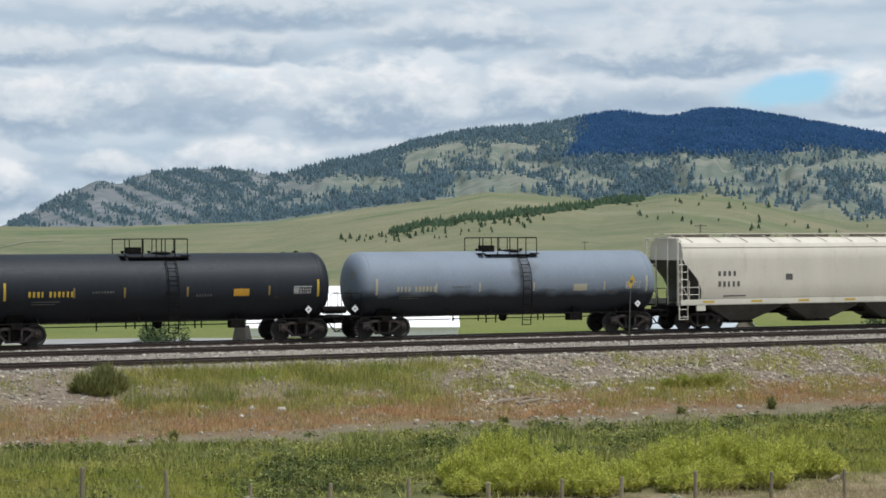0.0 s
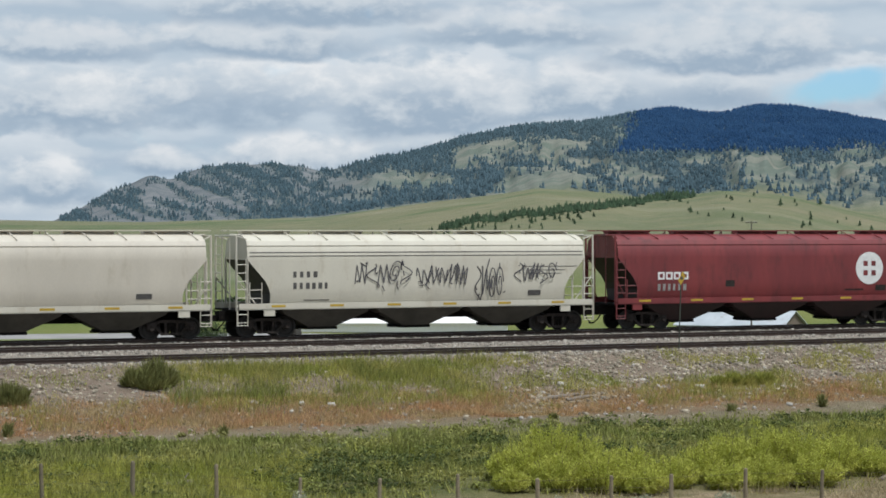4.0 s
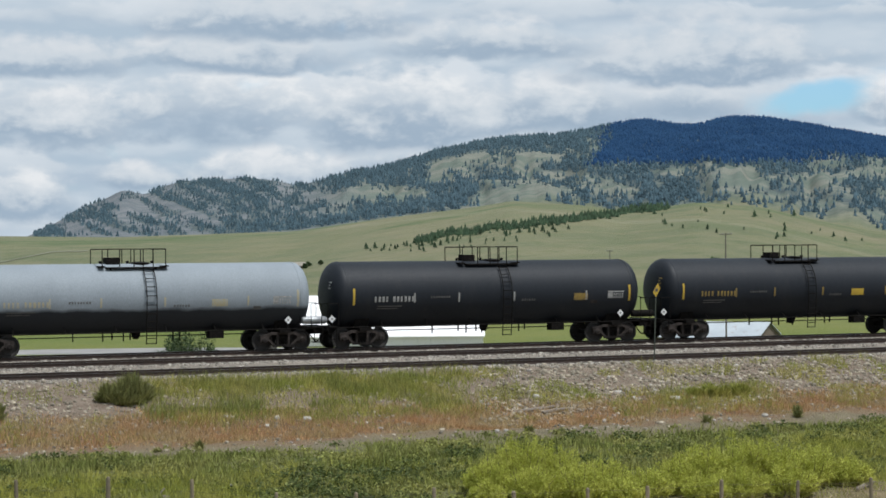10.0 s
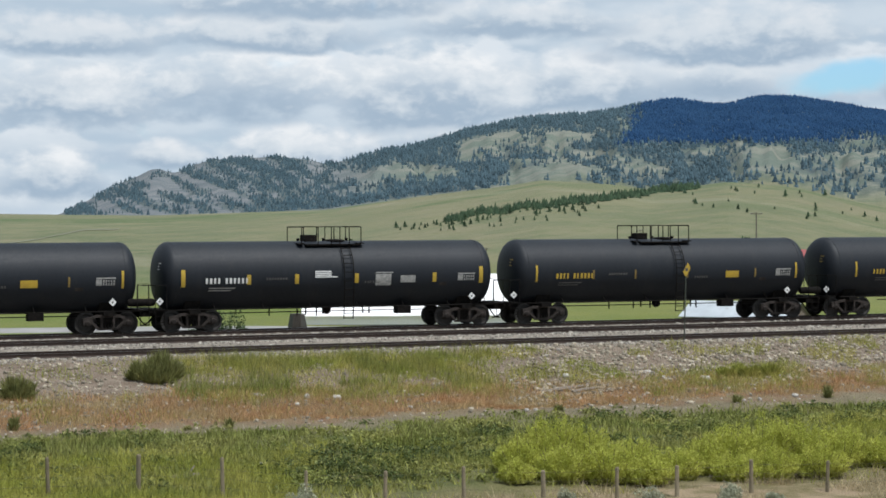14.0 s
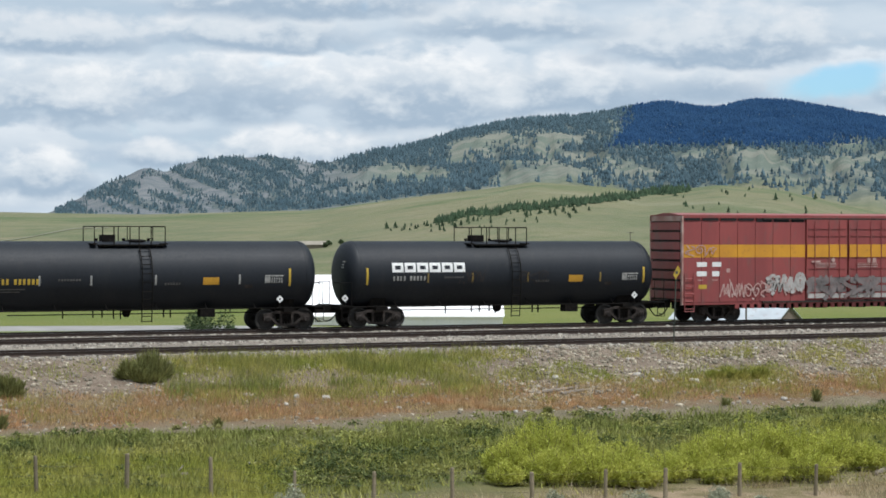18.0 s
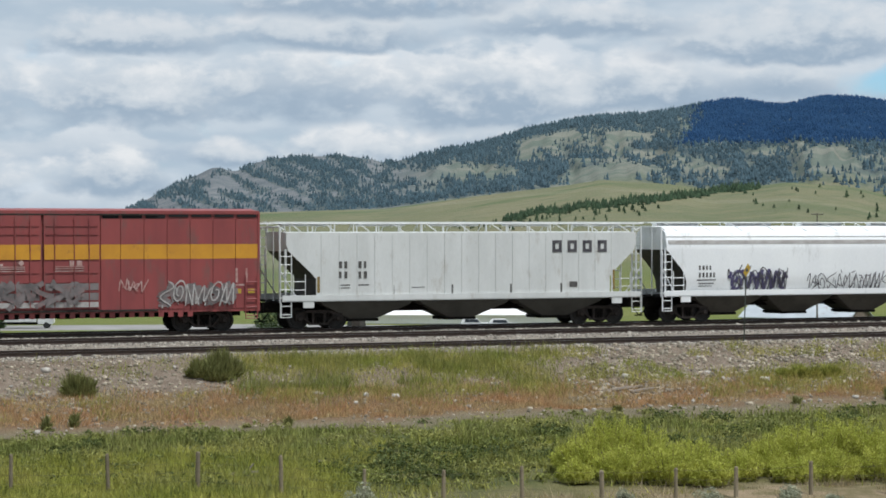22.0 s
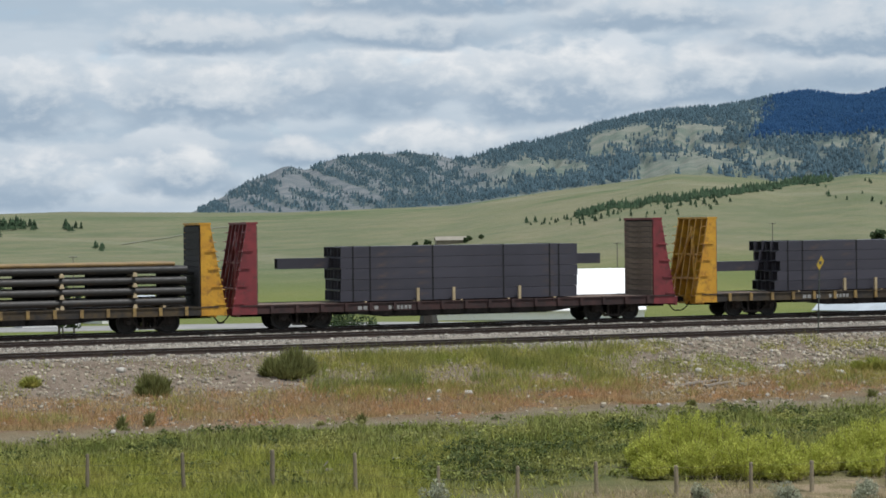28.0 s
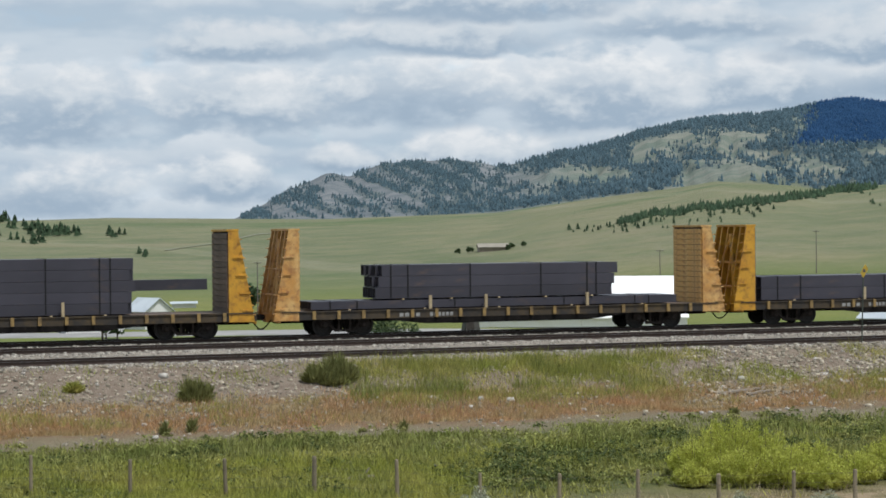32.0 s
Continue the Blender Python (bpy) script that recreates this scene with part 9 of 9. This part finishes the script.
def box_truck(x):
    t = thing("box_truck", "white box truck with a red slash on its side", "truck", pose(0, 0, 0))
    bm = bm_new()
    box(bm, -5.4, 2.3, -1.25, 1.25, 1.05, 3.75)
    part("cargo_box", bm, M_CARWHITE, t)
    bm = bm_new()
    hexa(bm, [(2.5, -1.1, 0.7), (4.9, -1.1, 0.7), (4.9, 1.1, 0.7), (2.5, 1.1, 0.7), (2.5, -1.1, 1.7), (4.9, -1.1, 1.6), (4.9, 1.1, 1.6), (2.5, 1.1, 1.7)])
    hexa(bm, [(2.5, -1.1, 1.7), (3.9, -1.1, 1.7), (3.9, 1.1, 1.7), (2.5, 1.1, 1.7), (2.5, -1.05, 2.7), (3.4, -1.05, 2.7), (3.4, 1.05, 2.7), (2.5, 1.05, 2.7)])
    part("cab", bm, M_CARWHITE, t)
    bm = bm_new()
    box(bm, 2.7, 3.5, -1.12, -1.08, 1.75, 2.45)
    part("cab_window", bm, M_GLASSDARK, t)
    bm = bm_new()
    hexa(bm, [(-5.2, -1.262, 1.1), (-4.6, -1.262, 1.1), (-4.6, -1.25, 1.1), (-5.2, -1.25, 1.1), (-4.9, -1.262, 3.2), (-4.3, -1.262, 3.2), (-4.3, -1.25, 3.2), (-4.9, -1.25, 3.2)])
    part("red_slash", bm, M_REDTRIM, t, "red slash painted on the box")
    bm = bm_new()
    box(bm, -3.0, 0.6, -1.262, -1.25, 2.9, 3.2)
    part("lettering_bar", bm, M_DARKMARK, t)
    bm = bm_new()
    box(bm, -5.3, 4.6, -0.5, 0.5, 0.6, 1.05)
    part("chassis", bm, M_IRON, t)
    wheels_on(t, [(-3.6, -1.05), (3.9, -1.0), (-3.6, 1.05), (3.9, 1.0)], 0.5)
    return t


TRAFFIC = [(suv(0, "white SUV driving along the highway"), 19.75), (suv(0, "white car following along the highway"), 19.92), (box_truck(0), 0.0), (suv(0, "white SUV driving the other way on the highway"), 0.0)]


def motions():
    """The train rolls to the left past the camera; cars and a truck run to the right on the highway."""
    for ob in TRAIN:
        x0 = ob.matrix_basis.translation.x
        walk(ob, [(t, pose(x0 - far, LINE_Y, 0)) for t, far in TRAVEL])
    # where each vehicle is at a time, and its speed in metres a second
    for (ob, _), (when, where, speed) in zip(TRAFFIC, ((20.0, 88.4, 23.0), (20.0, 92.9, 23.0), (23.2, 93.8, 28.0), (7.0, 94.9, -28.0))):
        spots = [(t, where + (t - when) * speed * math.cos(radians(ROAD_TURN))) for t in (0.0, 4.0, 6.0, 7.0, 8.0, 12.0, 16.0, 18.0, 20.0, 22.0, 24.0, 26.0, 32.0)]
        side, turn = (-3.0, ROAD_TURN) if speed > 0 else (3.0, ROAD_TURN + 180.0)
        walk(ob, [(t, pose(x, road_y(x) + side, road_z(x) + 0.02, 0, 0, turn)) for t, x in spots])


motions()
